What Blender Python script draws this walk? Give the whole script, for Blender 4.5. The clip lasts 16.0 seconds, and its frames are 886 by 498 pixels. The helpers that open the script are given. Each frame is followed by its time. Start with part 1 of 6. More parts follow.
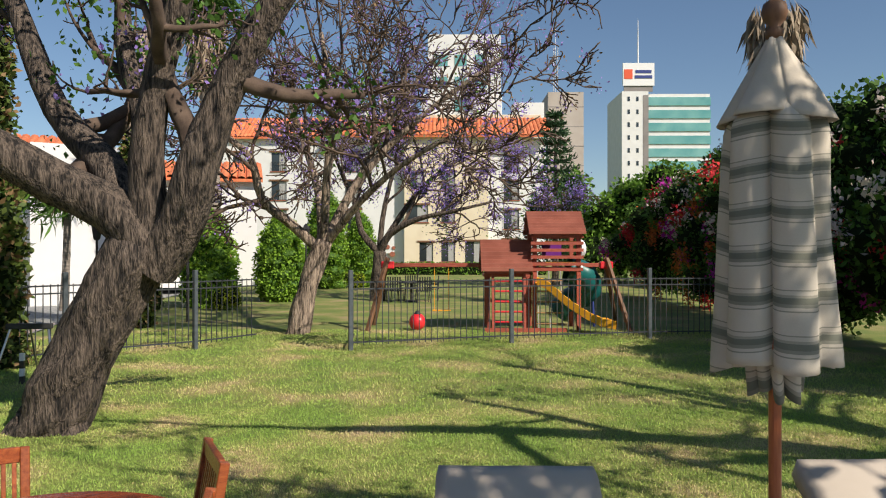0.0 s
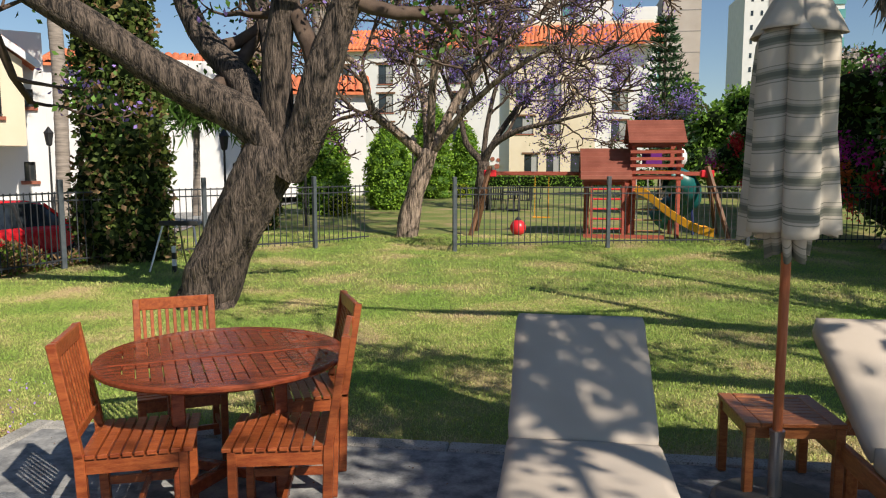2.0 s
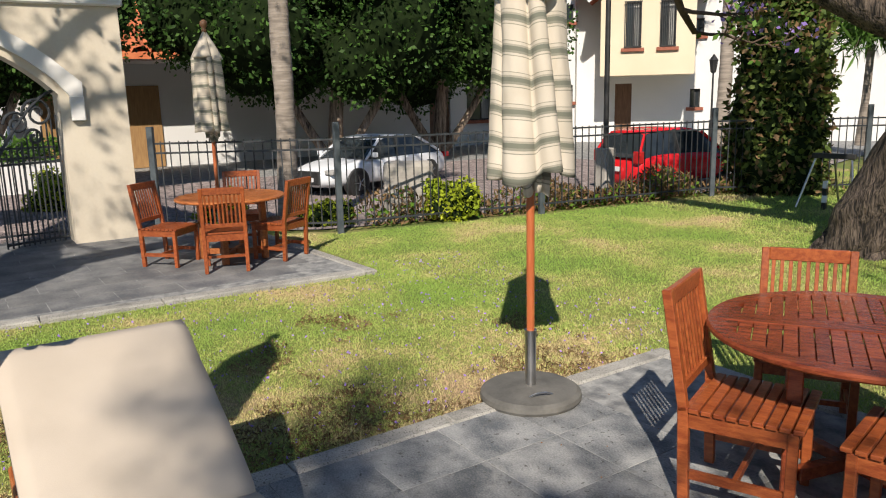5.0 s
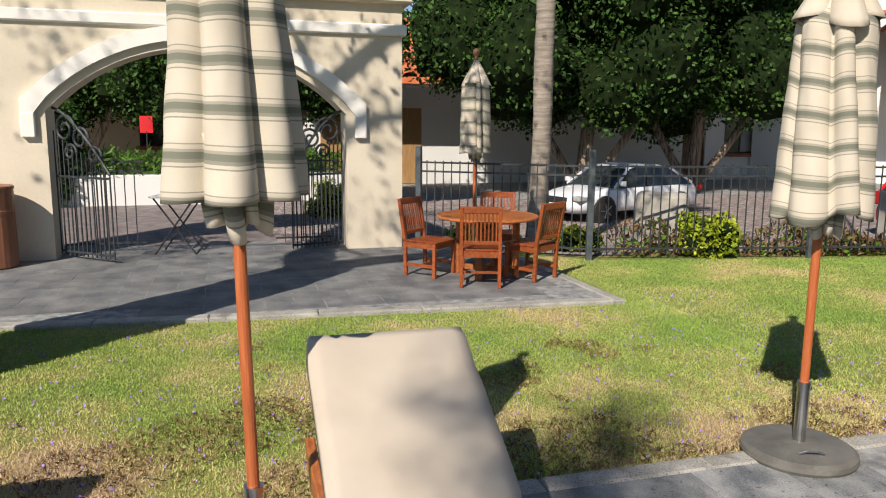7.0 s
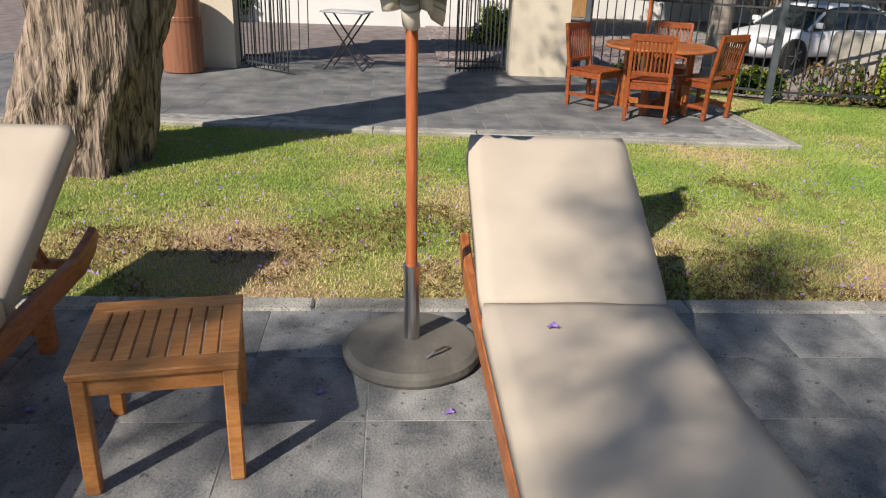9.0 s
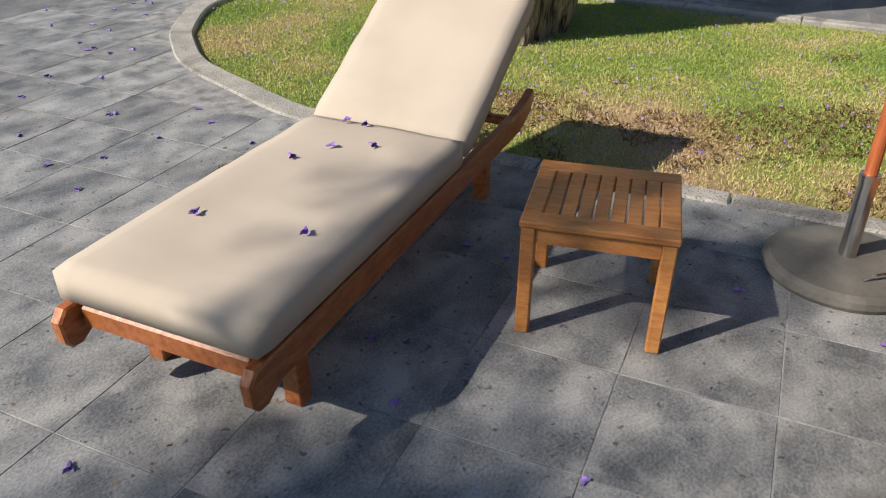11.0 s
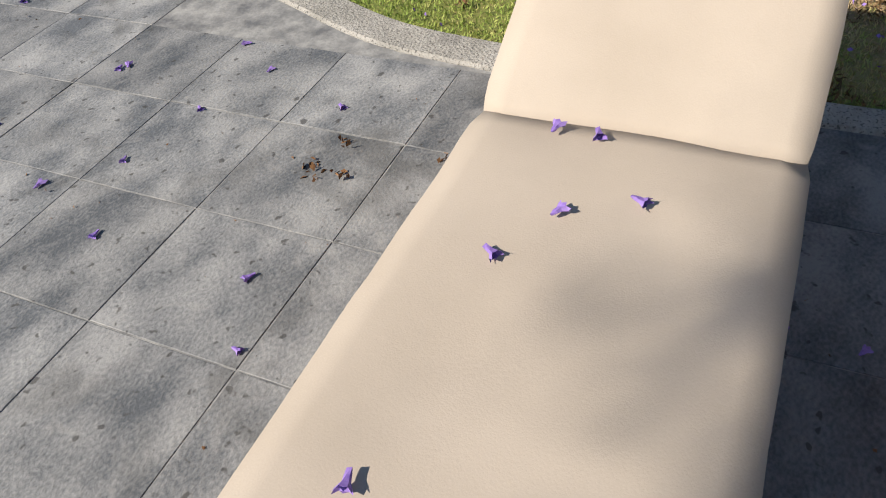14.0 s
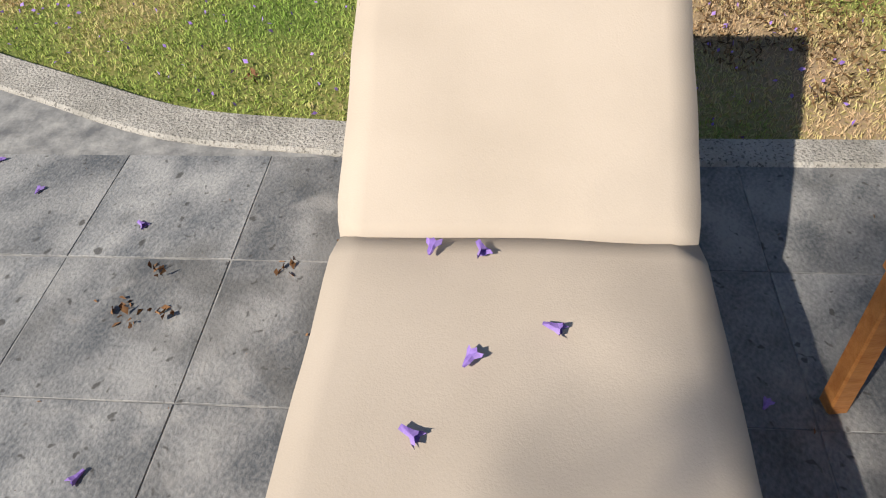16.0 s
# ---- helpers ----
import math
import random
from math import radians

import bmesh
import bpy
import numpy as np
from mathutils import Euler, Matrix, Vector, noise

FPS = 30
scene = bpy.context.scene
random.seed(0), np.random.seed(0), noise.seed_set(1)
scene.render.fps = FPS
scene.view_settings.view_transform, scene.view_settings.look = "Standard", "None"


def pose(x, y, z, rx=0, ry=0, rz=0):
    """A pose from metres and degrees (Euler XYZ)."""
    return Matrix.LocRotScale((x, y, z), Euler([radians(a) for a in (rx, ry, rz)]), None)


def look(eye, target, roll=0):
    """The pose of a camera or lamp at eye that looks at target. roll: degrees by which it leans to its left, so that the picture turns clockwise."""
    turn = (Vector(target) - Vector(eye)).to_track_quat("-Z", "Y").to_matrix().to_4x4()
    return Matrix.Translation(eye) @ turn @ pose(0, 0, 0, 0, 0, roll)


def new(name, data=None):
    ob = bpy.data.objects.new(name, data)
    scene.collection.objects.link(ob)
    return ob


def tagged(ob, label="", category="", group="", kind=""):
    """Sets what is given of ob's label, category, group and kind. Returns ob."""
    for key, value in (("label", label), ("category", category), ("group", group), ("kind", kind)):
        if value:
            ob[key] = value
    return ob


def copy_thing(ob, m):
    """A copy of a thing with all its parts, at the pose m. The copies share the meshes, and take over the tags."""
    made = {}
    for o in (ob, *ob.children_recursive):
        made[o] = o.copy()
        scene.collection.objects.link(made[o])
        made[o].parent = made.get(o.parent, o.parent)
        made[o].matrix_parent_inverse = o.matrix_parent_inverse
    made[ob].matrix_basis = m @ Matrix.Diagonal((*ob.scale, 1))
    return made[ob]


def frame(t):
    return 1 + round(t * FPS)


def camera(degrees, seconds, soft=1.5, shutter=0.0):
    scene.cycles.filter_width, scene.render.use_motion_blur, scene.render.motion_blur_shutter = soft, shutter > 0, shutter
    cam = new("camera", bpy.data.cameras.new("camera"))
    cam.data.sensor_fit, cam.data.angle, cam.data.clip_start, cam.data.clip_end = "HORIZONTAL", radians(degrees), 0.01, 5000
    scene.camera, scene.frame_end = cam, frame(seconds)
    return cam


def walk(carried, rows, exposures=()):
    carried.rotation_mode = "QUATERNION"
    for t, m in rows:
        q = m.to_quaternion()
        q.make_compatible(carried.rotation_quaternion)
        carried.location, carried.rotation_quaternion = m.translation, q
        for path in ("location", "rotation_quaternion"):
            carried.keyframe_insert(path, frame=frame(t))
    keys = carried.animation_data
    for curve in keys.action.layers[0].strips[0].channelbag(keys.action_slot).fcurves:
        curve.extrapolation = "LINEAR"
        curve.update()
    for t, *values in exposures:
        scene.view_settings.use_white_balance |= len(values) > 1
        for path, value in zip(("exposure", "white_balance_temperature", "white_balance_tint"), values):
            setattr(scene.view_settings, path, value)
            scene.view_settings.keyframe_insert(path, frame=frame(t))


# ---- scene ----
cam = camera(61.2, 16.0, soft=1.1)
PATH = [
    (0, (1.25, 1.95, 1.87), (1.235, 3.95, 1.875), 0.0),
    (0.5, (1.28, 1.5, 1.87), (1.275, 3.5, 1.845), 0.0),
    (1, (1.319, 0.932, 1.873), (1.295, 2.931, 1.809), 0.2),
    (1.5, (1.375, 0.929, 1.858), (1.276, 2.922, 1.728), 0.4),
    (2, (1.397, 1.035, 1.765), (1.105, 3.001, 1.539), -0.0),
    (2.5, (1.452, 1.063, 1.797), (0.958, 2.974, 1.48), -0.3),
    (3, (1.314, 1.241, 1.817), (0.643, 3.092, 1.46), 0.6),
    (3.5, (1.266, 1.383, 1.819), (0.257, 3.07, 1.451), 0.5),
    (4, (1.179, 1.49, 1.837), (-0.143, 2.943, 1.463), 1.8),
    (4.2, (1.189, 1.478, 1.831), (-0.23, 2.836, 1.449), 1.2),
    (6.3, (1.328, 1.331, 1.812), (-0.438, 2.193, 1.437), -1.1),
    (6.5, (1.281, 1.303, 1.814), (-0.518, 2.1, 1.452), -0.4),
    (7, (1.259, 1.22, 1.826), (-0.636, 1.768, 1.497), 0.5),
    (7.5, (1.28, 1.157, 1.817), (-0.658, 1.491, 1.452), 1.3),
    (8, (1.28, 1.181, 1.736), (-0.631, 1.449, 1.213), 2.1),
    (8.2, (1.308, 1.187, 1.721), (-0.584, 1.451, 1.13), 2.1),
    (10.3, (1.377, 1.035, 1.615), (-0.325, 0.772, 0.598), 2.9),
    (10.5, (1.389, 0.985, 1.613), (-0.282, 0.556, 0.601), 2.1),
    (11, (1.405, 0.852, 1.607), (-0.167, 0.155, 0.586), 0.3),
    (11.5, (1.302, 0.721, 1.587), (-0.169, -0.137, 0.538), -1.5),
    (12, (1.054, 0.564, 1.566), (-0.34, -0.395, 0.499), -2.5),
    (12.5, (0.853, 0.349, 1.522), (-0.474, -0.666, 0.423), -3.8),
    (13, (0.649, 0.069, 1.509), (-0.638, -0.902, 0.325), -6.4),
    (13.5, (0.438, -0.126, 1.486), (-0.828, -0.972, 0.19), -7.5),
    (14, (0.182, -0.303, 1.444), (-1.076, -1.006, 0.057), -7.8),
    (14.5, (0.064, -0.488, 1.452), (-1.242, -0.948, 0.008), -6.0),
    (15, (-0.029, -0.564, 1.456), (-1.378, -0.868, 0.011), -4.6),
    (15.5, (-0.077, -0.559, 1.454), (-1.454, -0.806, 0.025), -4.2),
    (16, (-0.106, -0.548, 1.477), (-1.52, -0.742, 0.076), -4.3),
]
walk(cam, [(t, look(eye, target, roll)) for t, eye, target, roll in PATH])

# ---- world, sun ----
AZ = Vector((0.76, -0.65, 0)).normalized()
ELEV = radians(39)
scene.view_settings.exposure = 0.27
world = bpy.data.worlds.new("world")
scene.world = world
world.use_nodes = True
_wn = world.node_tree.nodes
sky = _wn.new("ShaderNodeTexSky")
sky.sky_type = "NISHITA"
sky.sun_disc = False
sky.sun_elevation = ELEV
sky.sun_rotation = math.atan2(AZ.x, AZ.y)
sky.air_density = 1.0
sky.dust_density = 0.25
sky.ozone_density = 3.0
_wn["Background"].inputs[1].default_value = 0.078
world.node_tree.links.new(sky.outputs[0], _wn["Background"].inputs[0])
sun = new("sun", bpy.data.lights.new("sun", "SUN"))
sun.data.energy = 5.0
sun.data.angle = radians(0.6)
sun.data.color = (1.0, 0.9, 0.78)
sun.matrix_world = look((0, 0, 0), (-AZ.x * math.cos(ELEV), -AZ.y * math.cos(ELEV), -math.sin(ELEV)))

# ---- materials ----


def mat(name, col, col2=None, scale=8.0, rough=0.7, metal=0.0, bump=0.0, bscale=60.0, fine=0.25, vary=0.0, island=0.0,
        stretch=None, spec=0.5, trans=0.0):
    """A surface of two colours mixed by coarse and fine noise, with relief; vary: by object, island: by loose piece."""
    m = bpy.data.materials.new(name)
    m.use_nodes = True
    nt = m.node_tree
    N, L = nt.nodes, nt.links.new
    b = N["Principled BSDF"]
    b.inputs["Roughness"].default_value = rough
    b.inputs["Metallic"].default_value = metal
    b.inputs["Specular IOR Level"].default_value = spec
    tc = N.new("ShaderNodeTexCoord")
    mp = N.new("ShaderNodeMapping")
    L(tc.outputs["Object"], mp.inputs[0])
    if stretch:
        mp.inputs["Scale"].default_value = stretch
    n1 = N.new("ShaderNodeTexNoise")
    n1.inputs["Scale"].default_value = scale
    n1.inputs["Detail"].default_value = 6
    L(mp.outputs[0], n1.inputs["Vector"])
    n2 = N.new("ShaderNodeTexNoise")
    n2.inputs["Scale"].default_value = bscale
    n2.inputs["Detail"].default_value = 4
    L(mp.outputs[0], n2.inputs["Vector"])
    ramp = N.new("ShaderNodeValToRGB")
    ramp.color_ramp.elements[0].position, ramp.color_ramp.elements[1].position = 0.32, 0.68
    ramp.color_ramp.elements[0].color = (*col, 1)
    ramp.color_ramp.elements[1].color = (*(col2 or col), 1)
    mix = N.new("ShaderNodeMath")
    mix.operation = "MULTIPLY_ADD"
    L(n2.outputs[0], mix.inputs[0])
    mix.inputs[1].default_value = fine
    sub = N.new("ShaderNodeMath")
    sub.operation = "MULTIPLY_ADD"
    L(n1.outputs[0], sub.inputs[0])
    sub.inputs[1].default_value = 1.0
    sub.inputs[2].default_value = -fine / 2
    L(sub.outputs[0], mix.inputs[2])
    L(mix.outputs[0], ramp.inputs[0])
    out = ramp.outputs[0]
    for amount, node, sock in ((vary, "ShaderNodeObjectInfo", "Random"), (island, "ShaderNodeNewGeometry", "Random Per Island")):
        if amount:
            src = N.new(node)
            hsv = N.new("ShaderNodeHueSaturation")
            ma = N.new("ShaderNodeMath")
            ma.operation = "MULTIPLY_ADD"
            ma.inputs[1].default_value, ma.inputs[2].default_value = amount, 1 - amount / 2
            L(src.outputs[sock], ma.inputs[0])
            L(ma.outputs[0], hsv.inputs["Value"])
            L(out, hsv.inputs["Color"])
            out = hsv.outputs[0]
    L(out, b.inputs["Base Color"])
    if bump:
        bp = N.new("ShaderNodeBump")
        bp.inputs["Strength"].default_value = bump
        bp.inputs["Distance"].default_value = 0.02
        L(mix.outputs[0], bp.inputs["Height"])
        L(bp.outputs[0], b.inputs["Normal"])
    if trans:
        tr = N.new("ShaderNodeBsdfTranslucent")
        L(out, tr.inputs[0])
        ms = N.new("ShaderNodeMixShader")
        ms.inputs[0].default_value = trans
        L(b.outputs[0], ms.inputs[1])
        L(tr.outputs[0], ms.inputs[2])
        L(ms.outputs[0], N["Material Output"].inputs[0])
    return m


def ramp3(name, stops, scale, rough=0.9, bump=0.3, bscale=40.0, scale2=3.0, fine=0.35):
    """Ground cover: several colours by two sizes of noise."""
    m = mat(name, stops[0][1], stops[-1][1], scale=scale, rough=rough, bump=bump, bscale=bscale, fine=fine)
    r = [n for n in m.node_tree.nodes if n.type == "VALTORGB"][0].color_ramp
    r.elements[0].position, r.elements[1].position = stops[0][0], stops[-1][0]
    for p, c in stops[1:-1]:
        e = r.elements.new(p)
        e.color = (*c, 1)
    return m


LAWN = [(0.3, (0.13, 0.185, 0.035)), (0.45, (0.19, 0.215, 0.05)), (0.57, (0.3, 0.25, 0.1)), (0.68, (0.34, 0.25, 0.15))]
M_lawn = ramp3("lawn", LAWN, 0.8, bump=0.6, bscale=55.0, fine=0.5)
M_blade = ramp3("grass_blade", [(0.3, (0.24, 0.37, 0.065)), (0.47, (0.37, 0.44, 0.11)), (0.57, (0.56, 0.49, 0.22)), (0.68, (0.56, 0.41, 0.25))], 0.8, bump=0, bscale=26.0, fine=0.6)


def dry_edge(m):
    """Worn, drier turf towards the terrace kerb."""
    N, L = m.node_tree.nodes, m.node_tree.links.new
    r = [n for n in N if n.type == "VALTORGB"][0]
    src = r.inputs[0].links[0].from_socket
    sep = N.new("ShaderNodeSeparateXYZ")
    L(N["Texture Coordinate"].outputs["Object"], sep.inputs[0])
    total = None
    for sock, a, b, v in (("X", -4.4, -2.7, 0.14), ("Y", 6.6, 5.2, 1.0), ("Y", -1.6, -0.2, 1.0)):
        mr = N.new("ShaderNodeMapRange")
        mr.inputs[1].default_value, mr.inputs[2].default_value, mr.inputs[4].default_value = a, b, v
        L(sep.outputs[sock], mr.inputs[0])
        if total is None:
            total = mr.outputs[0]
        else:
            mu = N.new("ShaderNodeMath")
            mu.operation = "MULTIPLY"
            L(total, mu.inputs[0])
            L(mr.outputs[0], mu.inputs[1])
            total = mu.outputs[0]
    ad = N.new("ShaderNodeMath")
    ad.operation = "ADD"
    L(src, ad.inputs[0])
    L(total, ad.inputs[1])
    sh = N.new("ShaderNodeMath")
    sh.operation = "SUBTRACT"
    L(ad.outputs[0], sh.inputs[0])
    sh.inputs[1].default_value = 0.075
    L(sh.outputs[0], r.inputs[0])


dry_edge(M_lawn)
dry_edge(M_blade)
M_slate = mat("slate", (0.105, 0.115, 0.125), (0.35, 0.352, 0.345), scale=4.2, rough=0.66, bump=0.28, bscale=85, fine=0.5, vary=0.3)
M_kerb = mat("kerb_concrete", (0.3, 0.29, 0.26), (0.46, 0.44, 0.4), scale=5, rough=0.95, bump=0.7, bscale=90, fine=0.6, vary=0.15)


def speckled(m, dark, scale, cut):
    """Adds dark specks and pale streaks of wear to a stone."""
    N, L = m.node_tree.nodes, m.node_tree.links.new
    b = N["Principled BSDF"]
    base = b.inputs["Base Color"].links[0].from_socket
    geo = N.new("ShaderNodeNewGeometry")
    for sc, lo, hi, col, amt in ((scale, cut, cut + 0.05, dark, 0.75), (2.2, 0.56, 0.7, (0.09, 0.09, 0.085), 0.55), (5.0, 0.6, 0.72, (0.36, 0.355, 0.34), 0.5)):
        n = N.new("ShaderNodeTexNoise")
        n.inputs["Scale"].default_value = sc
        n.inputs["Detail"].default_value = 5 if sc < 9 else 2
        n.inputs["Distortion"].default_value = 1.2 if sc < 9 else 0.2
        L(geo.outputs["Position"], n.inputs["Vector"])
        r = N.new("ShaderNodeMapRange")
        r.inputs[1].default_value, r.inputs[2].default_value, r.inputs[4].default_value = lo, hi, amt
        L(n.outputs[0], r.inputs[0])
        mx = N.new("ShaderNodeMix")
        mx.data_type = "RGBA"
        L(r.outputs[0], mx.inputs[0])
        L(base, mx.inputs[6])
        mx.inputs[7].default_value = (*col, 1)
        base = mx.outputs[2]
    L(base, b.inputs["Base Color"])


speckled(M_slate, (0.05, 0.047, 0.043), 26.0, 0.655)


def cleft(m):
    """Each slab is cut from another piece of stone: shifts its pattern and draws it out along the cleavage."""
    N, L = m.node_tree.nodes, m.node_tree.links.new
    mp = N["Mapping"]
    mp.inputs["Scale"].default_value = (0.9, 1.25, 1.0)
    mp.inputs["Rotation"].default_value = (0, 0, 0.6)
    info = N.new("ShaderNodeObjectInfo")
    geo = N.new("ShaderNodeNewGeometry")
    off = N.new("ShaderNodeVectorMath")
    off.operation = "SCALE"
    off.inputs[0].default_value = (31.0, 47.0, 0.0)
    L(info.outputs["Random"], off.inputs["Scale"])
    ad = N.new("ShaderNodeVectorMath")
    L(geo.outputs["Position"], ad.inputs[0])
    L(off.outputs[0], ad.inputs[1])
    L(ad.outputs[0], mp.inputs[0])


cleft(M_slate)
speckled(M_kerb, (0.1, 0.095, 0.085), 95.0, 0.58)
M_teak_top = mat("teak_dark", (0.14, 0.028, 0.012), (0.27, 0.065, 0.025), scale=5, rough=0.24, bump=0.1, bscale=30, fine=0.5, vary=0.45, stretch=(2, 9, 9))
M_slate_far = mat("slate_worn", (0.1, 0.105, 0.115), (0.22, 0.22, 0.215), scale=3.0, rough=0.75, bump=0.3, bscale=40, fine=0.4, island=0.25)
M_joint = mat("mortar", (0.14, 0.145, 0.15), (0.37, 0.37, 0.355), scale=9, rough=0.95, bump=0.4)
M_cobble = mat("cobble", (0.17, 0.14, 0.135), (0.3, 0.25, 0.24), scale=4, rough=0.85, bump=0.4, island=0.5)
M_teak = mat("teak", (0.27, 0.075, 0.02), (0.45, 0.16, 0.05), scale=5, rough=0.38, bump=0.12, bscale=30, fine=0.5, vary=0.35, stretch=(2, 9, 9))
M_teak_red = mat("teak_oiled", (0.2, 0.042, 0.014), (0.36, 0.1, 0.03), scale=5, rough=0.33, bump=0.12, bscale=30, fine=0.5, vary=0.35, stretch=(2, 9, 9))
M_teak_lt = mat("teak_light", (0.42, 0.155, 0.04), (0.58, 0.265, 0.085), scale=5, rough=0.45, bump=0.12, bscale=30, fine=0.5, vary=0.25, stretch=(9, 2, 9))
M_pole = mat("pole_wood", (0.38, 0.09, 0.03), (0.5, 0.15, 0.05), scale=6, rough=0.4, bscale=30, stretch=(8, 8, 1))
M_cush = mat("cushion_fabric", (0.46, 0.395, 0.32), (0.52, 0.45, 0.37), scale=3, rough=0.95, bump=0.12, bscale=250, fine=0.2)
M_pipe = mat("piping", (0.3, 0.24, 0.17), (0.38, 0.31, 0.23), rough=0.95)
M_steel = mat("steel", (0.5, 0.5, 0.5), (0.62, 0.61, 0.6), scale=9, rough=0.28, metal=1.0, bscale=80)
M_base = mat("umbrella_base", (0.1, 0.096, 0.086), (0.17, 0.163, 0.145), scale=6, rough=0.6, bump=0.2)
M_iron = mat("iron_fence", (0.02, 0.024, 0.028), (0.045, 0.05, 0.055), scale=12, rough=0.55, bump=0.1)
M_post = mat("fence_post", (0.05, 0.065, 0.075), (0.09, 0.105, 0.115), scale=10, rough=0.5, bump=0.1)
M_bark = mat("bark", (0.014, 0.011, 0.009), (0.17, 0.13, 0.1), scale=17, rough=0.95, bump=1.0, bscale=55, fine=0.9, stretch=(1, 1, 0.16))
M_bark_lt = mat("bark_pale", (0.05, 0.036, 0.027), (0.48, 0.37, 0.28), scale=15, rough=0.95, bump=1.0, bscale=50, fine=0.8, stretch=(1, 1, 0.09))
for m_ in (M_bark, M_bark_lt):
    m_.node_tree.nodes["Bump"].inputs["Distance"].default_value = 0.06
M_twig = mat("twig", (0.055, 0.036, 0.026), (0.13, 0.09, 0.065), scale=5, rough=0.95, bump=0.5)
M_palm = mat("palm_bark", (0.2, 0.17, 0.14), (0.36, 0.31, 0.26), scale=4, rough=0.95, bump=0.8, bscale=14, stretch=(0.6, 0.6, 5))
M_thatch = mat("dry_frond", (0.16, 0.12, 0.08), (0.34, 0.27, 0.19), scale=5, rough=0.95, island=0.5)
# near-black cores: the shade between leaves, put into their colour
M_core_shade = mat("foliage_shade", (0.007, 0.013, 0.005), (0.018, 0.03, 0.01), scale=4, rough=1.0, spec=0.05)


def leafmat(name, a, b, trans=0.25, isl=0.7):
    return mat(name, a, b, scale=1.2, rough=0.55, island=isl, trans=trans, bscale=9, fine=0.4, spec=0.18)


M_leaf = leafmat("leaf", (0.05, 0.115, 0.02), (0.12, 0.23, 0.04))
M_ficus = leafmat("leaf_ficus", (0.022, 0.06, 0.012), (0.075, 0.15, 0.03), 0.2)
M_topiary = leafmat("leaf_cypress", (0.14, 0.27, 0.025), (0.26, 0.42, 0.05), 0.3)
M_ivy = leafmat("leaf_ivy", (0.05, 0.09, 0.02), (0.14, 0.18, 0.04), 0.2)
M_ivydry = leafmat("leaf_dry", (0.14, 0.085, 0.04), (0.3, 0.2, 0.1), 0.15)
M_yellow = leafmat("leaf_golden", (0.2, 0.28, 0.02), (0.45, 0.5, 0.04), 0.25)
M_lime = leafmat("leaf_lime", (0.09, 0.2, 0.02), (0.2, 0.34, 0.05), 0.3)
M_pine = leafmat("needle", (0.03, 0.075, 0.035), (0.08, 0.15, 0.06), 0.15)
M_jac = leafmat("jacaranda_blossom", (0.27, 0.18, 0.55), (0.42, 0.3, 0.72), 0.35, 0.4)
M_red = leafmat("bract_red", (0.5, 0.02, 0.04), (0.7, 0.06, 0.06), 0.3)
M_mag = leafmat("bract_magenta", (0.42, 0.02, 0.3), (0.62, 0.06, 0.45), 0.3)
M_wht = leafmat("bract_white", (0.62, 0.5, 0.45), (0.8, 0.72, 0.62), 0.3)
M_org = leafmat("bract_orange", (0.5, 0.12, 0.03), (0.62, 0.2, 0.06), 0.3)
M_petal = mat("fallen_blossom", (0.22, 0.12, 0.5), (0.42, 0.28, 0.72), scale=40, rough=0.7, vary=0.4, island=0.4)
M_dead = mat("dead_leaf", (0.13, 0.06, 0.025), (0.3, 0.16, 0.07), scale=30, rough=0.9)
M_white = mat("white_render", (0.66, 0.66, 0.645), (0.73, 0.725, 0.71), scale=0.6, rough=0.9, bump=0.15, bscale=30, fine=0.2)
M_cream = mat("cream_render", (0.66, 0.56, 0.4), (0.72, 0.63, 0.47), scale=0.6, rough=0.9, bump=0.15, bscale=30, fine=0.2)
M_arch = mat("arch_render", (0.58, 0.51, 0.4), (0.67, 0.6, 0.48), scale=1.1, rough=0.92, bump=0.25, bscale=25, fine=0.3)
M_trim = mat("arch_moulding", (0.74, 0.72, 0.67), (0.8, 0.78, 0.74), scale=2, rough=0.85, bump=0.15)
M_rooft = mat("roof_tile", (0.5, 0.12, 0.045), (0.66, 0.22, 0.09), scale=2, rough=0.85, bump=0.3, vary=0.2, island=0.3)
M_stone = mat("far_stone", (0.36, 0.31, 0.27), (0.43, 0.38, 0.34), scale=0.3, rough=0.8)
M_greyp = mat("far_panel", (0.2, 0.18, 0.17), (0.25, 0.23, 0.22), scale=0.3, rough=0.6)
M_teal = mat("teal_glass", (0.1, 0.3, 0.3), (0.2, 0.42, 0.4), scale=0.2, rough=0.2)
M_wood_d = mat("door_wood", (0.12, 0.06, 0.03), (0.2, 0.1, 0.05), scale=3, rough=0.6, stretch=(8, 8, 1))
M_door_y = mat("door_wood_pale", (0.3, 0.17, 0.07), (0.4, 0.24, 0.1), scale=3, rough=0.6, stretch=(8, 8, 1))
M_sill = mat("brick_sill", (0.24, 0.08, 0.05), (0.36, 0.13, 0.08), scale=8, rough=0.9)
M_glass = mat("window_glass", (0.02, 0.025, 0.03), (0.04, 0.05, 0.055), scale=0.6, rough=0.06, spec=0.7)
M_curtain = mat("curtain", (0.3, 0.3, 0.29), (0.42, 0.42, 0.4), scale=2, rough=0.9, stretch=(20, 20, 1))
M_playred = mat("play_timber", (0.3, 0.06, 0.035), (0.42, 0.1, 0.06), scale=3, rough=0.6, bump=0.15, stretch=(2, 8, 8), vary=0.25)
M_plroof = mat("play_roof", (0.27, 0.08, 0.05), (0.36, 0.12, 0.08), scale=3, rough=0.75, vary=0.2)
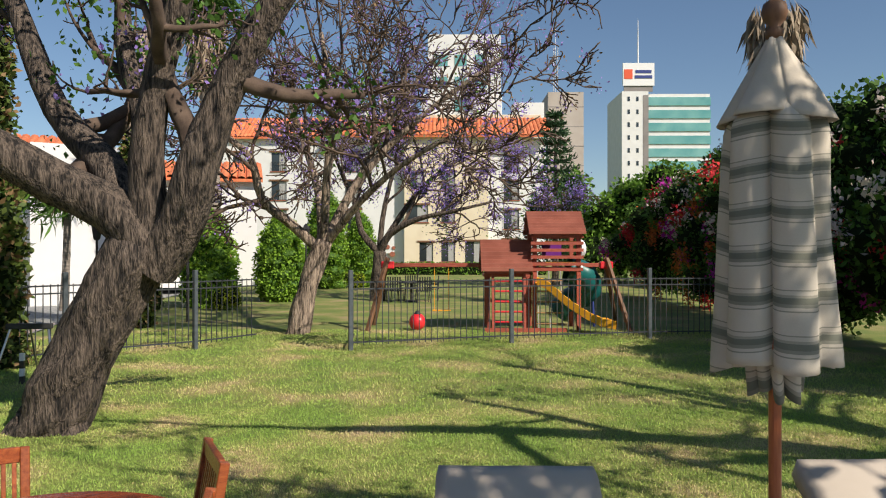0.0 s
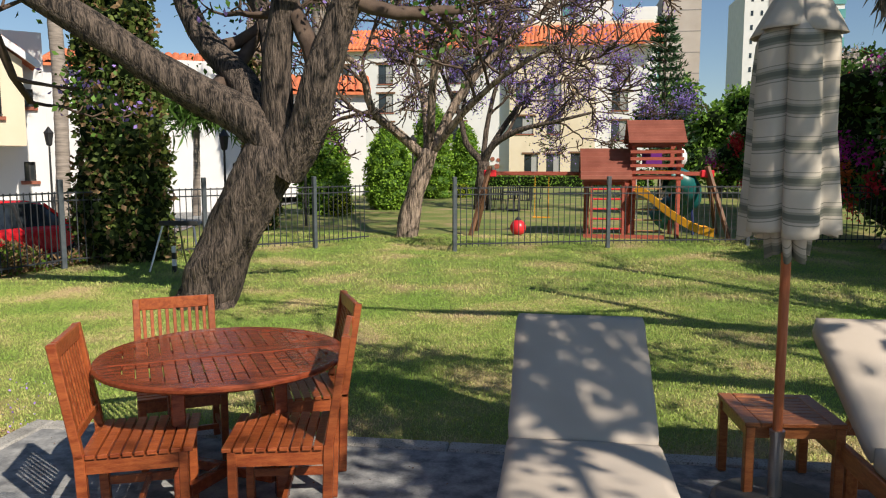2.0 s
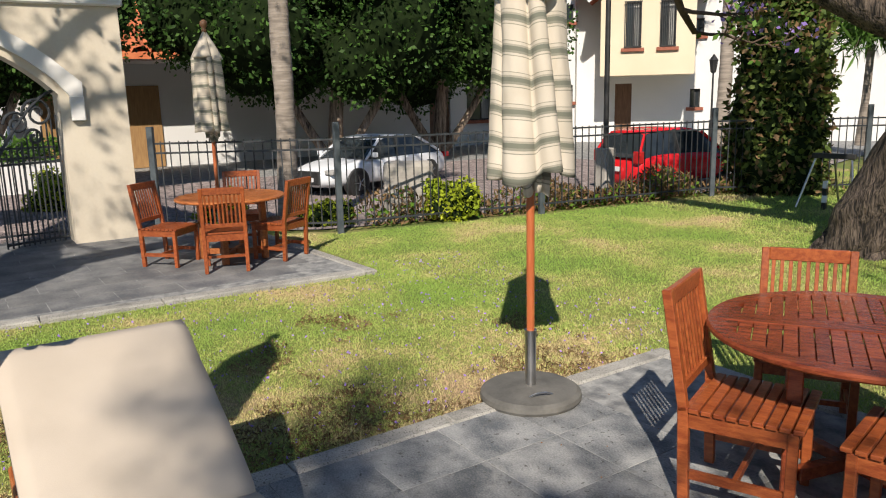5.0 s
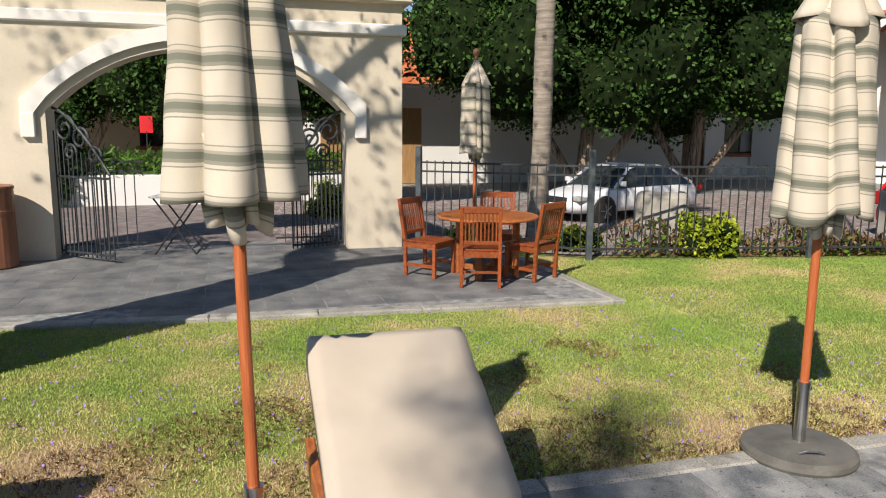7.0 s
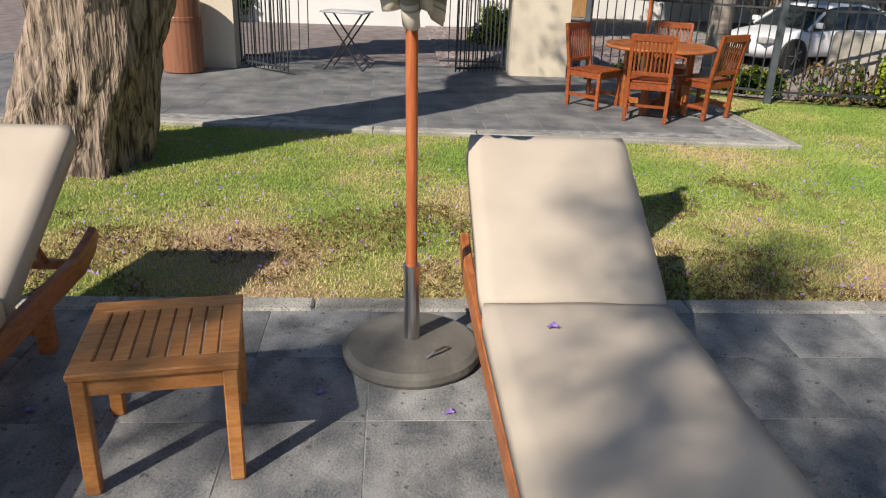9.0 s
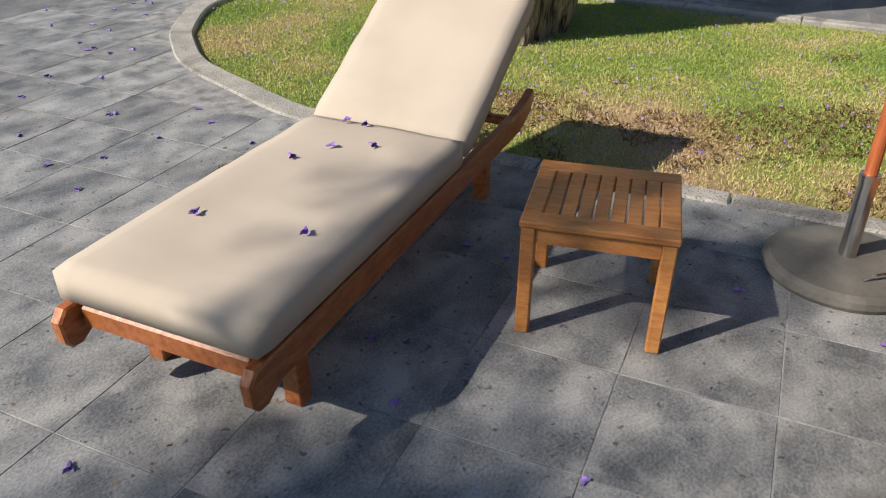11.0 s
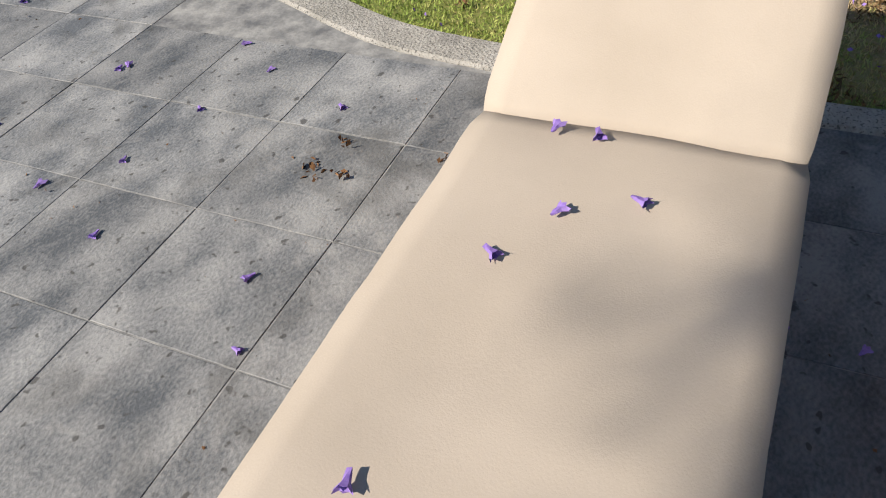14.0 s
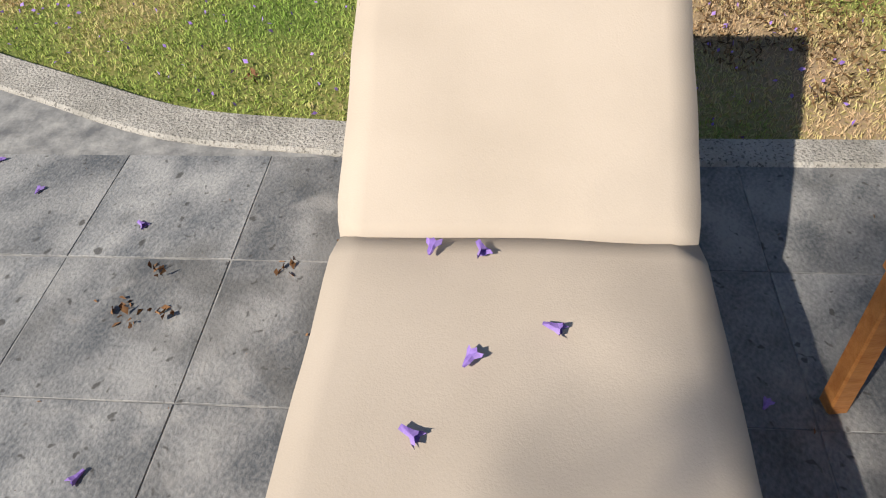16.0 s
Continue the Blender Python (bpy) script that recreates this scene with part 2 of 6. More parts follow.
M_plyel = mat("slide_plastic", (0.75, 0.33, 0.02), (0.82, 0.4, 0.03), scale=2, rough=0.35)
M_plgrn = mat("tube_plastic", (0.01, 0.1, 0.1), (0.015, 0.14, 0.13), scale=2, rough=0.3)
M_plpur = mat("panel_plastic", (0.14, 0.02, 0.2), (0.18, 0.03, 0.26), scale=2, rough=0.4)
M_ball = mat("ball_plastic", (0.65, 0.02, 0.03), (0.75, 0.04, 0.05), scale=3, rough=0.35)
M_carw = mat("car_paint_white", (0.72, 0.74, 0.77), (0.76, 0.78, 0.8), scale=1, rough=0.22)
M_carr = mat("car_paint_red", (0.6, 0.012, 0.018), (0.66, 0.02, 0.025), scale=1, rough=0.22)
M_rubber = mat("tyre_rubber", (0.015, 0.015, 0.016), (0.03, 0.03, 0.03), scale=9, rough=0.85)
M_lamp_r = mat("tail_lamp", (0.35, 0.01, 0.01), (0.42, 0.02, 0.02), rough=0.15)
M_copper = mat("bin_wood", (0.22, 0.085, 0.045), (0.3, 0.13, 0.07), scale=3, rough=0.45, bump=0.1, stretch=(9, 9, 0.6))
M_blackp = mat("black_paint", (0.015, 0.015, 0.016), (0.03, 0.03, 0.03), rough=0.5)
M_whitep = mat("white_paint", (0.7, 0.7, 0.7), (0.8, 0.8, 0.8), rough=0.5)
M_stoneb = mat("boulder", (0.3, 0.28, 0.25), (0.45, 0.42, 0.37), scale=4, rough=0.95, bump=0.5)
M_signr = mat("sign_orange", (0.7, 0.09, 0.03), (0.7, 0.09, 0.03), rough=0.6)
M_signb = mat("sign_blue", (0.02, 0.04, 0.2), (0.02, 0.04, 0.2), rough=0.6)


def stripes():
    """Canvas with bands of grey-green and thin lines round the canopy, by height."""
    m = mat("striped_canvas", (0.53, 0.47, 0.375), (0.6, 0.54, 0.445), scale=4, rough=0.95, bump=0.15, bscale=180)
    N, L = m.node_tree.nodes, m.node_tree.links.new
    b = N["Principled BSDF"]
    base = b.inputs["Base Color"].links[0].from_socket
    at = N.new("ShaderNodeAttribute")
    at.attribute_name = "band"
    w = N.new("ShaderNodeMath")
    w.operation = "FRACT"
    L(at.outputs["Fac"], w.inputs[0])
    r = N.new("ShaderNodeValToRGB")
    cr = r.color_ramp
    cr.interpolation = "CONSTANT"
    cr.elements[0].position, cr.elements[0].color = 0.0, (0, 0, 0, 1)
    cr.elements[1].position, cr.elements[1].color = 0.46, (0.75, 0.75, 0.75, 1)
    for p, v in ((0.49, 0.1), (0.56, 0.8), (0.64, 1.0), (0.78, 0.6), (0.84, 0.1), (0.93, 0.7), (0.96, 0.0)):
        cr.elements.new(p).color = (v, v, v, 1)
    L(w.outputs[0], r.inputs[0])
    mx = N.new("ShaderNodeMix")
    mx.data_type = "RGBA"
    L(r.outputs[0], mx.inputs[0])
    L(base, mx.inputs[6])
    mx.inputs[7].default_value = (0.17, 0.175, 0.135, 1)
    L(mx.outputs[2], b.inputs["Base Color"])
    return m


M_canvas = stripes()
M_canvas_plain = mat("plain_canvas", (0.5, 0.44, 0.35), (0.57, 0.51, 0.42), scale=4, rough=0.95, bump=0.2, bscale=150)

# ---- building blocks ----


def empty(name, m=None, label="", category="", group="", kind=""):
    ob = new(name)
    ob.empty_display_size = 0.1
    if m is not None:
        ob.matrix_world = m
    return tagged(ob, label, category, group, kind)


def mesh_ob(name, bm, material, parent=None, label="", smooth=False):
    me = bpy.data.meshes.new(name)
    bm.to_mesh(me)
    bm.free()
    return data_ob(name, me, material, parent, label, smooth)


def data_ob(name, me, material, parent=None, label="", smooth=False):
    if not me.materials:
        for mm in (material if isinstance(material, (list, tuple)) else [material]):
            me.materials.append(mm)
    if smooth:
        me.polygons.foreach_set("use_smooth", [True] * len(me.polygons))
    ob = new(name, me)
    if parent is not None:
        ob.parent = parent
    if label:
        ob["label"] = label
    return ob


part = mesh_ob


def box(x0, x1, y0, y1, z0, z1, bev=0.0, bm=None, m=None, seg=1):
    bm = bm or bmesh.new()
    r = bmesh.ops.create_cube(bm, size=1.0)
    M = Matrix.Translation(((x0 + x1) / 2, (y0 + y1) / 2, (z0 + z1) / 2)) @ Matrix.Diagonal((x1 - x0, y1 - y0, z1 - z0, 1))
    if m is not None:
        M = m @ M
    bmesh.ops.transform(bm, matrix=M, verts=r["verts"])
    if bev:
        es = {e for v in r["verts"] for e in v.link_edges}
        bmesh.ops.bevel(bm, geom=list(es), offset=bev, segments=seg, affect="EDGES", profile=0.5)
    return bm


def cyl(p, q, r0, r1=None, seg=12, bm=None, caps=True):
    bm = bm or bmesh.new()
    p, q = Vector(p), Vector(q)
    d = q - p
    M = Matrix.Translation((p + q) / 2) @ d.to_track_quat("Z", "Y").to_matrix().to_4x4()
    bmesh.ops.create_cone(bm, cap_ends=caps, segments=seg, radius1=r0, radius2=r0 if r1 is None else r1, depth=d.length, matrix=M)
    return bm


def beam(p, q, w, h, bev=0.004, bm=None):
    """A bar of section w x h from p to q."""
    p, q = Vector(p), Vector(q)
    d = q - p
    M = Matrix.Translation((p + q) / 2) @ d.to_track_quat("X", "Z").to_matrix().to_4x4()
    return box(-d.length / 2, d.length / 2, -w / 2, w / 2, -h / 2, h / 2, bev, bm, M)


def lathe(profile, seg=24, bm=None, m=None):
    bm = bm or bmesh.new()
    rings = []
    for r, z in profile:
        rings.append([bm.verts.new((r * math.cos(2 * math.pi * i / seg), r * math.sin(2 * math.pi * i / seg), z)) for i in range(seg)])
    for a, b in zip(rings, rings[1:]):
        for i in range(seg):
            bm.faces.new((a[i], a[(i + 1) % seg], b[(i + 1) % seg], b[i]))
    bm.faces.new(rings[0][::-1])
    bm.faces.new(rings[-1])
    if m is not None:
        bmesh.ops.transform(bm, matrix=m, verts=[v for ring in rings for v in ring])
    return bm


def prism(pts, z0, z1, bm=None):
    """A flat outline given depth."""
    bm = bm or bmesh.new()
    a = [bm.verts.new((x, y, z0)) for x, y in pts]
    b = [bm.verts.new((x, y, z1)) for x, y in pts]
    n = len(pts)
    bm.faces.new(a[::-1])
    bm.faces.new(b)
    for i in range(n):
        bm.faces.new((a[i], a[(i + 1) % n], b[(i + 1) % n], b[i]))
    bmesh.ops.recalc_face_normals(bm, faces=bm.faces[:])
    return bm


def tubes(paths, seg=7, wob=0.0, ridge=0.0):
    """One mesh of tapered tubes; each path is a list of (Vector, radius)."""
    V, F = [], []
    for path in paths:
        k = len(path)
        up = Vector((0.31, 0.2, 0.93))
        base = len(V)
        for i, (p, r) in enumerate(path):
            d = (path[min(i + 1, k - 1)][0] - path[max(i - 1, 0)][0]).normalized()
            u = d.cross(up)
            if u.length < 0.05:
                u = d.cross(Vector((1, 0, 0)))
            u.normalize()
            w = d.cross(u)
            for j in range(seg):
                a = 2 * math.pi * j / seg
                q = 1.0
                if wob:
                    q += wob * noise.noise(Vector((p.x * 1.3 + math.cos(a), p.y * 1.3 + math.sin(a), p.z * 0.9)) * 1.7)
                if ridge:
                    q += ridge * noise.noise(Vector((math.cos(a) * 6, math.sin(a) * 6, p.z * 2.2))) + 0.5 * ridge * noise.noise(Vector((math.cos(a) * 13, math.sin(a) * 13, p.z * 5)))
                V.append(p + (u * math.cos(a) + w * math.sin(a)) * r * q)
        for i in range(k - 1):
            for j in range(seg):
                a, b = base + i * seg + j, base + i * seg + (j + 1) % seg
                F.append((a, b, b + seg, a + seg))
        F.append(tuple(base + (k - 1) * seg + j for j in range(seg)))
    me = bpy.data.meshes.new("tubes")
    me.from_pydata([tuple(v) for v in V], [], F)
    me.update()
    return me


def cards(P, size, rng, aspect=1.6, up=None, spread=1.0):
    """One mesh of small folded leaves at the points P (n x 3), turned at random (or leaning to directions up)."""
    n = len(P)
    d = rng.normal(size=(n, 3)) * spread
    if up is not None:
        d = d + up
    d /= np.linalg.norm(d, axis=1)[:, None] + 1e-9
    t = rng.normal(size=(n, 3))
    s = np.cross(d, t)
    s /= np.linalg.norm(s, axis=1)[:, None] + 1e-9
    nn = np.cross(d, s)
    L = (size * rng.uniform(0.6, 1.3, n))[:, None]
    W = L / aspect / 2
    a = P
    b = P + d * L * 0.5 + s * W + nn * L * 0.12
    c = P + d * L
    e = P + d * L * 0.5 - s * W + nn * L * 0.12
    V = np.stack([a, b, c, e], 1).reshape(-1, 3)
    me = bpy.data.meshes.new("leaves")
    me.vertices.add(4 * n)
    me.vertices.foreach_set("co", V.ravel())
    me.loops.add(4 * n)
    me.loops.foreach_set("vertex_index", np.arange(4 * n))
    me.polygons.add(n)
    me.polygons.foreach_set("loop_start", np.arange(0, 4 * n, 4))
    me.update()
    me.validate()
    return me


def lumps(centres, radii, n, rng, shell=0.55):
    """n points spread through ellipsoids, most near their skins; returns points and outward ways."""
    c = np.array(centres, float)
    r = np.array(radii, float)
    if r.ndim == 1:
        r = np.stack([r, r, r], 1)
    w = r.prod(1) ** (2 / 3)
    k = rng.choice(len(c), n, p=w / w.sum())
    d = rng.normal(size=(n, 3))
    d /= np.linalg.norm(d, axis=1)[:, None]
    q = shell + (1 - shell) * rng.random(n) ** 0.6
    q = q * rng.uniform(0.85, 1.15, n)
    return c[k] + d * r[k] * q[:, None], d


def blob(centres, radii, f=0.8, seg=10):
    """Added filler that closes the view through a crown: rough balls joined into one mesh."""
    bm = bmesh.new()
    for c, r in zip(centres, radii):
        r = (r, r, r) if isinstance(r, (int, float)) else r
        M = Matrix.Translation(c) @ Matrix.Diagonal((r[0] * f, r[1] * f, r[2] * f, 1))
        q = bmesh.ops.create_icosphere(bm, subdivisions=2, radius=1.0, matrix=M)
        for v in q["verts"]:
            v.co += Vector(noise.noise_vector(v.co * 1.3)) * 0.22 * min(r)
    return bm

# ---- ground ----
rng = np.random.default_rng(5)


def flat(name, pts, z, material, depth=0.2, label="", kind="structure"):
    return tagged(mesh_ob(name, prism(pts, z - depth, z), material), label, kind=kind)


KX, KY = -1.98, 5.45        # inner edges of the near terrace's kerb
CURVE = [(-2.02, -1.15), (-2.1, -1.75), (-2.32, -2.3), (-2.62, -2.95), (-3.0, -3.4), (-3.45, -3.78), (-4.3, -4.2), (-5.2, -4.1), (-6.0, -3.3), (-6.35, -2.2)]


def step(a, b, v):
    t = max(0.0, min(1.0, (v - a) / (b - a)))
    return t * t * (3 - 2 * t)


def fence_x(y):
    return float(np.interp(y, [3.9, 6.05, 9.25, 12.75, 16, 24, 40], [-9.6, -8.1, -7.5, -6.95, -7.2, -9.2, -10.5]))


def height(x, y):
    """The lawn is level; the drive beyond the fence lies lower."""
    if y > 48 or x > -7 or y < -30:
        return -0.035
    return -0.035 - 0.61 * step(0.25, 2.6, fence_x(y) - x) * step(4.2, 6.6, y) * (1 - step(40, 46, y))


def ground_sheet():
    xs = [-900, -200, -70] + [-60 + 4 * i for i in range(9)] + [-24 + 0.4 * i for i in range(46)] + [-5, 10, 60, 200, 900]
    ys = [-900, -100, 0] + [3 + 0.5 * i for i in range(44)] + [25 + 2 * i for i in range(13)] + [60, 200, 900]
    V = [(x, y, height(x, y)) for y in ys for x in xs]
    n = len(xs)
    F = [(j * n + i, j * n + i + 1, (j + 1) * n + i + 1, (j + 1) * n + i) for j in range(len(ys) - 1) for i in range(n - 1)]
    me = bpy.data.meshes.new("ground")
    me.from_pydata(V, [], F)
    return tagged(data_ob("ground", me, M_lawn), "patchy mown lawn, green with dry straw-coloured spots", kind="structure")


ground_sheet()
terrace = flat("pavement", [(KX, KY), (KX, -1.1)] + CURVE + [(-6.14, 0), (-5.78, 5.1), (-9.2, 5.0), (-10.6, 3.9), (-10.6, -16), (14, -16), (14, KY)], -0.0025, M_joint, 0.25,
               "mortar bed of the slate terrace beside the lawn")
def drive_sheet():
    xs = [0.35 + 0.35 * i for i in range(20)] + [8 + 2 * i for i in range(18)]
    ys = [4.3 + 0.4 * i for i in range(60)] + [29 + 1.5 * i for i in range(12)]
    V = [(fence_x(y) - d, y, height(fence_x(y) - d, y) + 0.015) for y in ys for d in xs]
    n = len(xs)
    F = [(j * n + i, (j + 1) * n + i, (j + 1) * n + i + 1, j * n + i + 1) for j in range(len(ys) - 1) for i in range(n - 1)]
    a = len(V)
    V += [(-10.6, -25, -0.02), (-10.6, 4.3, -0.02), (-60, 4.3, -0.02), (-60, -25, -0.02)]
    F.append((a, a + 1, a + 2, a + 3))
    me = bpy.data.meshes.new("road")
    me.from_pydata(V, [], F)
    me.materials.append(M_joint)
    me.materials.append(M_cobble)
    me.polygons[len(F) - 1].material_index = 1
    return tagged(data_ob("road", me, M_joint), "cobbled driveway behind the iron fence", kind="structure")


drive = drive_sheet()
EYE = Vector((1.2, 1.4, 1.83))


def down_drive(ob, k=1.33):
    """Sets a thing back from the terrace, on the lower level of the drive, at its full size."""
    ob.matrix_world = Matrix.Translation(EYE) @ Matrix.Scale(k, 4) @ Matrix.Translation(-EYE) @ ob.matrix_world
    return ob


def kerb_piece(p, q, w=0.14, z=0.012):
    d = (Vector(q) - Vector(p)).to_2d()
    n = Vector((-d.y, d.x)).normalized() * w
    pts = [(p[0], p[1]), (q[0], q[1]), (q[0] + n.x, q[1] + n.y), (p[0] + n.x, p[1] + n.y)]
    bm = prism(pts, -0.15, z)
    bmesh.ops.bevel(bm, geom=[e for e in bm.edges if all(v.co.z > 0 for v in e.verts)], offset=0.012, segments=1, affect="EDGES")
    return bm


kerb = empty("kerb", None, "pale concrete kerb between terrace and lawn", "kerb", kind="structure")


def kerb_line(pts, step=0.95, w=0.14):
    for p, q in zip(pts, pts[1:]):
        p, q = Vector((*p, 0)), Vector((*q, 0))
        k = max(1, round((q - p).length / step))
        for i in range(k):
            a, b = p.lerp(q, i / k), p.lerp(q, (i + 1) / k)
            g = (b - a).normalized() * (0.004 if k > 1 else 0.0)
            mesh_ob("kerb_stone", kerb_piece(a + g, b - g, w), M_kerb, kerb)


def arc(pts, k=4):
    """A smooth line through the points."""
    out = []
    for i in range(len(pts) - 1):
        a, b, c, d = (Vector(pts[max(0, min(len(pts) - 1, i + j))]) for j in (-1, 0, 1, 2))
        for s in range(k):
            t = s / k
            out.append(tuple(0.5 * (2 * b + (c - a) * t + (2 * a - 5 * b + 4 * c - d) * t * t + (3 * b - a - 3 * c + d) * t ** 3)))
    return out + [tuple(pts[-1])]


kerb_line([(KX, KY), (9.0, KY)], 0.95)
kerb_line([(KX, -1.1), (KX, KY + 0.14)], 0.95)
def kerb_curve(pts, w, zt=0.012):
    bm = bmesh.new()
    prev = None
    for i, p in enumerate(pts):
        d = (Vector(pts[min(i + 1, len(pts) - 1)]) - Vector(pts[max(i - 1, 0)])).to_2d().normalized()
        n = Vector((-d.y, d.x))
        a, b = Vector(p).to_2d(), Vector(p).to_2d() + n * w
        q = [bm.verts.new(v) for v in ((*a, -0.15), (*a, zt - 0.01), (*(a + n * 0.012), zt), (*(b - n * 0.015), zt), (*b, zt - 0.012), (*b, -0.15))]
        if prev:
            for k in range(5):
                bm.faces.new((prev[k], prev[k + 1], q[k + 1], q[k]))
        prev = q
    bmesh.ops.recalc_face_normals(bm, faces=bm.faces[:])
    return bm


mesh_ob("curved_kerb", kerb_curve(arc(CURVE[::-1] + [(KX, -1.1)], 6), 0.19), M_kerb, kerb)
kerb_line([(-5.78, 5.1), (-6.14, 0), (-6.35, -2.2)], 1.0, 0.16)
kerb_line([(-9.2, 5.0), (-5.62, 5.1)], 1.0, 0.13)


# ---- trees and foliage ----
def wander(p, d, length, r0, r1, steps, wob, rg, lift=0.0):
    """A bent, tapering limb as a list of (place, radius)."""
    path = [(p.copy(), r0)]
    d = d.normalized()
    for i in range(steps):
        d = (d + Vector(rg.normal(size=3)) * wob + Vector((0, 0, lift))).normalized()
        p = p + d * (length / steps)
        path.append((p.copy(), r0 + (r1 - r0) * (i + 1) / steps))
    return path, d


def grow(path, depth, paths, tips, rg, spread=0.75, ratio=0.68, kids=3, lift=0.06, length=None, least=0.011):
    """Side branches and forks on a limb."""
    paths.append(path)
    L = sum((a[0] - b[0]).length for a, b in zip(path, path[1:])) if length is None else length
    if depth == 0:
        tips.extend(q[0] for q in path[len(path) // 2:])
        return
    for i in range(kids):
        k = min(len(path) - 1, max(1, int(len(path) * (0.35 + 0.65 * (i + rg.random() * 0.8) / kids))))
        p, r = path[k]
        d = (path[k][0] - path[k - 1][0]).normalized()
        nd = (d + Vector(rg.normal(size=3)) * spread).normalized()
        r2 = max(least, r * 0.62)
        sub, _ = wander(p, nd, L * ratio * rg.uniform(0.7, 1.15), r2, max(least * 0.7, r2 * 0.45), 5, 0.2, rg, lift)
        grow(sub, depth - 1, paths, tips, rg, spread, ratio, kids, lift, None, least)


def poly(pts, r0, r1):
    """A limb through hand-set places, smoothed."""
    s = arc([tuple(p) for p in pts], 3) if len(pts) > 2 else pts
    k = len(s)
    return [(Vector(p), r0 + (r1 - r0) * i / (k - 1)) for i, p in enumerate(s)]


def tree(name, base, trunk, limbs, label, leaf_sets, depth=3, kids=3, seed=1, bark=M_bark, twig=M_twig, ratio=0.62, spread=0.7, lift=0.05, group="", trunk_seg=40, ridge=0.07, least=0.011):
    """Trunk and set limbs, random branches on the limbs, and leaf or blossom sets (material, count, size, near-end spread)."""
    rg = np.random.default_rng(seed)
    root = empty(name, Matrix.Translation(base), label, "tree", group)
    data_ob("trunk", tubes(trunk, trunk_seg, 0.22, ridge), bark, root, smooth=True)
    paths, tips = [], []
    for lm in limbs:
        data_ob("limb", tubes([lm], 16, 0.15, ridge * 0.6), bark, root, smooth=True)
        sub = []
        grow(lm, depth, sub, tips, rg, spread, ratio, kids, lift, None, least)
        paths += sub[1:]
    if paths:
        tagged(data_ob("branchwork", tubes(paths, 5), twig, root, smooth=True), kind="stuff")
    T = np.array([tuple(t) for t in tips]) if tips else np.zeros((0, 3))
    for lname, m, n, size, sp, clump in leaf_sets:
        if clump < 1:
            keep = T[rg.choice(len(T), max(1, int(len(T) * clump)), replace=False)]
        else:
            keep = T
        P = keep[rg.integers(0, len(keep), n)] + rg.normal(size=(n, 3)) * sp
        data_ob(lname, cards(P, size, rg), m, root)
    return root


def V3(*p):
    return Vector(p)


# the great tree on the lawn, forking at two metres
S = 9.0 / 1326.0


def gt(px, py, dy=0.0):
    return ((px - 220) * S, dy, 1.86 + (352 - py) * S)


tree("lawn_tree", (-2.95, 9.9, -0.04),
     [poly([(-0.05, 0, -0.1), (0.0, 0, 0.12), (0.2, 0, 0.6), (0.55, 0, 1.25), (0.95, 0, 2.0)], 0.36, 0.33),
      poly([(-0.28, -0.1, -0.08), (-0.12, -0.02, 0.3), (0.2, 0, 0.9)], 0.2, 0.1), poly([(0.25, -0.15, -0.08), (0.2, -0.02, 0.25), (0.35, 0, 0.9)], 0.17, 0.1)],
     [poly([gt(372, 350), gt(315, 280, -0.1), gt(200, 215, -0.4), gt(70, 120, -0.8), gt(-60, 40, -1.1), gt(-200, -60, -1.3)], 0.28, 0.12),
      poly([gt(350, 300), gt(290, 210, 0.2), gt(190, 110, 0.4), gt(130, -30, 0.5), gt(60, -180, 0.6)], 0.21, 0.09),
      poly([gt(370, 320), gt(345, 210, 0.4), gt(310, 110, 0.8), gt(250, -40, 1.2), gt(240, -200, 1.5)], 0.19, 0.08),
      poly([gt(375, 330), gt(370, 200, -0.1), gt(400, 60, -0.2), gt(440, -60, -0.3), gt(450, -220, -0.2)], 0.21, 0.09),
      poly([gt(375, 370), gt(425, 300, -0.1), gt(455, 220, -0.2), gt(490, 120, -0.2), gt(560, 0, -0.3), gt(660, -140, -0.4)], 0.28, 0.13)],
     "large jacaranda with dark leaning trunk forking low over the lawn",
     [("leaves", M_leaf, 2600, 0.09, 0.2, 0.3), ("blossom", M_jac, 1300, 0.07, 0.15, 0.15)], depth=4, kids=3, seed=11, ratio=0.48, lift=0.1)

S = 18.2 / 1326.0


def j1(px, py, dy=0.0):
    return ((px - 590) * S, dy, 1.86 + (352 - py) * S)


